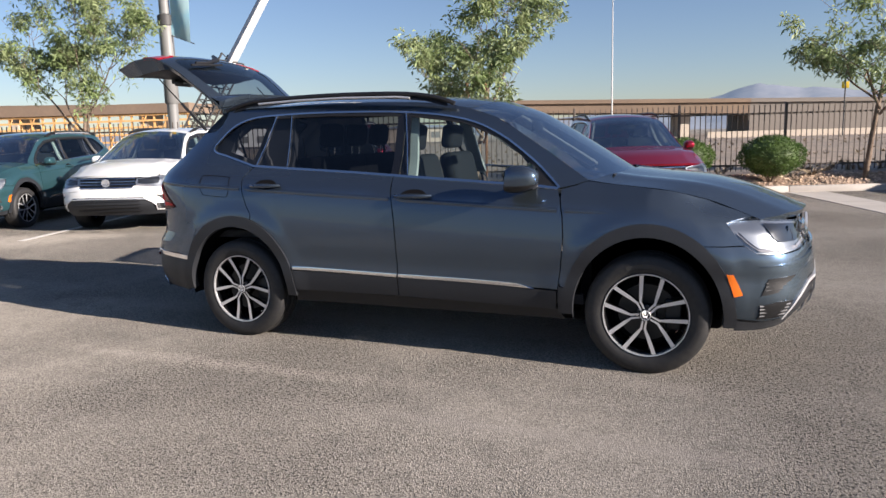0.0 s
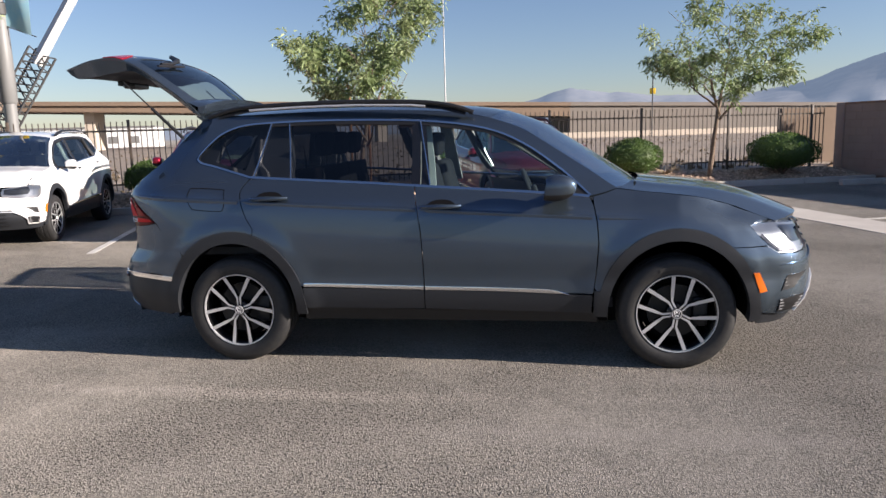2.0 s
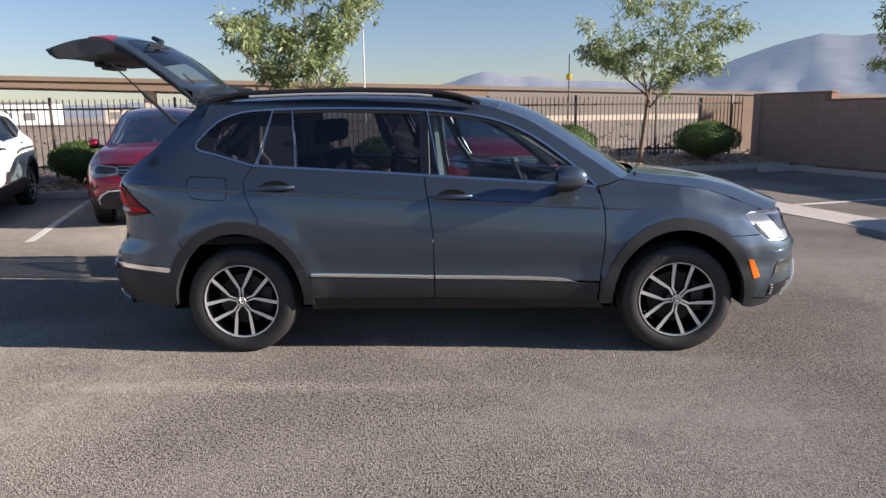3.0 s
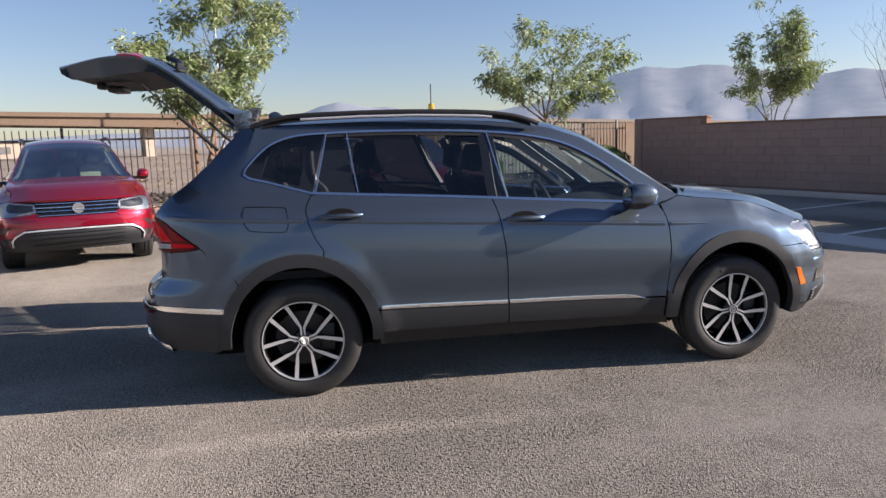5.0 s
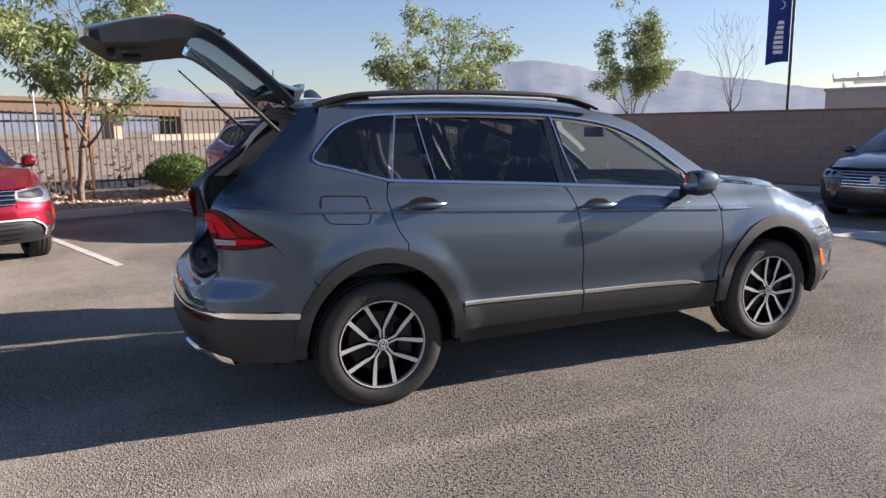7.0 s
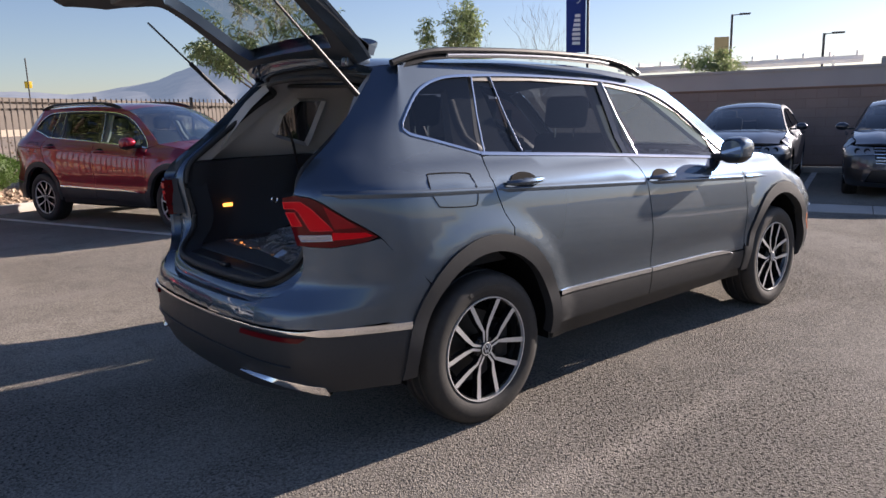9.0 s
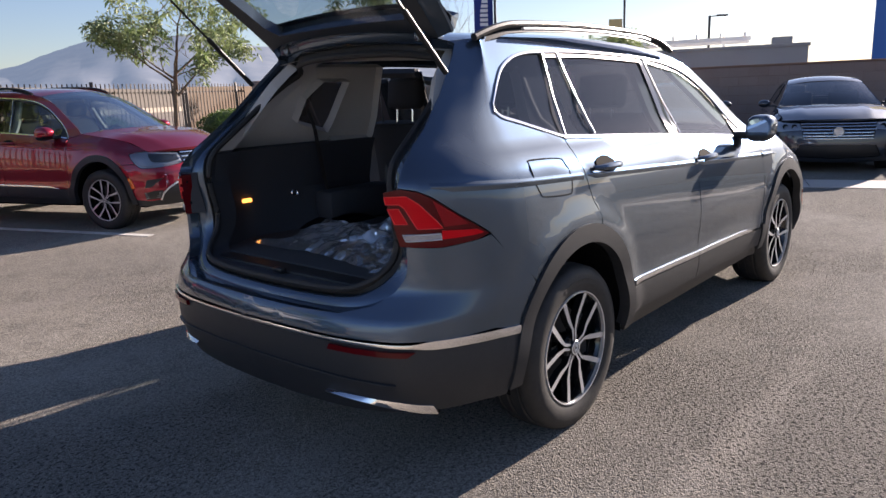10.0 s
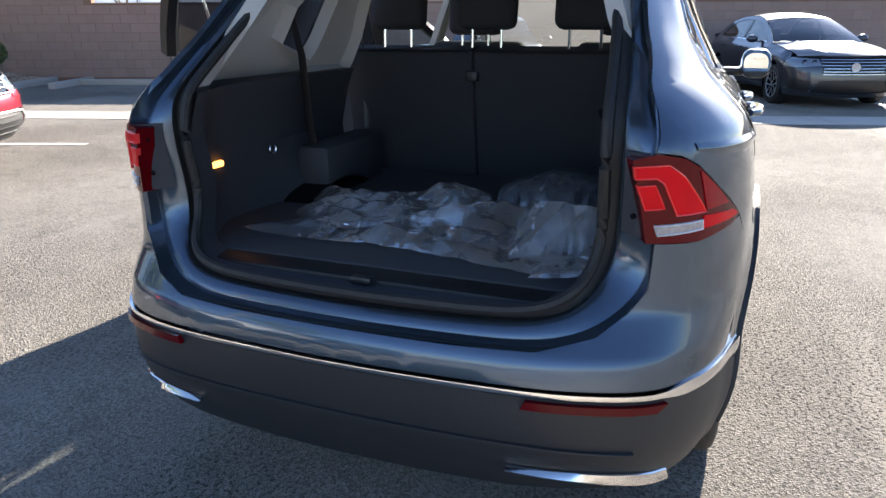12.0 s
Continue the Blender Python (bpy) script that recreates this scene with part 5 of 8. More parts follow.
    seal = [(0.0, 0.725), (0.30, 0.727), (0.46, 0.735), (0.540, 0.775), (0.570, 0.84), (0.576, 0.93), (0.577, 1.05), (0.575, 1.15), (0.568, 1.22), (0.553, 1.32), (0.530, 1.42), (0.500, 1.49), (0.465, 1.530), (0.36, 1.556), (0.2, 1.568), (0.0, 1.572)]

    def tail_x(y, z):
        return sk.at(sk.rear(y, z), z).x

    def full(loop, dx, own=False):
        """A closed line round the opening, dx metres ahead of the body's edge (own: of the body itself)."""
        pts = []
        for (y, z), (ey, ez) in zip(spline(loop, 4), spline(edge, 4)):
            pts.append(Vector((tail_x(max(0.0, y if own else ey), z if own else ez) + dx, -max(0.0, y), z)))
        for _ in range(0 if own or dx < 0.01 else 4):
            pts = [(pts[max(0, i - 1)] + p * 2 + pts[min(len(pts) - 1, i + 1)]) / 4 for i, p in enumerate(pts)]
        return pts + [Vector((p.x, -p.y, p.z)) for p in reversed(pts[1:-1])]

    def inset(k):
        return [(a[0] + (b[0] - a[0]) * k, a[1] + (b[1] - a[1]) * k) for a, b in zip(edge, chan)]
    lout = full([(y + (0.022 if 0.69 < z < 1.58 else 0.0), z) for y, z in edge], 0.012, True)
    l0, la, lb, l1 = full(edge, 0.001), full(inset(0.10), 0.050), full(inset(0.80), 0.056), full(chan, 0.078)
    l2, l3 = full(chan, 0.098), full(seal, 0.085)
    close = lambda l: l + l[:1]
    part("opening_frame", loft([close(lout), close(l0), close(la), close(lb), close(l1)]), body, car, "gray painted tailgate opening", sharp=60)
    part("opening_flange", loft([close(l1), close(l2), close(l3)]), M["rubber"], car, "dark flange inside the tailgate opening", sharp=60)
    ez, ey = [q[1] for q in edge[3:12]], [q[0] for q in edge[3:12]]
    cz, cy = [q[1] for q in chan[3:12]], [q[0] for q in chan[3:12]]
    for sd in (-1, 1):
        fit = flipped if sd > 0 else (lambda g: g)
        plate = []
        for z in np.linspace(0.912, 1.098, 8):
            y0, y1 = float(np.interp(z, ez, ey)) - 0.004, float(np.interp(z, cz, cy)) + 0.012
            x = tail_x(y0, z)
            plate.append([Vector((x - 0.004 + 0.060 * t - 0.004 * math.sin(math.pi * t), -(y0 + (y1 - y0) * t), z)) for t in np.linspace(0, 1, 6)])
        pl = part("lamp_bracket", fit(loft(plate)), M["trim_dark"], car, "black plate between lamp and seal")
        for z in (0.962, 1.058):
            y = 0.5 * (float(np.interp(z, ez, ey)) + float(np.interp(z, cz, cy)))
            part("bolt", fit(moved(lathe([(0.0, 0.004), (0.006, 0.004), (0.007, 0.0)], 10, 'z'), Matrix.Translation((tail_x(y + 0.03, z) + 0.016, -y, z)) @ Matrix.Rotation(radians(-90), 4, 'Y'))), M["dark"], pl)
    part("rubber_seal", tube(l3, 0.014, 8, True), M["rubber"], car, "black rubber seal round the opening")
    l4 = full(seal, 0.20)
    ring = [(a, Vector((b.x, b.y * 1.05, b.z))) for a, b in zip(close(l3), close(l4))]
    i0, i1 = [i for i, (a, b) in enumerate(ring) if a.z > 1.185][::len([1 for a, b in ring if a.z > 1.185]) - 1]
    for k, (run, mat, txt) in enumerate(((ring[:i0 + 1], "trim_dark", ""), (ring[i0:i1 + 1], "trim_gray", "light gray lining edge round the opening"), (ring[i1:], "trim_dark", ""))):
        part("opening_lining", loft([[a for a, b in run], [b for a, b in run]]), M[mat], car, txt)
    part("sill_plate", bevel_box(-0.80, -0.66, -0.50, 0.50, 0.70, 0.738, 0.01), M["black"], car, "black loading sill")
    part("latch_striker", bevel_box(-0.825, -0.795, -0.03, 0.03, 0.728, 0.748, 0.006), M["lamp_dark"], car)


def cabin(sk, car, full):
    """Seats, dashboard, linings and boot."""
    at = sk.at
    sd_in = lambda d: (lambda s, z: at(s, z) + Vector((0, d, 0)))
    rows = []
    for x, z in spline([(x, z) for x, z in ROOF_EDGE if x < 1.75], 2):
        e = at(sk.sx(x, z), z)
        rows.append([Vector((x, v * (-e.y - 0.015), z - 0.035 + 0.03 * (1 - abs(v) ** 2.4))) for v in np.linspace(-1, 1, 13)])
    part("headliner", loft(rows), M["trim_light"], car, "light gray roof lining")
    for sd in (-1, 1):
        fit = flipped if sd > 0 else (lambda g: g)
        up = [(-0.60, 1.165), (0.08, 1.165), (0.08, 1.20), (0.36, 1.19), (0.30, 1.57), (-0.30, 1.57), (-0.40, 1.48)]
        hole = [(-0.20, 1.31), (0.02, 1.25), (0.09, 1.50), (-0.08, 1.50), (-0.17, 1.42)]
        part("upper_lining", fit(shell(sk.side(up), sd_in(0.075), 0.08, 0.0, 0.05, [sk.side(hole)])), M["trim_gray"], car, "light gray upper side lining")
        for x0, x1 in ((1.19, 1.28),):
            pil = [(x0 - 0.02, 1.54), (x1 - 0.02, 1.54), (x1 + 0.04, 1.10), (x0 + 0.02, 1.10)]
            part("pillar_lining", fit(shell(sk.side(pil), sd_in(0.07), 0.08, 0.0, 0.03)), M["trim_light"], car)
        apil = [(1.62, 1.50), (2.20, 1.13), (2.26, 1.15), (1.70, 1.53)]
        part("pillar_lining", fit(shell(sk.side(apil), sd_in(0.06), 0.08, 0.0, 0.03)), M["trim_gray"], car)
        low = []
        for z, y in ((0.74, 0.66), (0.80, 0.69), (0.95, 0.70), (1.10, 0.665), (1.175, 0.635)):
            low.append([Vector((x, sd * (y - (0.10 * math.exp(-((x - 0.02) / 0.22) ** 2) if z < 0.94 else 0.0) - 0.09 * smooth01((-0.45 - x) / 0.25)), z)) for x in np.linspace(-0.70, 0.37, 24)])
        part("boot_lining", loft(low), M["trim_dark"], car, "black boot side lining")
        part("ledge", loft([[Vector((x, sd * (0.635 - 0.09 * smooth01((-0.45 - x) / 0.25)), 1.175)) for x in np.linspace(-0.70, 0.37, 12)], [Vector((x, sd * 0.76, 1.18)) for x in np.linspace(-0.62, 0.37, 12)]]), M["trim_dark"], car)
    part("boot_floor", bevel_box(-0.72, 0.46, -0.73, 0.73, 0.69, 0.745, 0.01), M["carpet"], car, "black carpeted boot floor")
    part("cabin_floor", box(0.45, 2.42, -0.78, 0.78, 0.36, 0.42), M["carpet"], car)
    # rear bench: two backs, three headrests
    for y0, y1 in ((-0.655, 0.1255), (0.1265, 0.695)):
        bb = bevel_box(0.0, 0.11, y0, y1, 0.0, 0.555, 0.014, 3)
        bk = part("bench_back", moved(bb, Matrix.Translation((0.47, 0, 0.70)) @ Matrix.Rotation(radians(-8), 4, 'Y')), M["seat"], car, "black fabric rear seat back")
        part("seat_edge", tube([(0.385, y0 + 0.02, 1.248), (0.385, y1 - 0.02, 1.248)], 0.007, 6), M["black"], bk)
    part("bench_cushion", bevel_box(0.50, 1.05, -0.63, 0.63, 0.52, 0.72, 0.05, 3), M["seat"], car)
    for y in (-0.30, 0.085, 0.465):
        heads(car, 0.45, y, 1.270, 0.045, 0.118, 0.085)
    for y in (-0.37, 0.37):
        back = bevel_box(0.0, 0.13, -0.25, 0.25, 0.0, 0.66, 0.05, 3)
        part("front_seat_back", moved(back, Matrix.Translation((1.28, y, 0.60)) @ Matrix.Rotation(radians(-14), 4, 'Y')), M["seat"], car)
        part("front_seat_cushion", bevel_box(1.32, 1.86, y - 0.26, y + 0.26, 0.48, 0.68, 0.05, 3), M["seat"], car)
        heads(car, 1.15, y, 1.235, 0.05, 0.135, 0.09)
    dash = []
    for x, z in ((2.02, 0.70), (2.00, 0.88), (2.06, 0.985), (2.20, 1.02), (2.46, 1.045)):
        dash.append([Vector((x, y, z + 0.03 * math.exp(-((y - 0.37) / 0.2) ** 2) * (1 if 2.01 < x < 2.25 else 0))) for y in np.linspace(-0.76, 0.76, 25)])
    part("dashboard", loft(dash), M["trim_dark"], car, "black dashboard")
    ring = [Vector((0, 0.185 * math.cos(a), 0.185 * math.sin(a))) for a in np.linspace(0, 2 * math.pi, 32, endpoint=False)]
    wheel = join([tube(ring, 0.016, 8, True), bevel_box(0.0, 0.05, -0.075, 0.075, -0.06, 0.05, 0.015), bevel_box(0.0, 0.02, -0.18, 0.18, -0.018, 0.018, 0.006), bevel_box(0.0, 0.02, -0.02, 0.02, -0.18, 0.0, 0.006)])
    part("steering_wheel", moved(wheel, Matrix.Translation((1.90, 0.37, 0.985)) @ Matrix.Rotation(radians(-22), 4, 'Y')), M["trim_dark"], car, "black steering wheel")
    part("rear_view_mirror", bevel_box(1.93, 1.96, -0.11, 0.11, 1.40, 1.47, 0.01), M["black"], car)
    if full:
        lamp = material("boot_light", (1, 0.7, 0.3), 0.4)
        p = lamp.node_tree.nodes["Principled BSDF"]
        p.inputs["Emission Color"].default_value = (1.0, 0.36, 0.06, 1)
        p.inputs["Emission Strength"].default_value = 1.3
        part("boot_light", bevel_box(-0.505, -0.445, 0.684, 0.700, 0.914, 0.934, 0.006), lamp, car, "small glowing orange boot light")
        for sd in (-1, 1):
            strap = [Vector((-0.16, sd * 0.60, 1.46)), Vector((-0.10, sd * 0.585, 1.25)), Vector((-0.05, sd * 0.60, 1.0)), Vector((0.0, sd * 0.60, 0.80))]
            part("seat_belt", tube(strap, 0.015, 6, False, 0.15), M["black"], car, "black seat belt")
            strap = [Vector((0.42, sd * 0.625, 1.40)), Vector((0.44, sd * 0.615, 1.1)), Vector((0.40, sd * 0.60, 0.76))]
            part("seat_belt", tube(strap, 0.015, 6, False, 0.15), M["black"], car, "black seat belt")
            part("belt_anchor", bevel_box(-0.185, -0.135, sd * 0.60 - 0.015, sd * 0.60 + 0.015, 1.44, 1.48, 0.008), M["black"], car)
            part("side_bin", bevel_box(-0.10, 0.36, min(sd * 0.50, sd * 0.64), max(sd * 0.50, sd * 0.64), 0.745, 0.93, 0.03), M["trim_dark"], car)
            part("lashing_ring", moved(lathe([(0.014, 0), (0.018, 0.004), (0.022, 0)], 12), Matrix.Translation((-0.20, sd * 0.665, 0.93))), M["chrome"], car)
        part("top_tether", bevel_box(0.375, 0.405, 0.10, 0.15, 1.13, 1.17, 0.006), M["black"], car)


def heads(car, x, y, z, dx, dy, dz):
    h = part("headrest", moved(bevel_box(-dx, dx, -dy, dy, 0.0, 2 * dz, 0.035, 3), Matrix.Translation((x, y, z + 0.055)) @ Matrix.Rotation(radians(8), 4, 'Y')), M["seat"], car, "black padded headrest")
    for s in (-1, 1):
        part("headrest_post", tube([(x - 0.005, y + s * dy * 0.5, z - 0.04), (x, y + s * dy * 0.5, z + 0.08)], 0.006, 8), M["chrome"], h)
M["dark_glass_lite"] = glass("rear_glass", (0.46, 0.50, 0.51))

# ---- the lot: its own axes, turned against the car ----
LOT = radians(19.2)
U, V = Vector((math.cos(LOT), math.sin(LOT), 0)), Vector((-math.sin(LOT), math.cos(LOT), 0))


def ground_at(u, v, z=0.0):
    return U * u + V * v + Vector((0, 0, z))


def slab(u0, u1, v0, v1, z0, z1, r=0.0):
    """A block laid along the lot's axes."""
    g = bevel_box(u0, u1, v0, v1, z0, z1, r) if r else box(u0, u1, v0, v1, z0, z1)
    return [U * p[0] + V * p[1] + Vector((0, 0, p[2])) for p in g[0]], g[1]


# asphalt in one sheet to the horizon
vs = [(-3000, -3000, 0), (3000, -3000, 0), (3000, 3000, 0), (-3000, 3000, 0)]
g = part("ground", (vs, [(0, 1, 2, 3)]), M["asphalt"])
tagged(g, "sunlit worn brown-gray asphalt lot", "ground", kind="structure")

main_car = suv(M["gray_paint"], "dark gray metallic SUV with its tailgate raised and two doors open", open_gate=True, open_door=-45.0, open_rear=-68.0)
fin = [[Vector((-0.06 - 0.11 * t, w * 0.018 * (1 - t) ** 0.5, 1.672 + 0.05 * math.sin(math.pi * min(1.0, 0.02 + 0.75 * t)) * (1 - abs(w)))) for w in (-1, -0.5, 0, 0.5, 1)] for t in np.linspace(0, 1, 9)]
part("antenna_fin", loft(fin), M["gray_paint"], main_car)


# ---- the other SUVs ----
def place(u, v, turn):
    """A pose in the lot: turn in degrees from the lot's u axis."""
    return Matrix.Translation(ground_at(u, v)) @ Matrix.Rotation(LOT + radians(turn), 4, 'Z')


red_car = suv(M["red_paint"], "glossy red SUV parked nose out beside the fence", "parked SUVs")
red_car.matrix_world = place(3.88, 4.38 + 3.70, -89.6)


def recolour(car, old, paint_mat, label):
    for o in car.children_recursive:
        if o.type == 'MESH' and o.data.materials and o.data.materials[0] == old:
            o.material_slots[0].link = 'OBJECT'
            o.material_slots[0].material = paint_mat
    car["label"] = label


red_mate = copy_thing(red_car, place(-1.21, 5.0 + 3.70, -90))
sheet = [Vector((2.12 + 0.13 * i / 3, 0.12 + 0.26 * j / 4, 1.085 + 0.10 * (1 - i / 3) + 0.006 * math.sin(j))) for i in range(4) for j in range(5)]
M["paper"] = material("paper", (0.66, 0.72, 0.46), 0.7, stain=(0.05, 0.3, (0.55, 0.62, 0.40)))
part("paper_sheet", (sheet, grid_faces(4, 5)), M["paper"], red_mate, "pale yellow-green paper on the dashboard")
white_car = copy_thing(red_car, place(-4.45, 5.15 + 3.70, -90))
recolour(white_car, M["red_paint"], M["white_paint"], "white SUV parked nose out beside the fence")
teal_car = copy_thing(red_car, place(-7.35, 5.35 + 3.70, -90))
recolour(teal_car, M["red_paint"], M["teal_paint"], "dark teal SUV parked nose out beside the fence")


# ---- sedans along the wall ----
SEDAN = Skin(
    plan=[(-1.05, 0), (-1.04, -0.25), (-1.02, -0.45), (-0.97, -0.62), (-0.88, -0.74), (-0.74, -0.82), (-0.55, -0.868), (-0.3, -0.893), (0.3, -0.9),
          (1.5, -0.9), (2.4, -0.9), (2.9, -0.897), (3.1, -0.885), (3.28, -0.85), (3.42, -0.77), (3.52, -0.64), (3.58, -0.45), (3.615, -0.22), (3.62, 0)],
    widths=[(0.12, 0.83), (0.26, 0.865), (0.36, 0.885), (0.5, 0.893), (0.65, 0.90), (0.78, 0.898), (0.86, 0.885), (0.875, 0.872), (0.92, 0.845), (0.97, 0.79),
            (0.99, 0.765), (1.1, 0.70), (1.25, 0.625), (1.36, 0.565), (1.45, 0.48)],
    tail=[(0.15, 0.10), (0.3, 0.03), (0.45, 0.0), (0.6, 0.0), (0.8, 0.03), (0.95, 0.05), (1.06, 0.03), (1.2, 0.25), (1.45, 0.6)],
    nose=[(0.12, -0.14), (0.22, -0.05), (0.34, 0.0), (0.5, 0.0), (0.62, -0.02), (0.72, -0.07), (0.82, -0.16), (0.95, -0.35), (1.2, -0.5)],
    slope=0.02, lift=[(2.2, 0.0), (2.9, 0.06), (3.3, 0.16), (3.6, 0.17)], half=0.9)


def sedan(body, label, group):
    sk, at = SEDAN, SEDAN.at
    car = thing("sedan", label, "car", group)
    hood = [(2.28, 0.945), (2.5, 0.925), (2.8, 0.885), (3.05, 0.835), (3.22, 0.785)]
    roof = [(-0.62, 1.04), (-0.35, 1.18), (-0.05, 1.30), (0.35, 1.375), (0.8, 1.39), (1.15, 1.37), (1.45, 1.31), (1.75, 1.20), (2.05, 1.075), (2.28, 0.955)]
    dlo = [(-0.30, 1.02), (-0.10, 1.19), (0.2, 1.29), (0.5, 1.325), (0.9, 1.325), (1.2, 1.295), (1.5, 1.215), (1.8, 1.09), (2.05, 0.965), (1.6, 0.972), (0.8, 0.99), (0.0, 1.005)]
    for sd in (-1, 1):
        fit = flipped if sd > 0 else (lambda g: g)
        ar = ellipse(0, 0.33, 0.37, 0.375, 180, 0, 16)
        af = ellipse(2.69, 0.33, 0.37, 0.375, 180, 0, 16)
        low = [(-0.62, 0.24), (-0.37, 0.26)] + ar + [(0.37, 0.24), (2.32, 0.24)] + af + [(3.06, 0.26), (3.10, 0.55), (3.06, 0.64), (3.12, 0.70), (3.16, 0.765), (3.05, 0.828), (2.8, 0.878), (2.5, 0.918), (2.28, 0.938), (2.26, 0.965), (2.05, 1.07), (1.75, 1.195), (1.45, 1.305), (1.15, 1.365), (0.8, 1.385), (0.35, 1.37), (-0.05, 1.295), (-0.35, 1.175), (-0.62, 1.035), (-0.80, 1.0), (-0.78, 0.6)]
        part("body_side", fit(shell(sk.side(low), at, 0.07, 0, 0.014, [sk.side(dlo)])), body, car, sharp=30)
        part("side_glass", fit(shell(sk.side(dlo), at, 0.1, -0.008, 0.0)), M["dark_glass_lite"], car)
        part("window_trim", fit(ribbon(sk.side(dlo[8:] + dlo[:1]), at, 0.014, 0.005)), M["chrome"], car)
        for x in (0.78, 0.86):
            part("pillar_cover", fit(ribbon(sk.side([(x + 0.02, 0.99), (x, 1.325)]), at, 0.06, 0.001)), M["gloss_black"], car)
        for x in (-0.02, 0.83, 1.93):
            part("door_gap", fit(ribbon(sk.side([(x, 0.975), (x + 0.02, 0.7), (x + (0.38 if x < 0 else 0.03), 0.34)]), at, 0.006, 0.0006)), M["dark"], car)
        for x in (0.12, 1.05):
            p = [at(sk.sx(x + 0.02 * k, 0.86), 0.86) + Vector((0, -0.012 - 0.02 * math.sin(math.pi * k / 10), 0)) for k in range(11)]
            part("handle", fit(tube(p, 0.011, 6)), body, car)
        part("sill_strip", fit(ribbon(sk.side([(0.45, 0.30), (2.25, 0.30)]), at, 0.02, 0.008)), M["chrome"], car)
        for cx, turn in ((0, 90), (2.69, 60)):
            bits = suv_wheel(turn, sd)
            g, mt = bits.pop("tyre")
            w = part("wheel", g, M[mt], car, "black tyre on an alloy wheel")
            w.matrix_basis = Matrix.Translation((cx, 0.765 * sd, 0.315)) @ Matrix.Scale(0.9, 4)
            for nm, (g, mt) in bits.items():
                part(nm, g, M[mt], w, sharp=35)
            rows = [[Vector((cx + 0.37 * math.cos(a), y, 0.33 + 0.375 * math.sin(a))) for y in (-0.86, -0.5)] for a in np.linspace(-0.4, 3.54, 18)]
            part("wheel_well", fit(loft(rows)), M["dark"], car)
        hl = sk.side([(3.165, 0.770)]) + [(sk.front(0.80, 0.772), 0.772), (sk.front(0.50, 0.752), 0.752), (sk.front(0.48, 0.655), 0.655), (sk.front(0.80, 0.622), 0.622)] + sk.side([(3.066, 0.643), (3.122, 0.703)])
        h = part("headlamp", fit(shell(hl, at, 0.04, -0.008, 0.0)), M["reflector"], car)
        part("lamp_cover", fit(shell(hl, at, 0.04, 0.002, 0.01)), M["lamp_glass"], h)
        for y in (0.58, 0.70):
            part("lamp_cell", fit(moved(lathe([(0.0, 0.0), (0.03, 0.012), (0.04, 0.03)], 14, 'z'), Matrix.Translation(at(sk.front(y, 0.70), 0.70) + Vector((-0.02, 0, 0))) @ Matrix.Rotation(radians(90), 4, 'Y'))), M["gloss_black"], h)
        vs, fs = ball(0.085, 0.10, 0.065, 14, 10)
        part("door_mirror", fit(([(1.83 + p[0], -0.94 + p[1], 1.01 + p[2]) for p in vs], fs)), body, car)
        part("mirror_arm", fit(bevel_box(1.82, 1.88, -0.87, -0.76, 0.955, 0.985, 0.01)), M["black"], car)
        scoop = [(sk.front(0.84, 0.47), 0.47), (sk.front(0.60, 0.43), 0.43), (sk.front(0.62, 0.27), 0.27), (sk.front(0.84, 0.30), 0.30)]
        part("bumper_vent", fit(shell(scoop, at, 0.05, 0.003, 0.003)), M["black"], car)
        part("vent_trim", fit(ribbon([(sk.front(0.85, 0.31), 0.31), (sk.front(0.60, 0.275), 0.275)], at, 0.014, 0.012)), M["chrome"], car)
    rows = []
    for x, z in spline(roof[1:8], 3):
        e = at(sk.sx(x, z), z)
        rows.append([Vector((x, v * -e.y, z + 0.05 * (1 - abs(v) ** 2.4))) for v in np.linspace(1, -1, 17)])
    part("roof", loft(rows[8:-3]), body, car)
    def pane(lo, hi, bulge, name):
        r = []
        for x, z in lo:
            e = at(sk.sx(x, z), z)
            r.append([Vector((x + bulge * (1 - v * v), v * -e.y * 0.98, z + hi * (1 - abs(v) ** 2.4))) for v in np.linspace(1, -1, 17)])
        part(name, loft(r), M["dark_glass_lite"], car)
    pane(spline(roof[6:], 3), 0.035, 0.15, "windscreen")
    pane(spline(roof[:4], 3), 0.035, -0.12, "rear_window")
    rows = []
    hs = spline(hood, 3)
    for i, (x, z) in enumerate(hs):
        e = at(sk.sx(x, z), z)
        t = i / (len(hs) - 1)
        rows.append([Vector((x + (0.18 + 0.10 * t) * (1 - abs(v) ** 2.4), v * -e.y, z + (0.045 * (1 - abs(v) ** 2.2) + 0.012 * math.exp(-((abs(v) - 0.6) / 0.08) ** 2)) * (1 - 0.6 * t ** 3))) for v in np.linspace(1, -1, 25)])
    part("bonnet", loft(rows + [[p + Vector((-0.01, 0, -0.03)) for p in rows[-1]]]), body, car)
    rows = [[Vector((x, v * y, z)) for v in np.linspace(1, -1, 9)] for x, y, z in ((-0.5, 0.70, 1.06), (-0.75, 0.70, 1.05), (-0.98, 0.66, 1.04), (-1.02, 0.66, 0.98))]
    part("boot_lid", loft(rows), body, car)
    c = sk.s1
    both = lambda half, mat, nm, lift=0.0, fold=0.012: part(nm, join([shell(half, at, 0.06, lift, fold), flipped(shell(half, at, 0.06, lift, fold))]), mat, car)
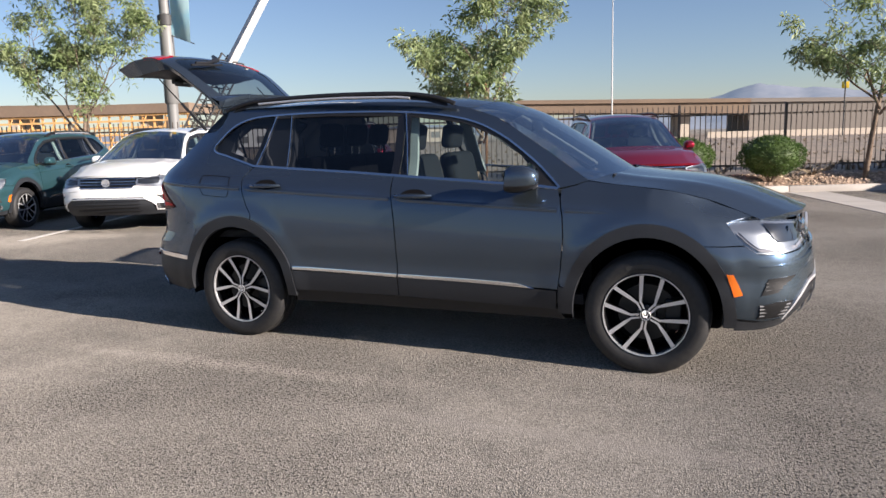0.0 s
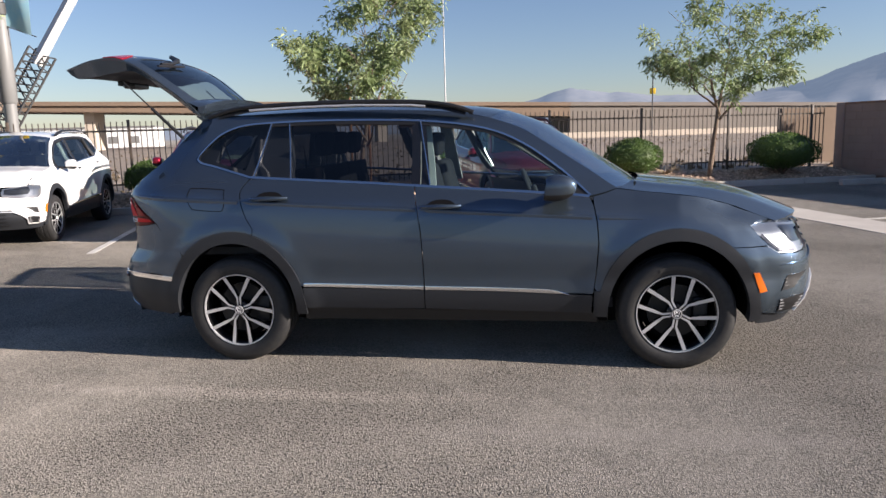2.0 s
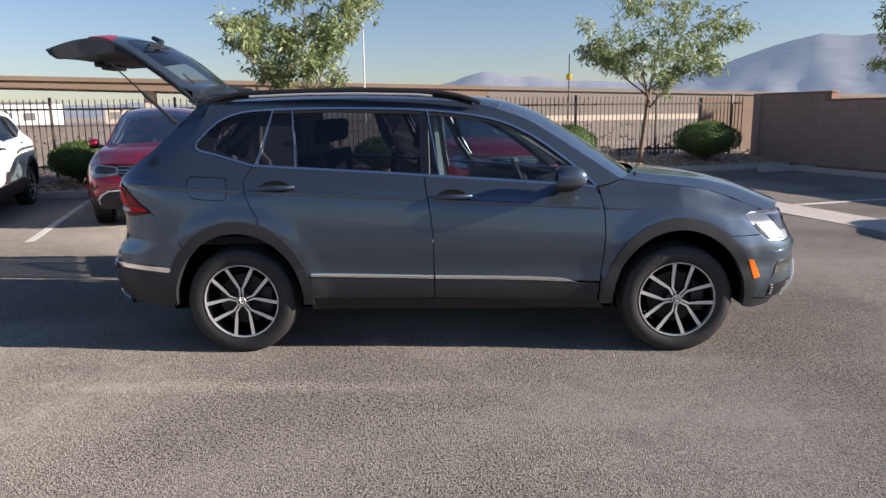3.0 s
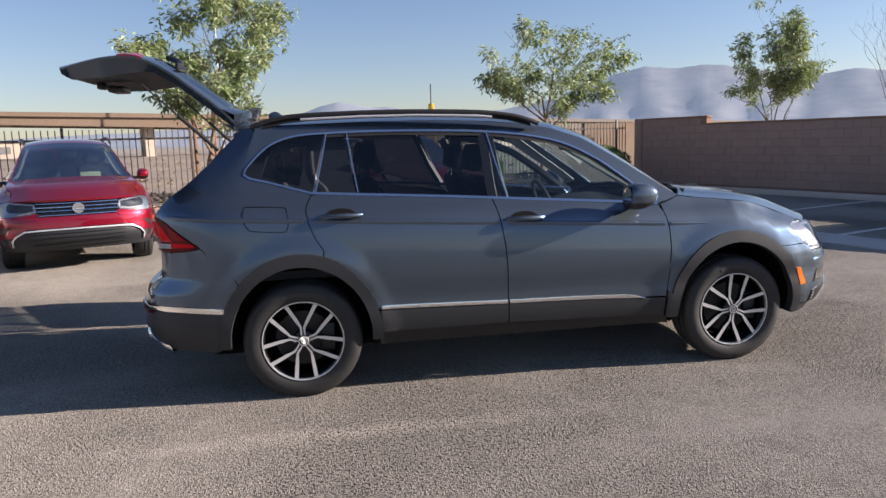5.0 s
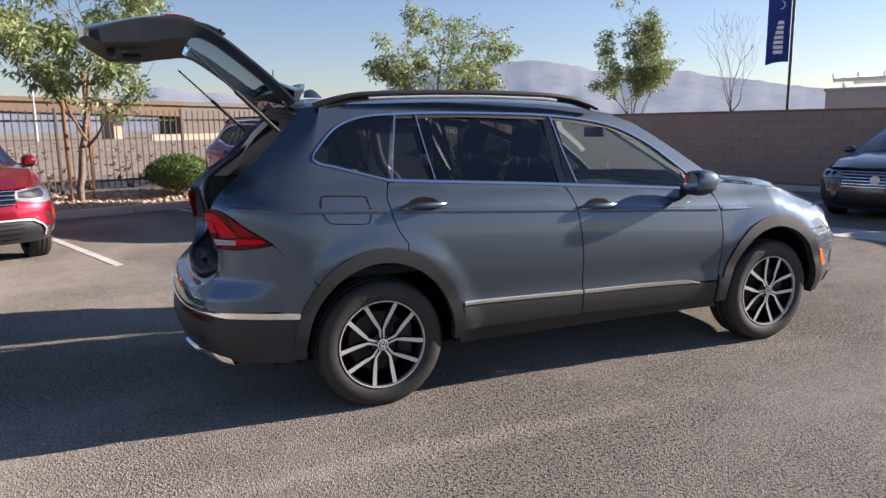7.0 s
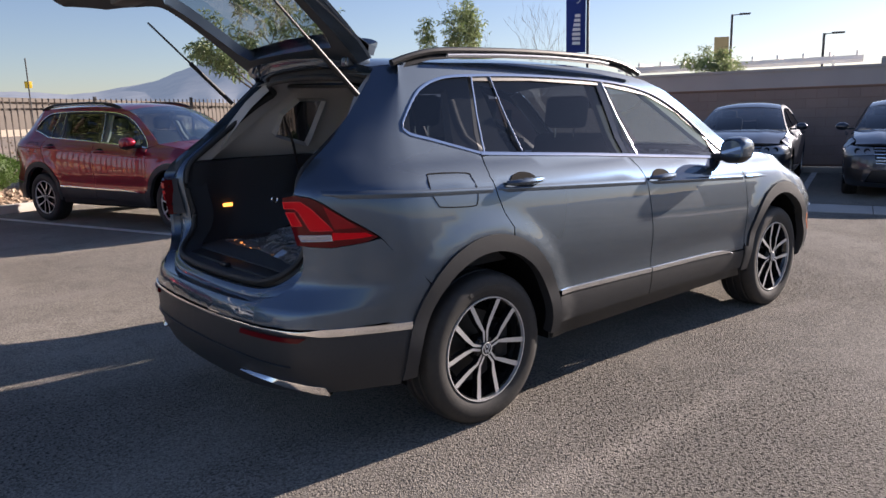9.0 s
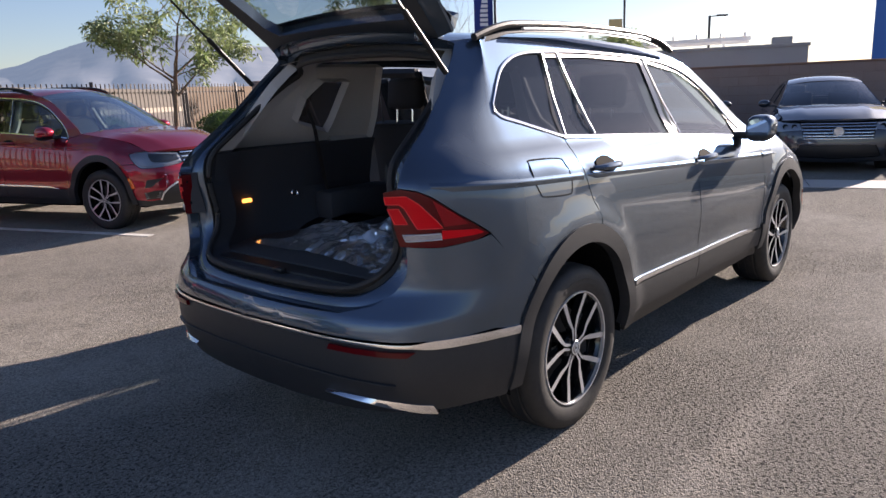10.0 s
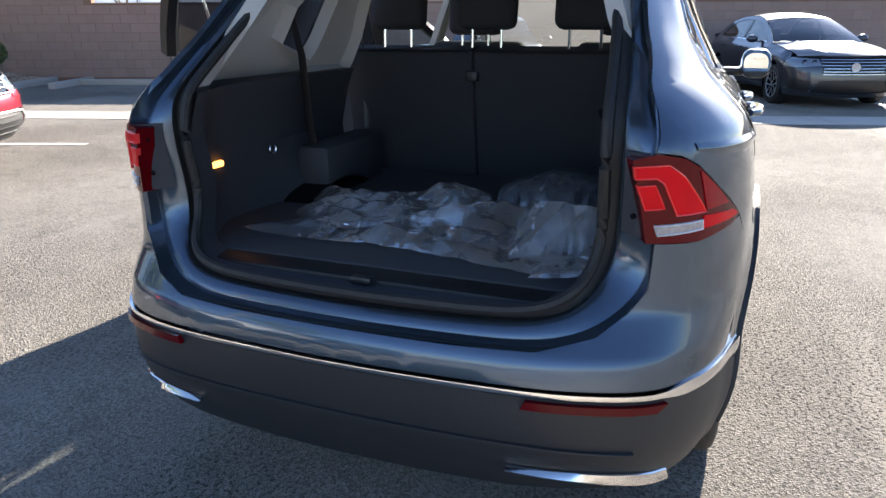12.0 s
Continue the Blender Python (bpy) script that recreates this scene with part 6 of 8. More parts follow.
    both([(sk.sx(3.085, 0.26), 0.20)] + sk.side([(3.10, 0.55), (3.07, 0.64)]) + [(sk.front(0.80, 0.62), 0.62), (sk.front(0.48, 0.645), 0.645), (sk.front(0.46, 0.53), 0.53), (c, 0.51), (c, 0.44), (sk.front(0.5, 0.43), 0.43), (sk.front(0.58, 0.25), 0.25), (c, 0.22), (c, 0.17)], body, "front_bumper")
    both([(sk.front(0.495, 0.748), 0.748), (c, 0.765), (c, 0.515), (sk.front(0.46, 0.535), 0.535), (sk.front(0.485, 0.645), 0.645)], M["gloss_black"], "grille", -0.015)
    both([(sk.front(0.5, 0.425), 0.425), (c, 0.435), (c, 0.225), (sk.front(0.57, 0.255), 0.255)], M["black"], "lower_intake", -0.02)
    for z in (0.74, 0.70, 0.655, 0.61, 0.565, 0.525):
        r = ribbon([(sk.front(y, z), z) for y in np.linspace(0.49 if z > 0.63 else 0.455, 0, 8)], at, 0.012, 0.008)
        part("grille_bar", join([r, flipped(r)]), M["chrome"], car)
    ring = join([lathe([(0.05, 0), (0.053, 0.012), (0.062, 0.012), (0.065, 0)], 28, 'z'), lathe([(0, 0.004), (0.05, 0.004)], 28, 'z')] + [tube([(a[0], a[1], 0.009), (b[0], b[1], 0.009)], 0.005, 6) for a, b in (((-0.036, 0.034), (-0.012, -0.04)), ((-0.012, -0.04), (0.0, -0.006)), ((0.0, -0.006), (0.012, -0.04)), ((0.012, -0.04), (0.036, 0.034)), ((-0.014, 0.045), (0.0, 0.008)), ((0.014, 0.045), (0.0, 0.008)))])
    part("badge", moved(ring, Matrix.Translation(at(c, 0.63) + Vector((0.008, 0, 0))) @ Matrix.Rotation(radians(90), 4, 'Z') @ Matrix.Rotation(radians(90), 4, 'X')), M["badge"], car)
    r0 = sk.s0
    both([(r0, 0.98), (sk.rear(0.66, 0.98), 0.98)] + sk.side([(-0.80, 0.99), (-0.78, 0.6), (-0.60, 0.24)]) + [(r0, 0.22)], body, "rear_bumper")
    part("floor_pan", bevel_box(-0.5, 3.1, -0.62, 0.62, 0.17, 0.26, 0.03), M["dark"], car)
    part("cabin_lining", bevel_box(-0.5, 2.2, -0.72, 0.72, 0.3, 0.93, 0.05), M["trim_dark"], car)
    part("dashboard", bevel_box(1.75, 2.3, -0.70, 0.70, 0.85, 0.955, 0.04), M["trim_dark"], car)
    for y in (-0.36, 0.36):
        part("front_seat_back", moved(bevel_box(0, 0.13, -0.24, 0.24, 0, 0.62, 0.05, 3), Matrix.Translation((1.05, y, 0.55)) @ Matrix.Rotation(radians(-14), 4, 'Y')), M["seat"], car)
        heads(car, 0.90, y, 1.08, 0.045, 0.13, 0.08)
    part("bench_back", moved(bevel_box(0, 0.13, -0.6, 0.6, 0, 0.55, 0.05, 3), Matrix.Translation((0.15, 0, 0.5)) @ Matrix.Rotation(radians(-20), 4, 'Y')), M["seat"], car)
    return car


first = sedan(M["navy_paint"], "dark gray-blue sedan parked nose out against the wall", "parked sedans")
first.matrix_world = place(9.0 + 3.62, -0.42, 180)
copy_thing(first, place(8.75 + 3.62, -2.92, 180))
copy_thing(first, place(8.8 + 3.62, -5.85, 180))

# ---- surfaces of the lot ----
M.update(
    line=material("line_paint", (0.72, 0.70, 0.66), 0.8, stain=(0.25, 0.6, (0.42, 0.39, 0.35)), grain=(0.02, 0.4, (0.35, 0.33, 0.30))),
    concrete=material("concrete", (0.52, 0.48, 0.43), 0.9, stain=(0.7, 0.5, (0.40, 0.36, 0.32)), grain=(0.012, 0.35, (0.36, 0.33, 0.30)), bump=(0.01, 0.002)),
    gravel=material("gravel", (0.42, 0.31, 0.22), 0.95, stain=(0.5, 0.6, (0.30, 0.21, 0.15)), grain=(0.03, 0.7, (0.22, 0.16, 0.12)), bump=(0.03, 0.02)),
    rock=material("rock", (0.45, 0.33, 0.24), 0.9, island=0.45),
    desert=material("desert", (0.33, 0.26, 0.195), 0.95, stain=(9.0, 0.8, (0.22, 0.18, 0.145)), grain=(0.9, 0.6, (0.17, 0.145, 0.12)), bump=(0.5, 0.1)),
    scrub=material("scrub", (0.24, 0.19, 0.13), 0.95, island=0.5),
    block=material("wall_block", (0.375, 0.258, 0.216), 0.95, stain=(0.6, 0.4, (0.310, 0.208, 0.175)), grain=(0.012, 0.5, (0.265, 0.190, 0.160)), bump=(0.01, 0.003), objrand=0.05),
    block_rest=material("wall_block_rest", (0.375, 0.258, 0.216), 0.95, stain=(0.6, 0.4, (0.310, 0.208, 0.175)), grain=(0.012, 0.5, (0.265, 0.190, 0.160)), bump=(0.01, 0.003), island=0.05),
    mortar=material("mortar", (0.27, 0.155, 0.11), 0.95, grain=(0.01, 0.4, (0.20, 0.12, 0.09))),
    iron=material("iron", (0.070, 0.056, 0.045), 0.6, stain=(0.3, 0.5, (0.095, 0.066, 0.046))),
    bark=material("bark", (0.16, 0.115, 0.08), 0.95, stain=(0.06, 0.7, (0.26, 0.20, 0.15)), grain=(0.01, 0.5, (0.09, 0.06, 0.045)), bump=(0.015, 0.006)),
    stake=material("stake_wood", (0.22, 0.11, 0.055), 0.9, stain=(0.1, 0.5, (0.13, 0.07, 0.04)), bump=(0.01, 0.003)),
    steel=material("painted_steel", (0.20, 0.20, 0.195), 0.5, stain=(0.4, 0.3, (0.15, 0.15, 0.145))),
    dark_steel=material("dark_steel", (0.05, 0.05, 0.05), 0.6),
    wall_concrete=material("wall_concrete", (0.20, 0.175, 0.152), 0.95, stain=(9.0, 0.5, (0.19, 0.165, 0.145)), grain=(0.5, 0.3, (0.17, 0.15, 0.13))),
    tan_concrete=material("tan_concrete", (0.215, 0.155, 0.110), 0.95, stain=(6.0, 0.5, (0.165, 0.12, 0.088)), grain=(0.4, 0.3, (0.15, 0.11, 0.08))),
    pale_concrete=material("pale_concrete", (0.50, 0.43, 0.35), 0.95, stain=(3.0, 0.4, (0.42, 0.36, 0.30))),
    stucco=material("stucco", (0.40, 0.38, 0.36), 0.95, stain=(1.2, 0.35, (0.33, 0.31, 0.30)), bump=(0.02, 0.004)),
    timber=material("timber", (0.62, 0.36, 0.14), 0.9, stain=(0.8, 0.5, (0.45, 0.26, 0.11)), island=0.3),
    white=material("white_metal", (0.80, 0.80, 0.78), 0.5, stain=(1.0, 0.3, (0.66, 0.66, 0.64))),
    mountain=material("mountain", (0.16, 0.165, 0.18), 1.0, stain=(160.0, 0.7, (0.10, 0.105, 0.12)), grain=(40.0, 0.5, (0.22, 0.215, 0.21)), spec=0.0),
    boom=material("boom_paint", (0.52, 0.52, 0.51), 0.5, stain=(2.0, 0.3, (0.42, 0.42, 0.41))),
    blue_cloth=material("blue_cloth", (0.012, 0.035, 0.20), 0.8, stain=(0.3, 0.3, (0.02, 0.05, 0.26))),
    light_cloth=material("light_cloth", (0.75, 0.77, 0.80), 0.8),
    sky_cloth=material("sky_cloth", (0.30, 0.55, 0.66), 0.8, stain=(0.4, 0.5, (0.55, 0.68, 0.62))),
    yellow=material("yellow", (0.78, 0.52, 0.03), 0.7),
    tan_cloth=material("tan_cloth", (0.55, 0.42, 0.20), 0.8),
    sign_blue=material("sign_blue", (0.02, 0.12, 0.42), 0.5),
)

# distance haze put into the mountains' material as a faint blue-gray glow
haze_glow = M["mountain"].node_tree.nodes["Principled BSDF"]
haze_glow.inputs["Emission Color"].default_value = (0.066, 0.087, 0.114, 1)
haze_glow.inputs["Emission Strength"].default_value = 1.0


def leaf_material(name, base, other):
    m = material(name, base, 0.55, stain=(0.5, 0.8, other), island=0.35)
    p = m.node_tree.nodes["Principled BSDF"]
    p.inputs["Subsurface Weight"].default_value = 0.0
    out = m.node_tree.nodes["Material Output"]
    tr = m.node_tree.nodes.new("ShaderNodeBsdfTranslucent")
    mx = m.node_tree.nodes.new("ShaderNodeMixShader")
    mx.inputs[0].default_value = 0.35
    m.node_tree.links.new(p.inputs["Base Color"].links[0].from_socket, tr.inputs[0])
    m.node_tree.links.new(p.outputs[0], mx.inputs[1])
    m.node_tree.links.new(tr.outputs[0], mx.inputs[2])
    m.node_tree.links.new(mx.outputs[0], out.inputs[0])
    return m


M["leaf"] = leaf_material("leaf", (0.175, 0.24, 0.088), (0.29, 0.335, 0.165))
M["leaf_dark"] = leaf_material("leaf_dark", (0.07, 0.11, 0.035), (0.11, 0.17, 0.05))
M["leaf_bush"] = leaf_material("leaf_bush", (0.055, 0.105, 0.020), (0.095, 0.165, 0.032))

# stall lines, thin coats of paint
lines = [slab(0.06 + 2.75 * k - 0.05, 0.06 + 2.75 * k + 0.05, 4.45, 9.55, 0.0, 0.005) for k in range(-3, 3)]
lines += [slab(8.15, 14.0, v - 0.05, v + 0.05, 0.0, 0.005) for v in (3.6, 1.15, -1.5, -4.1, -6.7, -9.3)]
for g in lines:
    tagged(part("parking_line", g, M["line"], smooth=False), "worn white painted stall line", "parking line", "stall lines", "structure")
# valley gutter of pale concrete, in lengths with open joints
gut = []
for k in range(-4, 4):
    v0, v1 = 2.45 * k + 0.006, 2.45 * (k + 1) - 0.006
    a0, a1 = 7.42 + 0.055 * v0, 7.42 + 0.055 * v1
    q = [ground_at(a0, v0), ground_at(a0 + 0.40, v0), ground_at(a0 + 0.80, v0), ground_at(a1, v1), ground_at(a1 + 0.40, v1), ground_at(a1 + 0.80, v1)]
    zs = (0.008, 0.005, 0.008) * 2
    gut.append(([p + Vector((0, 0, z)) for p, z in zip(q, zs)] + [p + Vector((0, 0, -0.03)) for p in q], [(0, 1, 4, 3), (1, 2, 5, 4), (0, 3, 9, 6), (2, 8, 11, 5), (0, 6, 8, 2), (3, 5, 11, 9)]))
gutter = tagged(thing("gutter", "pale worn concrete gutter strip across the lot", "gutter"), kind="structure")
for g in gut:
    part("gutter_slab", g, M["concrete"], gutter, smooth=False)
# kerb in front of the planting bed
kerb = tagged(thing("kerb", "pale concrete kerb edging the planting bed", "kerb"), kind="structure")
u = -16.0
while u < 14.0:
    part("kerb_stone", slab(u + 0.004, min(u + 2.0, 14.05) - 0.004, 9.55, 9.72, -0.05, 0.135, 0.02), M["concrete"], kerb)
    u += 2.0
wk = slab(12.35, 14.02, 8.70, 8.85, -0.05, 0.13, 0.02)
part("kerb_stone", wk, M["concrete"], kerb)
kr = slab(13.35, 13.50, -12.0, 8.70, -0.05, 0.12, 0.02)
part("kerb_stone", kr, M["concrete"], kerb)


def bed_z(u, v):
    return 0.10 + 0.17 * smooth01((v - 9.7) / 1.5) + 0.03 * noise.noise((u * 0.7, v * 0.7, 0)) + 0.015 * noise.noise((u * 3, v * 3, 1))


us, vsn = np.linspace(-16, 14.1, 150), np.linspace(9.70, 12.0, 16)
rows = [[ground_at(a, b, bed_z(a, b)) for b in vsn] for a in us]
bed = part("planting_bed", loft([r[::-1] for r in rows]), M["gravel"])
tagged(bed, "tan gravel planting bed along the fence", "planting bed", kind="structure")
rng = random.Random(5)


def pebble(c, r):
    vs = [(1, 0, 0), (-0.9, 0.1, 0), (0.1, 0.9, 0.1), (0, -1, 0), (0.1, 0, 0.75), (0, 0, -0.6)]
    a = rng.random() * 6.28
    out = []
    for p in vs:
        k = r * rng.uniform(0.7, 1.25)
        out.append((c[0] + k * (p[0] * math.cos(a) - p[1] * math.sin(a)), c[1] + k * (p[0] * math.sin(a) + p[1] * math.cos(a)), c[2] + 0.8 * k * p[2]))
    return out, [(0, 2, 4), (2, 1, 4), (1, 3, 4), (3, 0, 4), (2, 0, 5), (1, 2, 5), (3, 1, 5), (0, 3, 5)]


stones = []
for _ in range(9000):
    a, b = rng.uniform(-9, 14.0), rng.uniform(9.74, 11.3)
    c = ground_at(a, b, bed_z(a, b) + 0.006)
    stones.append(pebble(c, rng.choice((0.018, 0.025, 0.032, 0.045, 0.06))))
tagged(part("gravel_stones", join(stones), M["rock"], smooth=False), "loose tan and brown gravel stones", "gravel", kind="stuff")

# open desert behind the fence, a sheet with low swells
def desert_z(u, v):
    return 0.24 + 0.10 * smooth01((v - 14) / 10) * (noise.noise((u * 0.06, v * 0.06, 3)) + 0.6 * noise.noise((u * 0.2, v * 0.2, 4))) - 0.0008 * max(0, v - 30)


us = list(np.linspace(-90, 14.5, 90))
vv = [11.95] + list(np.geomspace(12.4, 190, 60))
tagged(part("desert_ground", loft([[ground_at(a * (1 + max(0, b - 12) * 0.02) if a < 0 else a + (a / 14.5) * (b - 12) * 1.2, b, desert_z(a, b)) for b in vv][::-1] for a in us]), M["desert"]), "bare tan desert ground with dry scrub", "ground", kind="structure")
tuft = []
for _ in range(2600):
    b = 12.5 + 75 * rng.random() ** 1.7
    a = rng.uniform(-14 - b * 0.6, 12 + b * 0.6)
    c = ground_at(a, b, desert_z(a, b))
    s = rng.uniform(0.05, 0.22)
    for _k in range(5):
        d = Vector((rng.uniform(-1, 1), rng.uniform(-1, 1), 0)) * s
        e = Vector((-d.y, d.x, 0)) * 0.4
        tuft.append(([c - e, c + e, c + d * 0.8 + Vector((0, 0, s * rng.uniform(0.4, 1.0)))], [(0, 1, 2)]))
tagged(part("dry_scrub", join(tuft), M["scrub"], smooth=False), "low dry brown desert scrub", "scrub", kind="stuff")


# ---- iron fence ----
FENCE_V, FENCE_TOP = 11.30, 1.89
fence = tagged(thing("fence", "dark brown iron picket fence behind the parking row", "fence"), kind="structure")
vs, fs = box(-0.009, 0.009, -0.009, 0.009, 0, 1)
picket_mesh = mesh_of("picket", [tuple(U * p[0] + V * p[1] + Vector((0, 0, 0.36 + (FENCE_TOP - 0.36) * p[2]))) for p in vs], fs, False)
picket_mesh.materials.append(M["iron"])
u = -15.8
k = 0
while u < 13.85:
    if k % 20 == 0:
        part("fence_post", slab(u - 0.028, u + 0.028, FENCE_V - 0.028, FENCE_V + 0.028, 0.1, FENCE_TOP + 0.04, 0.006), M["iron"], fence)
    else:
        o = new("picket", picket_mesh)
        o.parent = fence
        o.location = ground_at(u, FENCE_V)
    u += 0.122
    k += 1
for z in (0.50, FENCE_TOP - 0.20):
    part("fence_rail", slab(-15.8, 13.85, FENCE_V + 0.01, FENCE_V + 0.045, z - 0.02, z + 0.02), M["iron"], fence)

# a low hoarding with pink loops, far behind the fence
M["pink"] = material("pink_paint", (0.62, 0.16, 0.26), 0.8, stain=(0.3, 0.3, (0.50, 0.10, 0.20)))
M["hoarding"] = material("hoarding", (0.36, 0.31, 0.29), 0.9, stain=(0.8, 0.4, (0.30, 0.25, 0.23)))
hoard = thing("hoarding", "low pale hoarding painted with pink loops beyond the fence", "hoarding")
face_u, face_v = 27.4, 23.9
board = part("board", slab(face_u - 0.6, face_u + 3.4, face_v, face_v + 0.06, 0.2, 1.5), M["hoarding"], hoard, smooth=False)
for k in range(2):
    part("post", slab(face_u - 0.4 + 3.4 * k, face_u - 0.28 + 3.4 * k, face_v + 0.06, face_v + 0.18, 0.0, 1.55), M["stake"], hoard, smooth=False)
for k in range(5):
    c = ground_at(face_u + 0.62 * k, face_v - 0.04, 0.98)
    if k % 2 == 0:
        loop = [c + U * 0.23 * math.cos(a) + Vector((0, 0, 0.25 * math.sin(a))) for a in np.linspace(0, 2 * math.pi, 18, endpoint=False)]
        g = tube(loop, 0.042, 6, True)
    else:
        g = join([tube([c + U * 0.2 * sx - Vector((0, 0, 0.25)), c - U * 0.2 * sx + Vector((0, 0, 0.25))], 0.040, 6) for sx in (-1, 1)])
    part("painted_loop", g, M["pink"], board)


# ---- block wall ----
wall = tagged(thing("wall_east", "reddish brown concrete block wall in shade", "wall"), kind="structure")
WALL_U = 14.22
part("wall_core", slab(WALL_U + 0.006, WALL_U + 0.18, -16.0, 11.2, -0.1, 1.70), M["mortar"], wall, smooth=False)
part("wall_core", slab(WALL_U + 0.006, WALL_U + 0.18, 8.62, 11.2, 1.70, 1.90), M["mortar"], wall, smooth=False)
g = bevel_box(0, 0.20, 0.002, 0.398, 0.002, 0.197, 0.003, 1)
block_mesh = mesh_of("wall_block", [tuple(U * p[0] + V * p[1] + Vector((0, 0, p[2]))) for p in g[0]], g[1], False)
block_mesh.materials.append(M["block"])
rest = []
for row in range(9):
    z = 1.90 - 0.2 * (row + 1)
    v = -16.0 + (0.2 if row % 2 else 0.0)
    while v < 10.85:
        if row > 0 or v > 8.6:
            p = ground_at(WALL_U + rng.uniform(-0.004, 0.004), v, z)
            if v > 4.4:
                o = new("wall_block", block_mesh)
                o.parent = wall
                o.location = p
            else:
                rest.append(([(p[0] + q.co.x, p[1] + q.co.y, p[2] + q.co.z) for q in block_mesh.vertices], [tuple(f.vertices) for f in block_mesh.polygons]))
        v += 0.4
tagged(part("wall_blocks", join(rest), M["block_rest"], wall, smooth=False), kind="stuff")
cap = [slab(WALL_U - 0.015, WALL_U + 0.215, 8.6, 11.25, 1.90, 1.95, 0.008), slab(WALL_U - 0.015, WALL_U + 0.215, -16.0, 8.6, 1.70, 1.75, 0.008)]
for g in cap:
    part("wall_cap", g, M["mortar"], wall)
part("wall_pier", slab(WALL_U - 0.03, WALL_U + 0.24, 10.98, 11.28, -0.1, 1.95, 0.008), M["block_rest"], wall)
# side wall going off behind the corner, and the lot's further walls to close it round
far = tagged(thing("wall_north", "tan block wall beyond the corner", "wall"), kind="structure")
part("wall_panel", slab(14.5, 60, 13.9, 14.1, 0, 1.9), M["tan_concrete"], far, smooth=False)


# ---- plants ----
def tree(name, label, base, height, spread, lean, seed, leaves, crown_low=0.42, leaf="leaf", leaf_size=0.105, trunk_r=0.055):
    """Trunk and limbs that fork, and a loose crown of small leaves along the twigs."""
    r = random.Random(seed)
    t = thing(name, label, "tree", "trees")
    t.location = base
    wood, tips = [], []

    def limb(p, d, length, rad, depth):
        n = 5
        pts, rads = [p], [rad]
        for i in range(n):
            d = (d + Vector((r.uniform(-1, 1), r.uniform(-1, 1), r.uniform(-0.4, 0.7))) * 0.17).normalized()
            p = p + d * length / n
            pts.append(p)
            rads.append(max(0.004, rad * (1 - 0.5 * (i + 1) / n)))
            if depth >= 2 and i >= 1:
                tips.append((p, d))
        wood.append(tube(pts, rads, 7 if depth < 2 else 4))
        if depth < 4:
            k = (3, 3, 3, 2)[depth] if depth else 5
            for j in range(k):
                a = 2 * math.pi * (j + r.random() * 0.8) / k
                side = Vector((math.cos(a), math.sin(a), 0))
                tilt = r.uniform(0.45, 0.95) if depth else r.uniform(0.35, 0.85)
                nd = (d * (1 - tilt * 0.5) + side * tilt + Vector((0, 0, 0.15))).normalized()
                s = pts[-1] if j < 2 else pts[r.randint(2, n)]
                limb(s, nd, length * r.uniform(0.55, 0.8), rads[-1] * 0.8, depth + 1)
        else:
            tips.append((p, d))
    trunk_h = height * crown_low
    pts = [Vector((0, 0, -0.1))]
    for i in range(1, 7):
        pts.append(Vector((lean[0] * (i / 6) ** 1.5 + r.uniform(-0.02, 0.02), lean[1] * (i / 6) ** 1.5 + r.uniform(-0.02, 0.02), trunk_h * i / 6)))
    wood.append(tube(pts, [trunk_r * (1.25 - 0.09 * i) for i in range(7)], 10))
    top = pts[-1]
    for j in range(5):
        a = 2 * math.pi * (j + 0.5 * r.random()) / 5
        limb(top - Vector((0, 0, 0.12 * j)), Vector((math.cos(a) * 0.75, math.sin(a) * 0.75, r.uniform(0.5, 1.1))).normalized(), height * 0.25 * r.uniform(0.8, 1.15), trunk_r * 0.55, 1)
    limb(top, Vector((0.1, 0, 1)), height * 0.26, trunk_r * 0.6, 1)
    # squeeze into the measured height and spread
    zs = max(p[0].z for p in tips)
    xs = max(max(abs(p[0].x - top.x), abs(p[0].y - top.y)) for p in tips)
    kz, kx = (height - trunk_h) / max(0.1, zs - trunk_h), spread / max(0.1, xs)

    def fit(p):
        p = Vector(p)
        if p.z <= trunk_h * 0.8:
            return p
        w = smooth01((p.z - trunk_h * 0.8) / (0.2 * trunk_h + 0.3))
        return Vector((top.x + (p.x - top.x) * (1 + (kx - 1) * w), top.y + (p.y - top.y) * (1 + (kx - 1) * w), trunk_h + (p.z - trunk_h) * kz if p.z > trunk_h else p.z))
    v, f = join(wood)
    part("trunk", ([fit(p) for p in v], f), M["bark"], t)
    lv, lf = [], []
    for _ in range(leaves // 6):
        p, d = tips[r.randrange(len(tips))]
        c = fit(p) + Vector((r.gauss(0, 0.10), r.gauss(0, 0.10), r.gauss(-0.05, 0.09)))
        if noise.noise(c * 1.5 + Vector((seed, 0, 0))) < -0.05:
            continue
        big = leaf_size * r.uniform(0.75, 1.35)
        for _k in range(7):
            s = big * r.uniform(0.65, 1.2)
            ax = Vector((r.uniform(-1, 1), r.uniform(-1, 1), r.uniform(-1.0, 0.45))).normalized()
            w = ax.cross(Vector((r.uniform(-1, 1), r.uniform(-1, 1), r.uniform(-1, 1)))).normalized()
            o = c + ax * 0.25 * s + Vector((r.gauss(0, 0.03), r.gauss(0, 0.03), r.gauss(0, 0.03)))
            droop = Vector((0, 0, -0.22 * s))
            k = len(lv)
            lv += [o, o + ax * s * 0.6 + w * s * 0.20, o + ax * s * 1.25 + droop, o + ax * s * 0.6 - w * s * 0.20]
            lf += [(k, k + 1, k + 2), (k, k + 2, k + 3)]
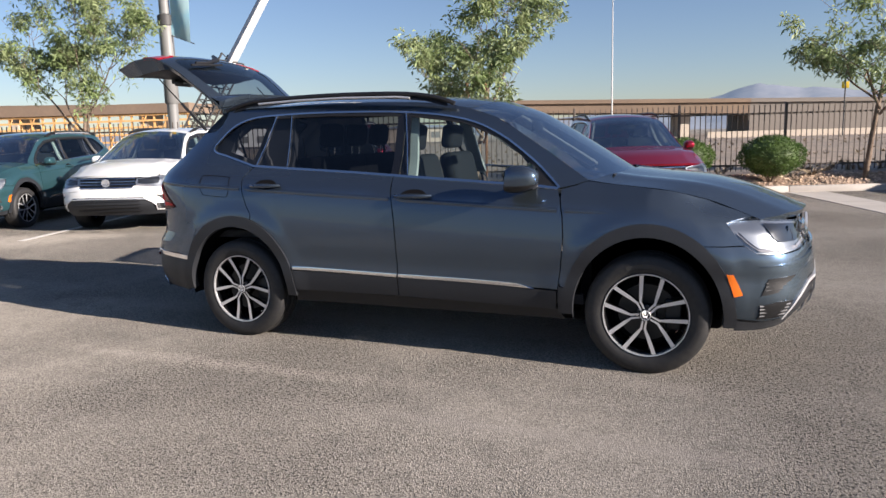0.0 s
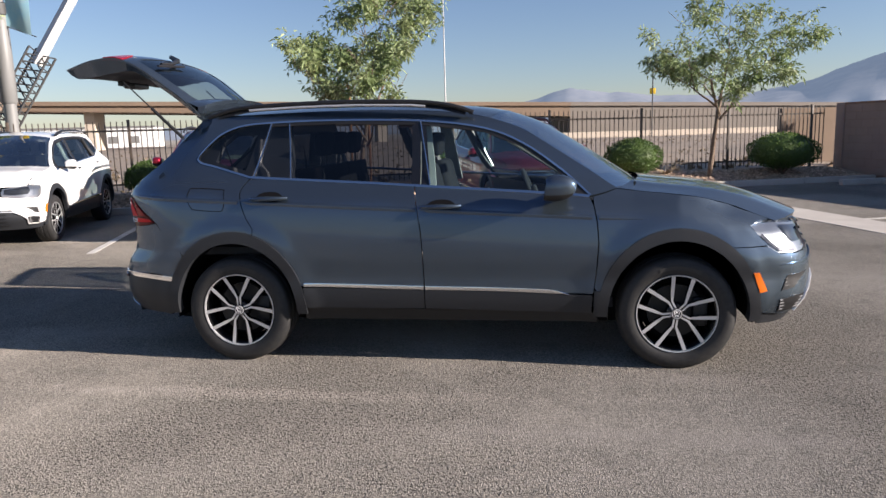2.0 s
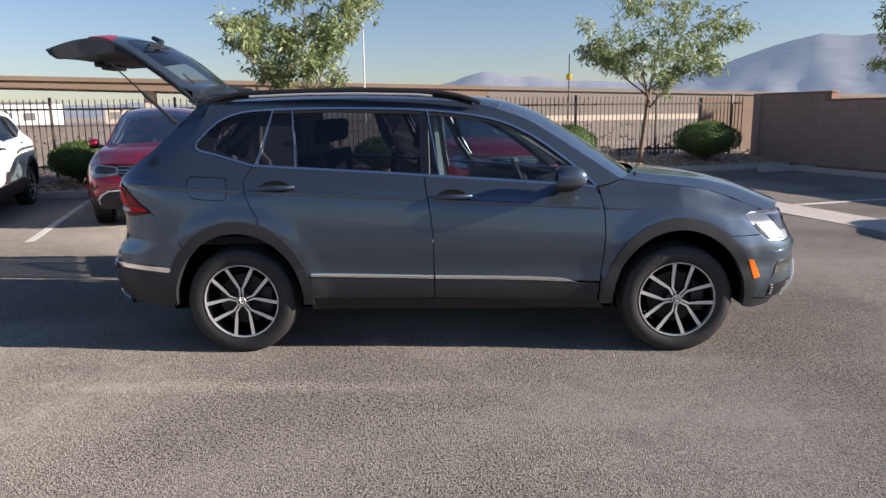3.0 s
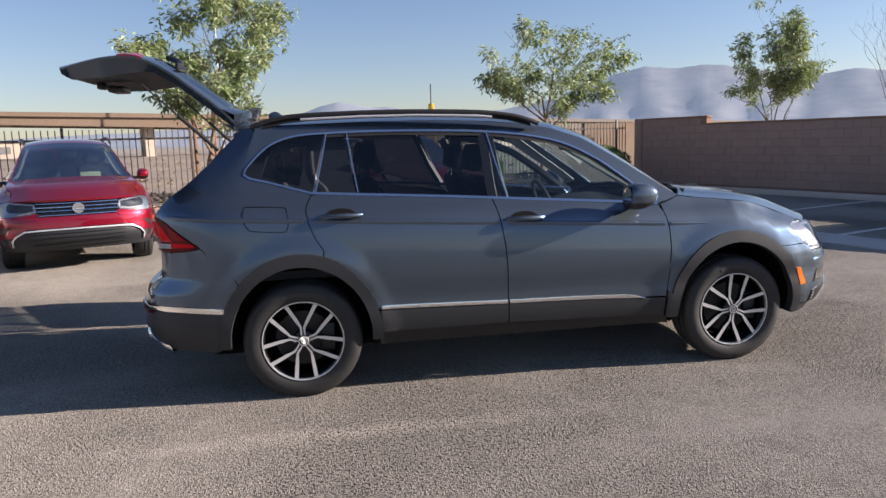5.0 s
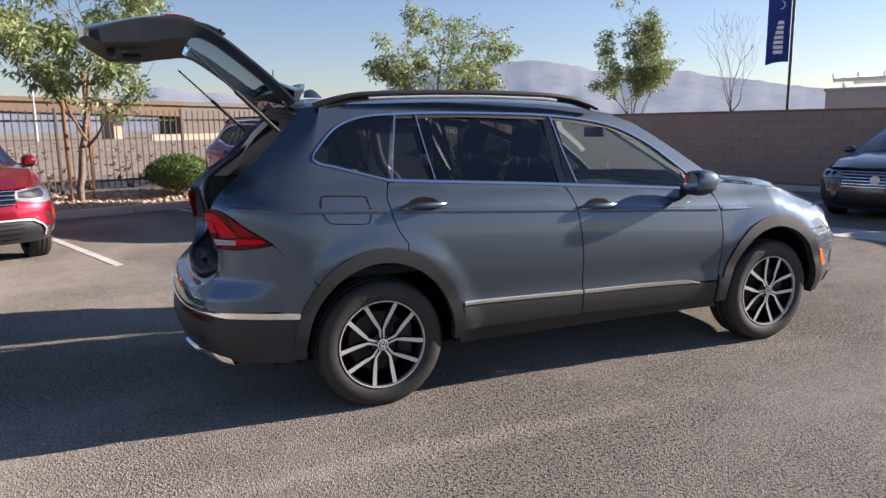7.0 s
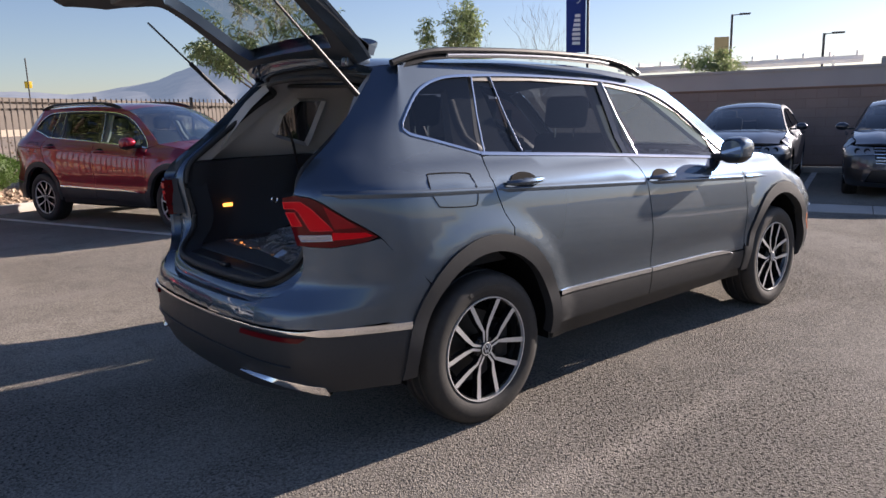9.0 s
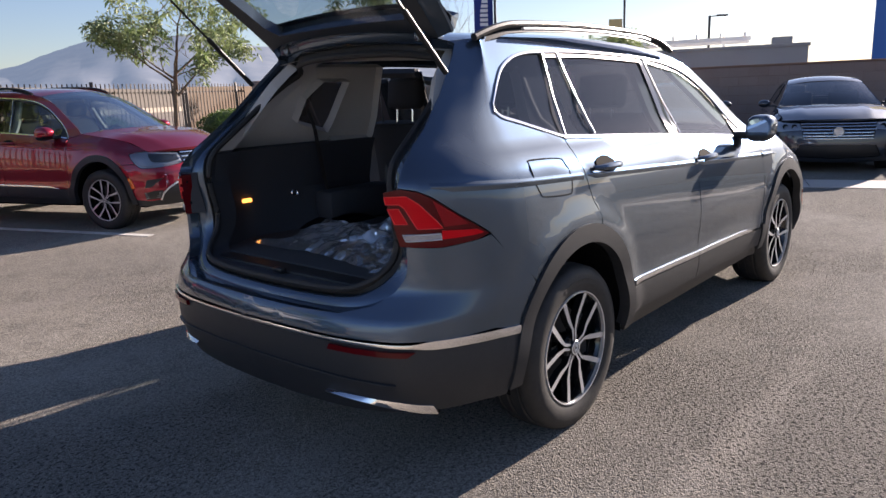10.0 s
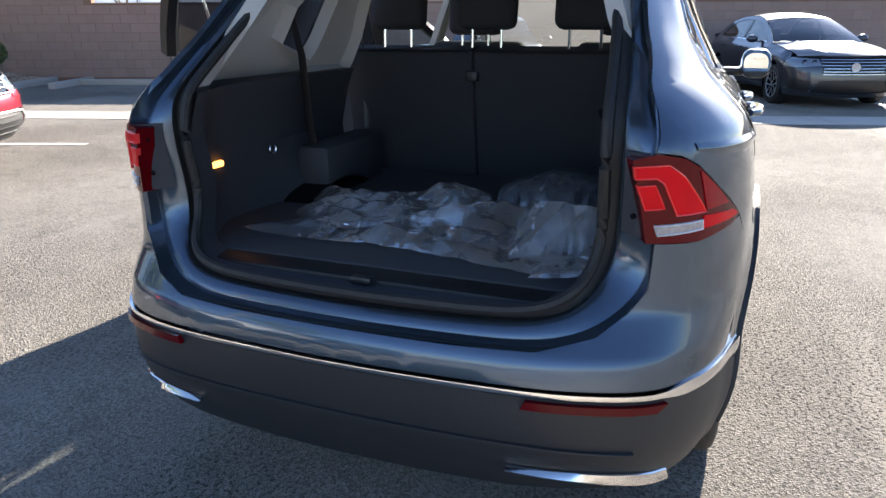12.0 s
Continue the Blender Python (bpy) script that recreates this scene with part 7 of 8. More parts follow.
    if leaves:
        part("crown", (lv, lf), M[leaf], t, smooth=False)
    return t


def bush(u, v, r, h, seed, label):
    """A clipped round shrub: short stems, a dark heart and a skin of small leaves."""
    q = random.Random(seed)
    t = thing("bush", label, "bush", "clipped bushes")
    t.location = ground_at(u, v, bed_z(u, v))
    stems = [tube([(0, 0, -0.05), (0.10 * math.cos(a), 0.10 * math.sin(a), 0.12), (0.4 * r * math.cos(a), 0.4 * r * math.sin(a), 0.34)], [0.03, 0.024, 0.016], 6) for a in np.linspace(0, 6.28, 7)[:-1]]
    part("stems", join(stems), M["bark"], t)
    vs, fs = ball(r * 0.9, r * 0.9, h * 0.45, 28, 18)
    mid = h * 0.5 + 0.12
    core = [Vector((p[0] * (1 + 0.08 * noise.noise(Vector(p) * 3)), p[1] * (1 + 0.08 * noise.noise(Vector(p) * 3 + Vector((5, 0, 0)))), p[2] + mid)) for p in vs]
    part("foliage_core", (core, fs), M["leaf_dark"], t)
    lv, lf = [], []
    for _ in range(9000):
        a, b = q.uniform(0, 6.283), math.asin(q.uniform(-1, 1))
        n = Vector((math.cos(a) * math.cos(b), math.sin(a) * math.cos(b), math.sin(b)))
        flat = 1 + 0.12 * (abs(n.z) < 0.6) + 0.10 * noise.noise(n * 2.5 + Vector((seed, 0, 0)))
        c = Vector((n.x * r * 0.92 * flat, n.y * r * 0.92 * flat, n.z * h * 0.46 + mid)) * 1.0
        c += n * q.gauss(0, 0.022)
        s = q.uniform(0.022, 0.045)
        ax = (n * 0.6 + Vector((q.uniform(-1, 1), q.uniform(-1, 1), q.uniform(-0.5, 1)))).normalized()
        w = ax.cross(Vector((q.uniform(-1, 1), q.uniform(-1, 1), q.uniform(-1, 1)))).normalized()
        k = len(lv)
        lv += [c, c + ax * s * 0.5 + w * s * 0.3, c + ax * s, c + ax * s * 0.5 - w * s * 0.3]
        lf += [(k, k + 1, k + 2), (k, k + 2, k + 3)]
    part("foliage", (lv, lf), M["leaf_bush"], t, smooth=False)


def on_bed(u, v):
    return ground_at(u, v, bed_z(u, v))


tree("tree", "young leafy tree tied between two wooden stakes", on_bed(1.37, 10.5), 4.95, 2.45, (0.22, 0.05), 11, 20000, 0.30, leaf_size=0.095)
tree("tree", "young spreading tree in the gravel bed by the fence", on_bed(10.05, 10.5), 4.3, 2.4, (0.22, 0.05), 23, 14500, 0.44, leaf_size=0.095)
tree("tree", "young leafy tree behind the parked cars", on_bed(-7.75, 10.6), 5.3, 2.1, (0.0, 0.05), 37, 26000, 0.32, leaf_size=0.085)
tree("tree", "slim green tree behind the block wall", (14.6, 15.8, 0), 5.6, 1.65, (0.1, 0), 41, 14000, 0.30)
tree("tree", "bare leafless young tree behind the block wall", (18.2, 14.9, 0), 5.4, 1.3, (0, 0), 53, 0, 0.42, trunk_r=0.045)
tree("tree", "sparse green tree behind the wall", (23.5, 10.9, 0), 3.7, 1.3, (0, 0), 61, 5000, 0.5)
tree("tree", "pale green tree beyond the gray building", (32.0, 2.2, 0), 5.9, 2.0, (0, 0), 67, 9000, 0.45)
tree("tree", "pale green tree beyond the wall", (31.0, -3.2, 0), 4.4, 2.2, (0, 0), 71, 9000, 0.35)
for du, dv in ((-0.10, 0.0), (0.31, 0.05)):
    g = tube([(0, 0, -0.2), (0.01, 0, 1.0), (0.0, 0.01, 2.35)], 0.035, 8)
    s = part("tree_stake", g, M["stake"])
    s.location = on_bed(1.32 + du, 10.5 + dv)
    tagged(s, "weathered brown wooden stake beside a young tree", "stake", "tree stakes")
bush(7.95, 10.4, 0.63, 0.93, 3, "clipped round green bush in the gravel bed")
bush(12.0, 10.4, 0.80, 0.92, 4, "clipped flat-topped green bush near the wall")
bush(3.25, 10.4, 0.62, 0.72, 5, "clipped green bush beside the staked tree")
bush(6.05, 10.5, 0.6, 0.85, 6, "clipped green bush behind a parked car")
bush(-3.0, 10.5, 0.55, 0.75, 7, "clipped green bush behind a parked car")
dead = []
for k in range(60):
    a = rng.uniform(0, 6.28)
    dead.append(tube([(0, 0, 0), (0.2 * math.cos(a), 0.2 * math.sin(a), 0.12), (0.42 * math.cos(a), 0.42 * math.sin(a), rng.uniform(0.02, 0.22))], [0.010, 0.006, 0.003], 3))
d = part("dead_brush", join(dead), M["scrub"])
d.location = on_bed(9.1, 10.95)
tagged(d, "small heap of dark dead brush by the fence", "brush")


# ---- posts and banners near by ----
pole = thing("street_lamp", "gray steel light pole with a small banner", "street lamp")
pole.location = (-9.9, 9.43, 0)
part("pole", lathe([(0.14, 0), (0.135, 2.0), (0.115, 8.0), (0.09, 12.0)], 16, 'z'), M["steel"], pole)
part("sleeve", lathe([(0.135, 2.35), (0.175, 2.4), (0.165, 4.35), (0.13, 4.4)], 8, 'z'), M["steel"], pole)
part("collar", lathe([(0.13, 4.25), (0.185, 4.28), (0.185, 4.52), (0.13, 4.55)], 16, 'z'), M["dark_steel"], pole)
cloth = [[Vector((0.16 + 0.6 * a, 0.03 * math.sin(5 * a + 2 * z), 4.05 + z - 0.25 * a)) for a in np.linspace(0, 1, 6)] for z in np.linspace(0, 2.3, 8)]
b = part("banner", loft(cloth), M["sky_cloth"], pole, "faded blue and yellow banner")
part("banner_patch", loft([[p + Vector((0, -0.006, 0)) for p in r[:4]] for r in cloth[3:]]), M["yellow"], b)
part("banner_arm", tube([(0.1, 0, 4.05), (0.85, 0, 3.78)], 0.012, 6), M["dark_steel"], pole)

flag = thing("flag_pole", "dark pole with a tall blue banner behind the wall", "flag")
flag.location = (21.3, 15.2, 0)
part("pole", tube([(0, 0, 0), (0, 0, 7.6)], 0.055, 8), M["dark_steel"], flag)
side = Vector((-0.72, 0.62, 0)).normalized()
cloth = [[side * (0.08 + 0.78 * a) + Vector((0, 0, 3.65 + z + 0.06 * math.sin(3 * a) - 0.12 * a)) + Vector((0.05 * math.sin(4 * a + z), 0.05 * math.sin(4 * a + z), 0)) for a in np.linspace(0, 1, 7)] for z in np.linspace(0, 2.35, 12)]
b = part("banner", loft(cloth), M["blue_cloth"], flag, "deep blue banner with pale lettering")
for k in range(7):
    z0 = 3.95 + 0.175 * k
    n = Vector((-0.7, -0.7, 0)).normalized() * 0.03
    q = [side * a + Vector((0, 0, z)) + n for a, z in ((0.30, z0), (0.30, z0 + 0.12), (0.62, z0 + 0.12), (0.62, z0))]
    part("letter_bar", (q, [(0, 1, 2, 3)]), M["light_cloth"], b, smooth=False)
ringp = [side * (0.46 + 0.15 * math.cos(a)) + Vector((0, 0, 5.68 + 0.15 * math.sin(a))) + Vector((-0.7, -0.7, 0)).normalized() * 0.03 for a in np.linspace(0, 6.283, 24, endpoint=False)]
part("emblem", tube(ringp, 0.018, 5, True), M["light_cloth"], b)


def lamp_post(x, y, h, banner=False, yaw=-0.9):
    t = thing("street_lamp", "thin dark street lamp beyond the wall" + (" with a tan banner" if banner else ""), "street lamp", "street lamps")
    t.location = (x, y, 0)
    part("pole", tube([(0, 0, 0), (0, 0, h)], 0.07, 8), M["dark_steel"], t)
    a = Vector((math.cos(yaw), math.sin(yaw), 0))
    part("lamp_arm", tube([(0, 0, h - 0.05), a * 0.5 + Vector((0, 0, h))], 0.03, 6), M["dark_steel"], t)
    part("lamp_head", moved(bevel_box(0.4, 1.0, -0.14, 0.14, h - 0.04, h + 0.05, 0.02), Matrix.Rotation(yaw, 4, 'Z')), M["dark_steel"], t)
    if banner:
        part("banner", moved(bevel_box(-0.95, -0.12, -0.01, 0.01, h - 3.1, h - 1.25, 0.004), Matrix.Rotation(yaw, 4, 'Z')), M["tan_cloth"], t)


# ---- beyond the wall: gray building, carport, sign, truck ----
hall = thing("building", "low gray stucco building behind the block wall", "building")
part("wall", slab(22.0, 30.0, -3.65, 4.95, 0, 2.46, 0.02), M["stucco"], hall)
part("roof_edge", slab(21.96, 22.2, -3.7, 5.0, 2.40, 2.50, 0.01), M["stucco"], hall)
part("roof_box", slab(23.5, 24.3, -3.3, -2.7, 2.46, 2.79, 0.02), M["stucco"], hall)
port = thing("carport", "white steel carport frame beyond the building", "carport")
for v in (-1.2, 7.2):
    part("carport_post", slab(30.4, 30.5, v, v + 0.1, 0, 3.3), M["white"], port, smooth=False)
for v0 in np.arange(-2.0, 7.6, 0.95):
    part("purlin", slab(30.0, 33.0, v0, v0 + 0.07, 3.24, 3.40), M["white"], port, smooth=False)
for u in (30.2, 32.7):
    part("carport_beam", slab(u, u + 0.12, -2.2, 7.6, 3.08, 3.24), M["white"], port, smooth=False)
lamp_post(39.4, 18.7, 6.7, True)
lamp_post(39.3, 13.4, 5.1)
lamp_post(48.0, 0.8, 6.6)
lamp_post(50.0, -6.5, 6.6)

sign = thing("billboard", "large blue and yellow sign board with white letters", "sign")
sign.matrix_world = Matrix.Translation(ground_at(26.0, -9.0)) @ Matrix.Rotation(LOT, 4, 'Z')
board = part("board", bevel_box(0, 0.15, -8.2, 3.0, 1.2, 5.4, 0.02), M["sign_blue"], sign)
part("leg", box(0.05, 0.15, 2.0, 2.2, 0, 1.3), M["dark_steel"], sign)
part("leg", box(0.05, 0.15, -6.2, -6.0, 0, 1.3), M["dark_steel"], sign)
disc = [(-0.012, 0.9 + 1.25 * math.cos(a), 4.35 + 1.25 * math.sin(a)) for a in np.linspace(0, 6.283, 36, endpoint=False)]
part("yellow_disc", (disc, [tuple(range(35, -1, -1))]), M["yellow"], board, smooth=False)


def word(text, size, parent, m, mat):
    c = bpy.data.curves.new("lettering", 'FONT')
    c.body, c.size, c.extrude = text, size, 0.01
    tmp = bpy.data.objects.new("tmp", c)
    scene.collection.objects.link(tmp)
    bpy.context.view_layer.update()
    me = bpy.data.meshes.new_from_object(tmp.evaluated_get(bpy.context.evaluated_depsgraph_get()))
    bpy.data.objects.remove(tmp)
    me.name = "lettering"
    o = part("lettering", me, mat, parent)
    o.matrix_basis = m
    return o


face = Matrix.Rotation(radians(-90), 4, 'Z') @ Matrix.Rotation(radians(90), 4, 'X')
word("TRU", 0.62, board, Matrix.Translation((-0.02, 2.15, 2.28)) @ face, M["white"])
word("PE", 2.0, board, Matrix.Translation((-0.02, -1.0, 3.4)) @ face, M["white"])
for k in range(3):
    part("letter_bar", box(-0.02, -0.005, 0.2 - 0.62 * k - 0.45, 0.2 - 0.62 * k, 2.05, 2.7), M["white"], board, smooth=False)

truck = thing("truck", "white pickup truck behind the block wall", "truck")
truck.matrix_world = Matrix.Translation(ground_at(16.0, -6.5)) @ Matrix.Rotation(LOT + radians(90), 4, 'Z') @ Matrix.Scale(1.08, 4)
rows = []
for x, w, z in ((-2.9, 0.9, 1.25), (-2.8, 0.92, 1.45), (-1.2, 0.95, 1.5), (-0.9, 0.86, 1.58), (-0.55, 0.76, 2.05), (0.6, 0.75, 2.12), (0.95, 0.80, 1.95), (1.45, 0.90, 1.5), (2.7, 0.9, 1.38), (2.85, 0.85, 1.1)):
    rows.append([Vector((x, w + 0.05, 0.5)), Vector((x, w + 0.06, 1.1)), Vector((x, w, z - 0.06)), Vector((x, w * 0.9, z)), Vector((x, -w * 0.9, z)), Vector((x, -w, z - 0.06)), Vector((x, -w - 0.06, 1.1)), Vector((x, -w - 0.05, 0.5))])
part("body", loft(rows), M["white_paint"], truck, sharp=30)
for sd in (-1, 1):
    q = [(-0.75, sd * 0.872, 1.60), (1.20, sd * 0.885, 1.60), (0.80, sd * 0.80, 1.98), (-0.50, sd * 0.785, 2.00)]
    part("side_window", (q, [(0, 1, 2, 3)]), M["gloss_black"], truck, smooth=False)
    for x in (-1.9, 1.9):
        part("wheel", moved(lathe([(0.0, 0.1), (0.36, 0.12), (0.40, 0.0), (0.36, -0.12), (0, -0.1)], 20), Matrix.Translation((x, sd * 0.85, 0.40))), M["rubber"], truck)

# ---- far off: overpass, embankment, works, mountains ----
bridge = thing("overpass", "long tan concrete highway overpass on columns", "bridge")
def sloped(u0, u1, v0, v1, low, high):
    """A long block whose foot and top fall towards the east."""
    q = [ground_at(a, b, f(a)) for f in (low, high) for a in (u0, u1) for b in (v0, v1)]
    return q, [(0, 1, 3, 2), (4, 6, 7, 5), (0, 4, 5, 1), (2, 3, 7, 6), (0, 2, 6, 4), (1, 5, 7, 3)]


road_top = lambda a: 6.70 - 0.0196 * a
soffit = lambda a: 4.90 - 0.031 * a
part("deck", sloped(-140, 44, 108, 118, soffit, lambda a: road_top(a) - 0.55), M["tan_concrete"], bridge, smooth=False)
part("parapet", sloped(-140, 44, 107.6, 108.1, lambda a: road_top(a) - 0.60, road_top), M["tan_concrete"], bridge, smooth=False)
part("parapet", sloped(44, 170, 107.6, 108.1, lambda a: road_top(a) - 0.60, road_top), M["wall_concrete"], bridge, smooth=False)
for u in range(-120, 44, 22):
    part("column", sloped(u, u + 1.4, 110, 116, lambda a: 0.0, soffit), M["pale_concrete"], bridge, smooth=False)
part("embankment", sloped(44, 170, 108, 118, lambda a: 0.0, lambda a: road_top(a) - 0.55), M["wall_concrete"], bridge, "gray-brown retaining wall under the road", smooth=False)
part("barrier", slab(30, 170, 84, 84.5, 0, 0.95), M["pale_concrete"], bridge, smooth=False)
works = thing("formwork", "orange timber formwork of a bridge under construction", "scaffold")
for u in np.arange(-125, -38, 1.6):
    part("timber_post", slab(u, u + 0.22, 92, 92.25, 0, 5.4), M["timber"], works, smooth=False)
for z in (1.6, 2.6, 3.6, 4.5, 5.3):
    part("timber_beam", slab(-125, -38, 91.8, 92.1, z, z + 0.25), M["timber"], works, smooth=False)
part("timber_deck", slab(-125, -38, 91.5, 100, 5.6, 6.9), M["tan_concrete"], works, smooth=False)
for u in np.arange(-124, -38, 3.2):
    p, q = ground_at(u, 91.9, 0.3), ground_at(u + 3.0, 91.9, 5.4)
    part("timber_brace", tube([p, q], 0.10, 4), M["timber"], works)

crane = thing("crane", "white lattice crane boom rising over the works", "crane")
foot, tip = ground_at(-24.2, 58, 2.0), ground_at(-9.8, 58, 25.2)
d = (tip - foot)
part("boom", tube([foot + d * 0.25, tip], [0.50, 0.36], 4), M["boom"], crane, "white telescopic boom")
lat = []
ax = d.normalized()
pa, pb = V * 0.8, ax.cross(V).normalized() * 0.8
for i in range(12):
    c0, c1 = foot + d * (0.0 + 0.024 * i), foot + d * (0.024 * (i + 1))
    for e in (pa + pb, pa - pb, -pa + pb, -pa - pb):
        lat.append(tube([c0 + e, c1 + e], 0.09, 4))
        lat.append(tube([c0 + e, c1 - e], 0.06, 4))
part("lattice", join(lat), M["dark_steel"], crane)
part("crawler", slab(-27.5, -22.5, 56.5, 59.5, 0, 1.6, 0.1), M["yellow"], crane)

mast = thing("street_lamp", "tall thin white highway mast far off", "street lamp")
mast.location = (-12.9, 102.0, 0)
part("pole", tube([(0, 0, 0), (0, 0, 21.5)], [0.13, 0.07], 8), M["boom"], mast)
part("lamp_head", bevel_box(-1.1, 1.1, -0.15, 0.15, 21.3, 21.6, 0.05), M["steel"], mast)
post = thing("road_sign", "thin pole with a small yellow sign in the desert", "sign")
post.location = (14.7, 84.0, 0)
part("pole", tube([(0, 0, 0), (0, 0, 8.4)], 0.07, 6), M["dark_steel"], post)
part("sign_plate", bevel_box(-0.35, 0.35, -0.03, 0.03, 5.3, 6.0, 0.02), M["yellow"], post)

for u, v, w, h, mt in ((-60, 150, 30, 4.2, "white"), (-22, 160, 18, 3.2, "pale_concrete")):
    b = thing("building", "low pale building far beyond the overpass", "building", "far buildings")
    part("wall", slab(u, u + w, v, v + 10, 0, h), M[mt], b, smooth=False)
    part("roof", slab(u - 0.3, u + w + 0.3, v - 0.3, v + 10.3, h, h + 0.25), M["steel"], b, smooth=False)
    for k in range(int(w // 4)):
        part("window", slab(u + 1 + 4 * k, u + 3 + 4 * k, v - 0.06, v, 1.0, 2.4), M["steel"], b, smooth=False)

# mountains: ridges far round the horizon
az = [-180, -60, -20, -8, -4, -1, 2, 5, 9, 15, 19, 23, 26, 28, 30.3, 33, 37, 40, 44, 48, 53, 60, 75, 110, 180]
el = [0.8, 0.9, 1.0, 1.5, 2.1, 2.7, 3.4, 3.1, 2.5, 2.4, 3.3, 4.9, 5.6, 5.3, 5.6, 5.0, 4.2, 4.5, 3.8, 3.0, 2.2, 1.5, 1.0, 0.8, 0.8]
rows = []
R = 2500.0
for i in range(721):
    a = -180 + i * 0.5
    h = 0.91 * float(np.interp(a, az, el)) + 0.22 * noise.noise((a * 0.35, 0, 0)) + 0.12 * noise.noise((a * 1.1, 3, 0)) + 0.05 * noise.noise((a * 3.0, 7, 0))
    h = max(0.3, h)
    row = []
    for k in range(9):
        t = k / 8
        rr = R - 700 * (1 - t) + 90 * noise.noise((a * 0.5, t * 3, 5)) * (1 - t)
        z = R * math.tan(radians(h)) * t ** 1.25 * (1 + 0.10 * noise.noise((a * 0.6, t * 4, 9)) * (1 - t))
        row.append(Vector((rr * math.sin(radians(a)), rr * math.cos(radians(a)), z)))
    rows.append(row)
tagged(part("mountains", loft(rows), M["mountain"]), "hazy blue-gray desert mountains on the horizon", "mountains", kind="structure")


# ---- in the boot: crumpled clear plastic ----
def film_material():
    """Thin clear film: mostly seen through, a faint milky scatter, and sharp glints that grow at a slant."""
    m = bpy.data.materials.new("plastic_film")
    m.use_nodes = True
    nt = m.node_tree
    nt.nodes.remove(nt.nodes["Principled BSDF"])
    tr, df, tl, gl = (nt.nodes.new("ShaderNodeBsdf" + k) for k in ("Transparent", "Diffuse", "Translucent", "Glossy"))
    tr.inputs[0].default_value = (0.94, 0.96, 0.98, 1)
    df.inputs[0].default_value = tl.inputs[0].default_value = (0.82, 0.89, 0.98, 1)
    gl.inputs[0].default_value, gl.inputs["Roughness"].default_value = (0.95, 0.97, 1.0, 1), 0.07
    milk, clear, all_ = (nt.nodes.new("ShaderNodeMixShader") for _ in range(3))
    milk.inputs[0].default_value = 0.5
    geo, n, r = nt.nodes.new("ShaderNodeNewGeometry"), nt.nodes.new("ShaderNodeTexNoise"), nt.nodes.new("ShaderNodeMapRange")
    n.inputs["Scale"].default_value, n.inputs["Detail"].default_value = 6.0, 3.0
    nt.links.new(geo.outputs["Position"], n.inputs["Vector"])
    r.inputs[1].default_value, r.inputs[2].default_value, r.inputs[3].default_value, r.inputs[4].default_value = 0.35, 0.68, 0.18, 0.56
    nt.links.new(n.outputs["Fac"], r.inputs[0])
    lw, g = nt.nodes.new("ShaderNodeLayerWeight"), nt.nodes.new("ShaderNodeMapRange")
    lw.inputs[0].default_value = 0.5
    g.inputs[3].default_value, g.inputs[4].default_value = 0.18, 0.80
    nt.links.new(lw.outputs["Facing"], g.inputs[0])
    for a, b, k in ((df, milk, 1), (tl, milk, 2), (tr, clear, 1), (milk, clear, 2), (clear, all_, 1), (gl, all_, 2)):
        nt.links.new(a.outputs[0], b.inputs[k])
    nt.links.new(r.outputs[0], clear.inputs[0])
    nt.links.new(g.outputs[0], all_.inputs[0])
    nt.links.new(all_.outputs[0], nt.nodes["Material Output"].inputs[0])
    return m


M["film"] = film_material()
M["wrap"] = material("wrap_film", (0.045, 0.052, 0.065), 0.10, coat=1.0, spec=0.9, stain=(0.05, 0.5, (0.11, 0.13, 0.16)), bump=(0.03, 0.008))


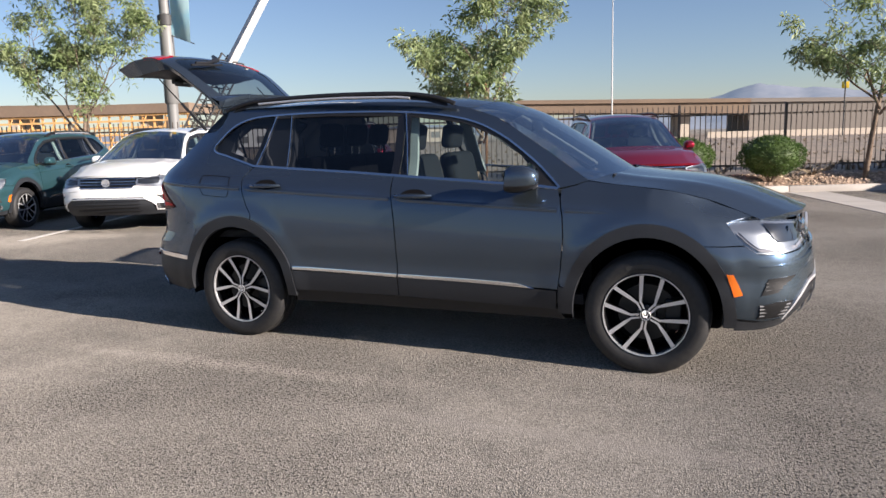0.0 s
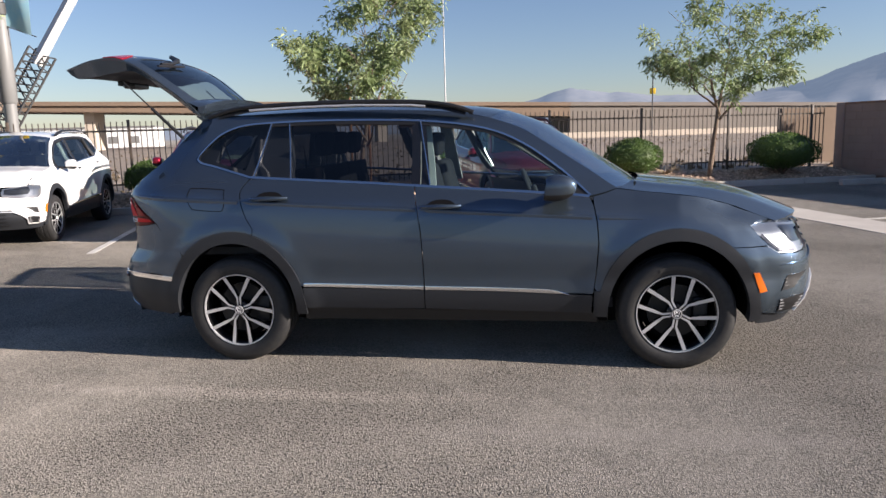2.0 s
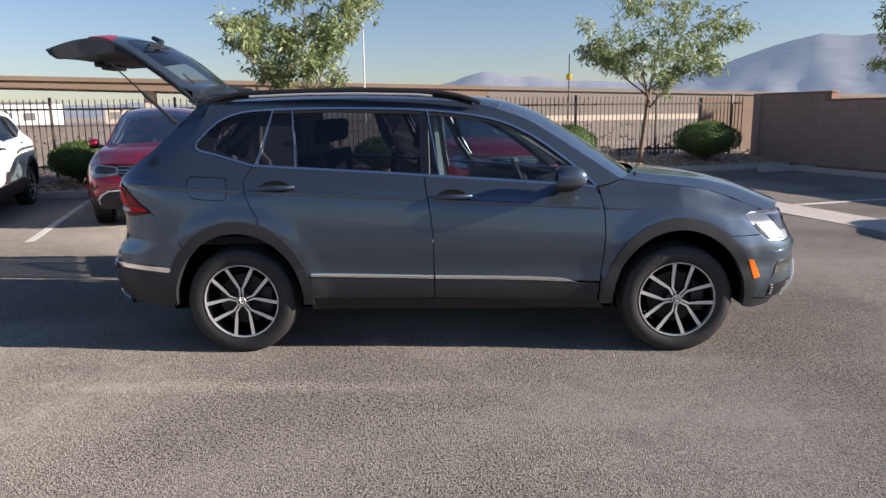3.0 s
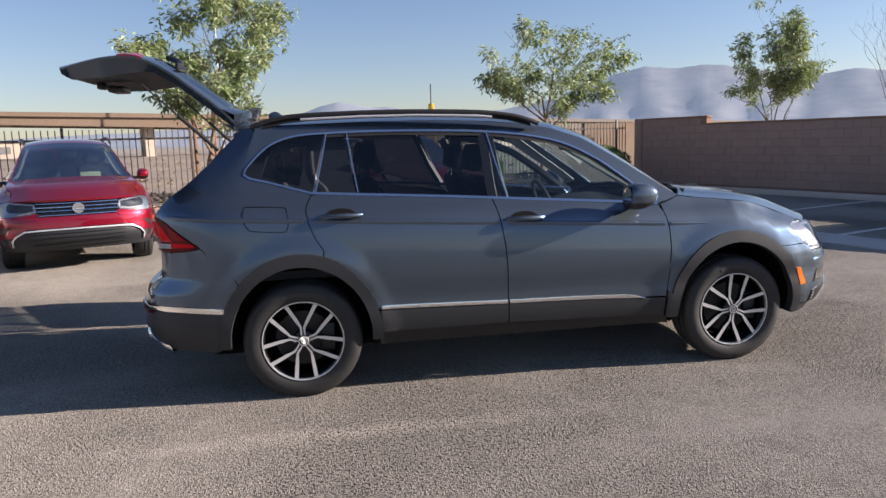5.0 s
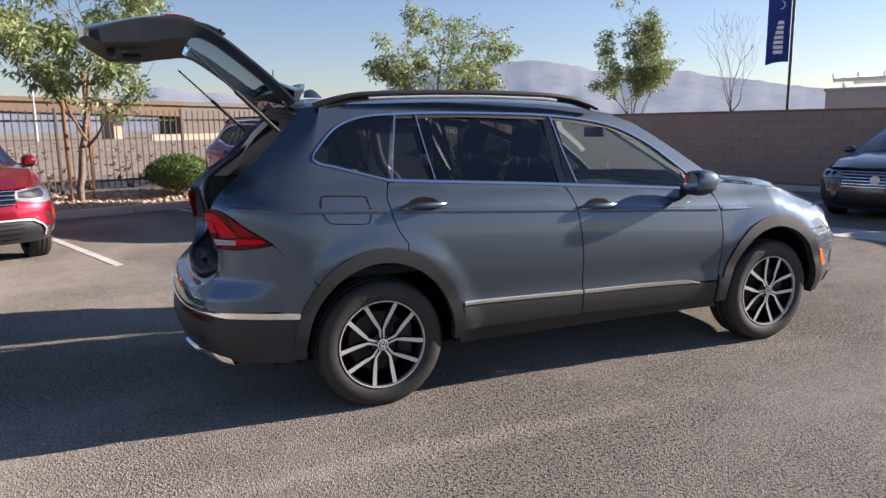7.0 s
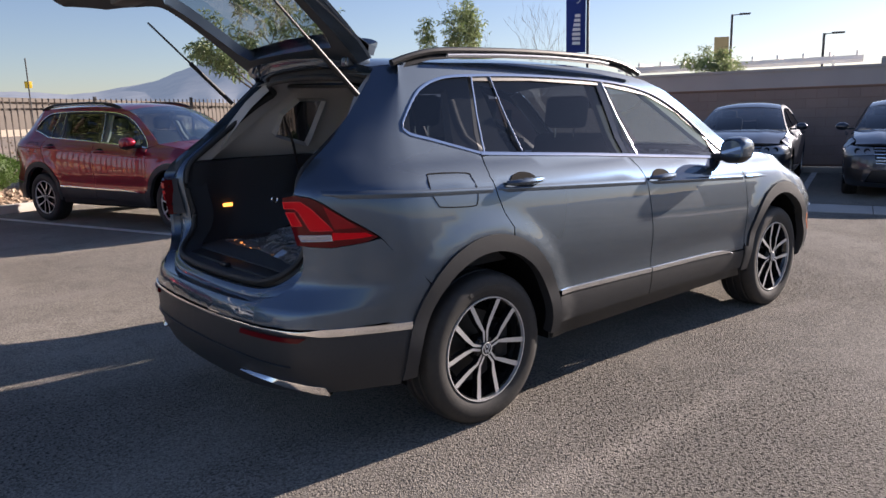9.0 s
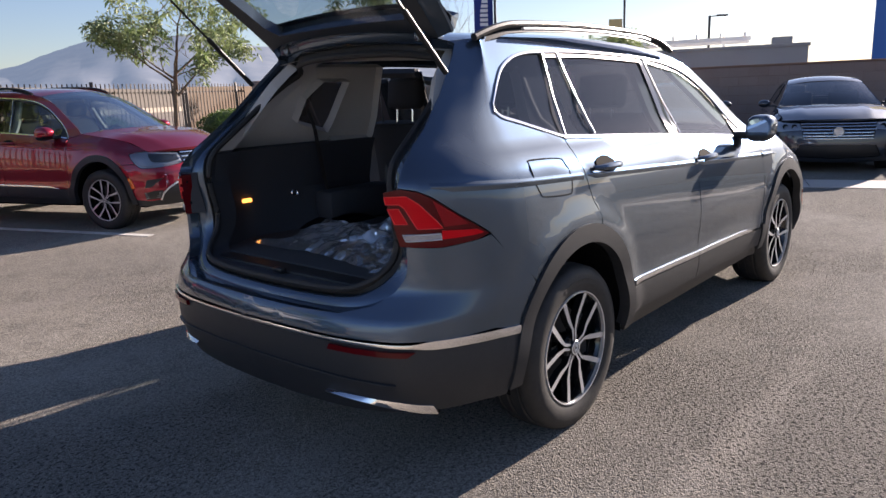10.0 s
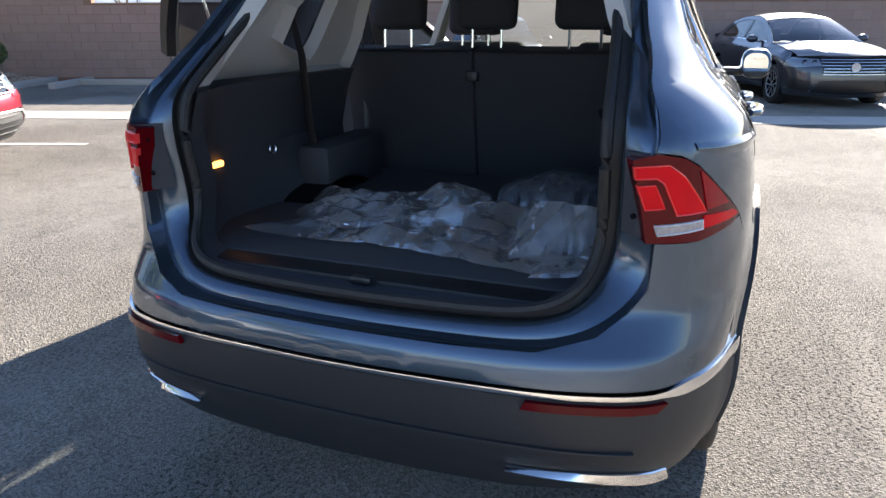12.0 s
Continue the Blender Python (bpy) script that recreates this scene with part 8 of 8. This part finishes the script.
def plastic_sheet(cx, cy, lx, ly, turn, height, seed, label):
    """A thin sheet creased along many straight folds, lying loosely."""
    q = random.Random(seed)
    n = 64
    off = Vector((seed * 3.1, seed * 1.7, seed))
    c, s = math.cos(radians(turn)), math.sin(radians(turn))
    folds = []
    for k in range(15):
        a = q.uniform(0, math.pi) if k > 3 else q.uniform(-0.5, 0.5) + math.pi / 2 * (k % 2)
        f = q.uniform(2.5, 4.5) if k < 4 else q.uniform(5.0, 14.0)
        folds.append((math.cos(a) * f, math.sin(a) * f, q.random(), 0.30 / f * q.uniform(0.6, 1.3)))
    rows = []
    for i in range(n):
        row = []
        for j in range(n):
            a, b = 2 * i / (n - 1) - 1, 2 * j / (n - 1) - 1
            ang = math.atan2(b, a)
            k = 1 + 0.20 * noise.noise(Vector((math.cos(ang) * 2.2, math.sin(ang) * 2.2, 0)) + off) + 0.06 * noise.noise(Vector((math.cos(ang) * 8, math.sin(ang) * 8, 3)) + off)
            x, y = a * lx * k, b * ly * k
            p = Vector((x, y, 0)) * 5 + off
            wx, wy = x + 0.03 * noise.noise(p), y + 0.03 * noise.noise(p + Vector((7, 3, 1)))
            z = 0.0
            for m, (fx, fy, ph, amp) in enumerate(folds):
                t = (wx * fx + wy * fy + ph) % 1.0
                z += amp * (abs(t - 0.5) * 2) ** (1.0 if m > 3 else 2.5) * max(0.0, 0.35 + noise.noise(p * 0.6 + Vector((m * 2.3, 0, m))))
            edge = 1 - max(abs(a), abs(b)) ** 6
            z = 0.749 + height * (z * 2.6 * (0.35 + 0.65 * edge) + 0.35 * max(0.0, noise.noise(p * 0.5)) * edge)
            row.append(Vector((cx + c * x - s * y, cy + s * x + c * y, z)))
        rows.append(row)
    o = part("plastic_sheet", loft(rows), M["film"], smooth=False)
    tagged(o, label, "plastic sheet", "plastic sheets")


plastic_sheet(-0.36, -0.02, 0.25, 0.50, -6, 0.11, 2, "wide crumpled clear plastic sheet lying on the boot floor")
plastic_sheet(-0.24, 0.16, 0.20, 0.30, 18, 0.17, 5, "heaped clear plastic sheet on the boot floor")
plastic_sheet(-0.34, -0.43, 0.20, 0.16, 10, 0.15, 9, "bunched clear plastic sheet at the side of the boot")
plastic_sheet(-0.60, -0.47, 0.08, 0.09, 15, 0.10, 12, "corner of clear plastic hanging at the boot edge")

# a wrapped parcel: dark, seen through tight ribbed film
rows = []
for i in range(41):
    t = i / 40
    y = -0.56 + 0.44 * t
    k = math.sin(math.pi * min(1.0, max(0.0, 0.06 + 0.88 * t))) ** 0.45
    row = []
    for j in range(17):
        a = math.pi * j / 16
        rr = 1 + 0.05 * math.sin(34 * t + 5 * noise.noise((t * 6, j * 0.3, 0))) + 0.05 * noise.noise((t * 9, a * 2, 4))
        row.append(Vector((0.02 - 0.155 * k * rr * math.cos(a), y, 0.750 + 0.125 * k * rr * math.sin(a))))
    rows.append(row)
parcel = part("wrapped_parcel", loft(rows), M["wrap"])
tagged(parcel, "dark parcel wrapped in tight glossy plastic film in the boot", "parcel")
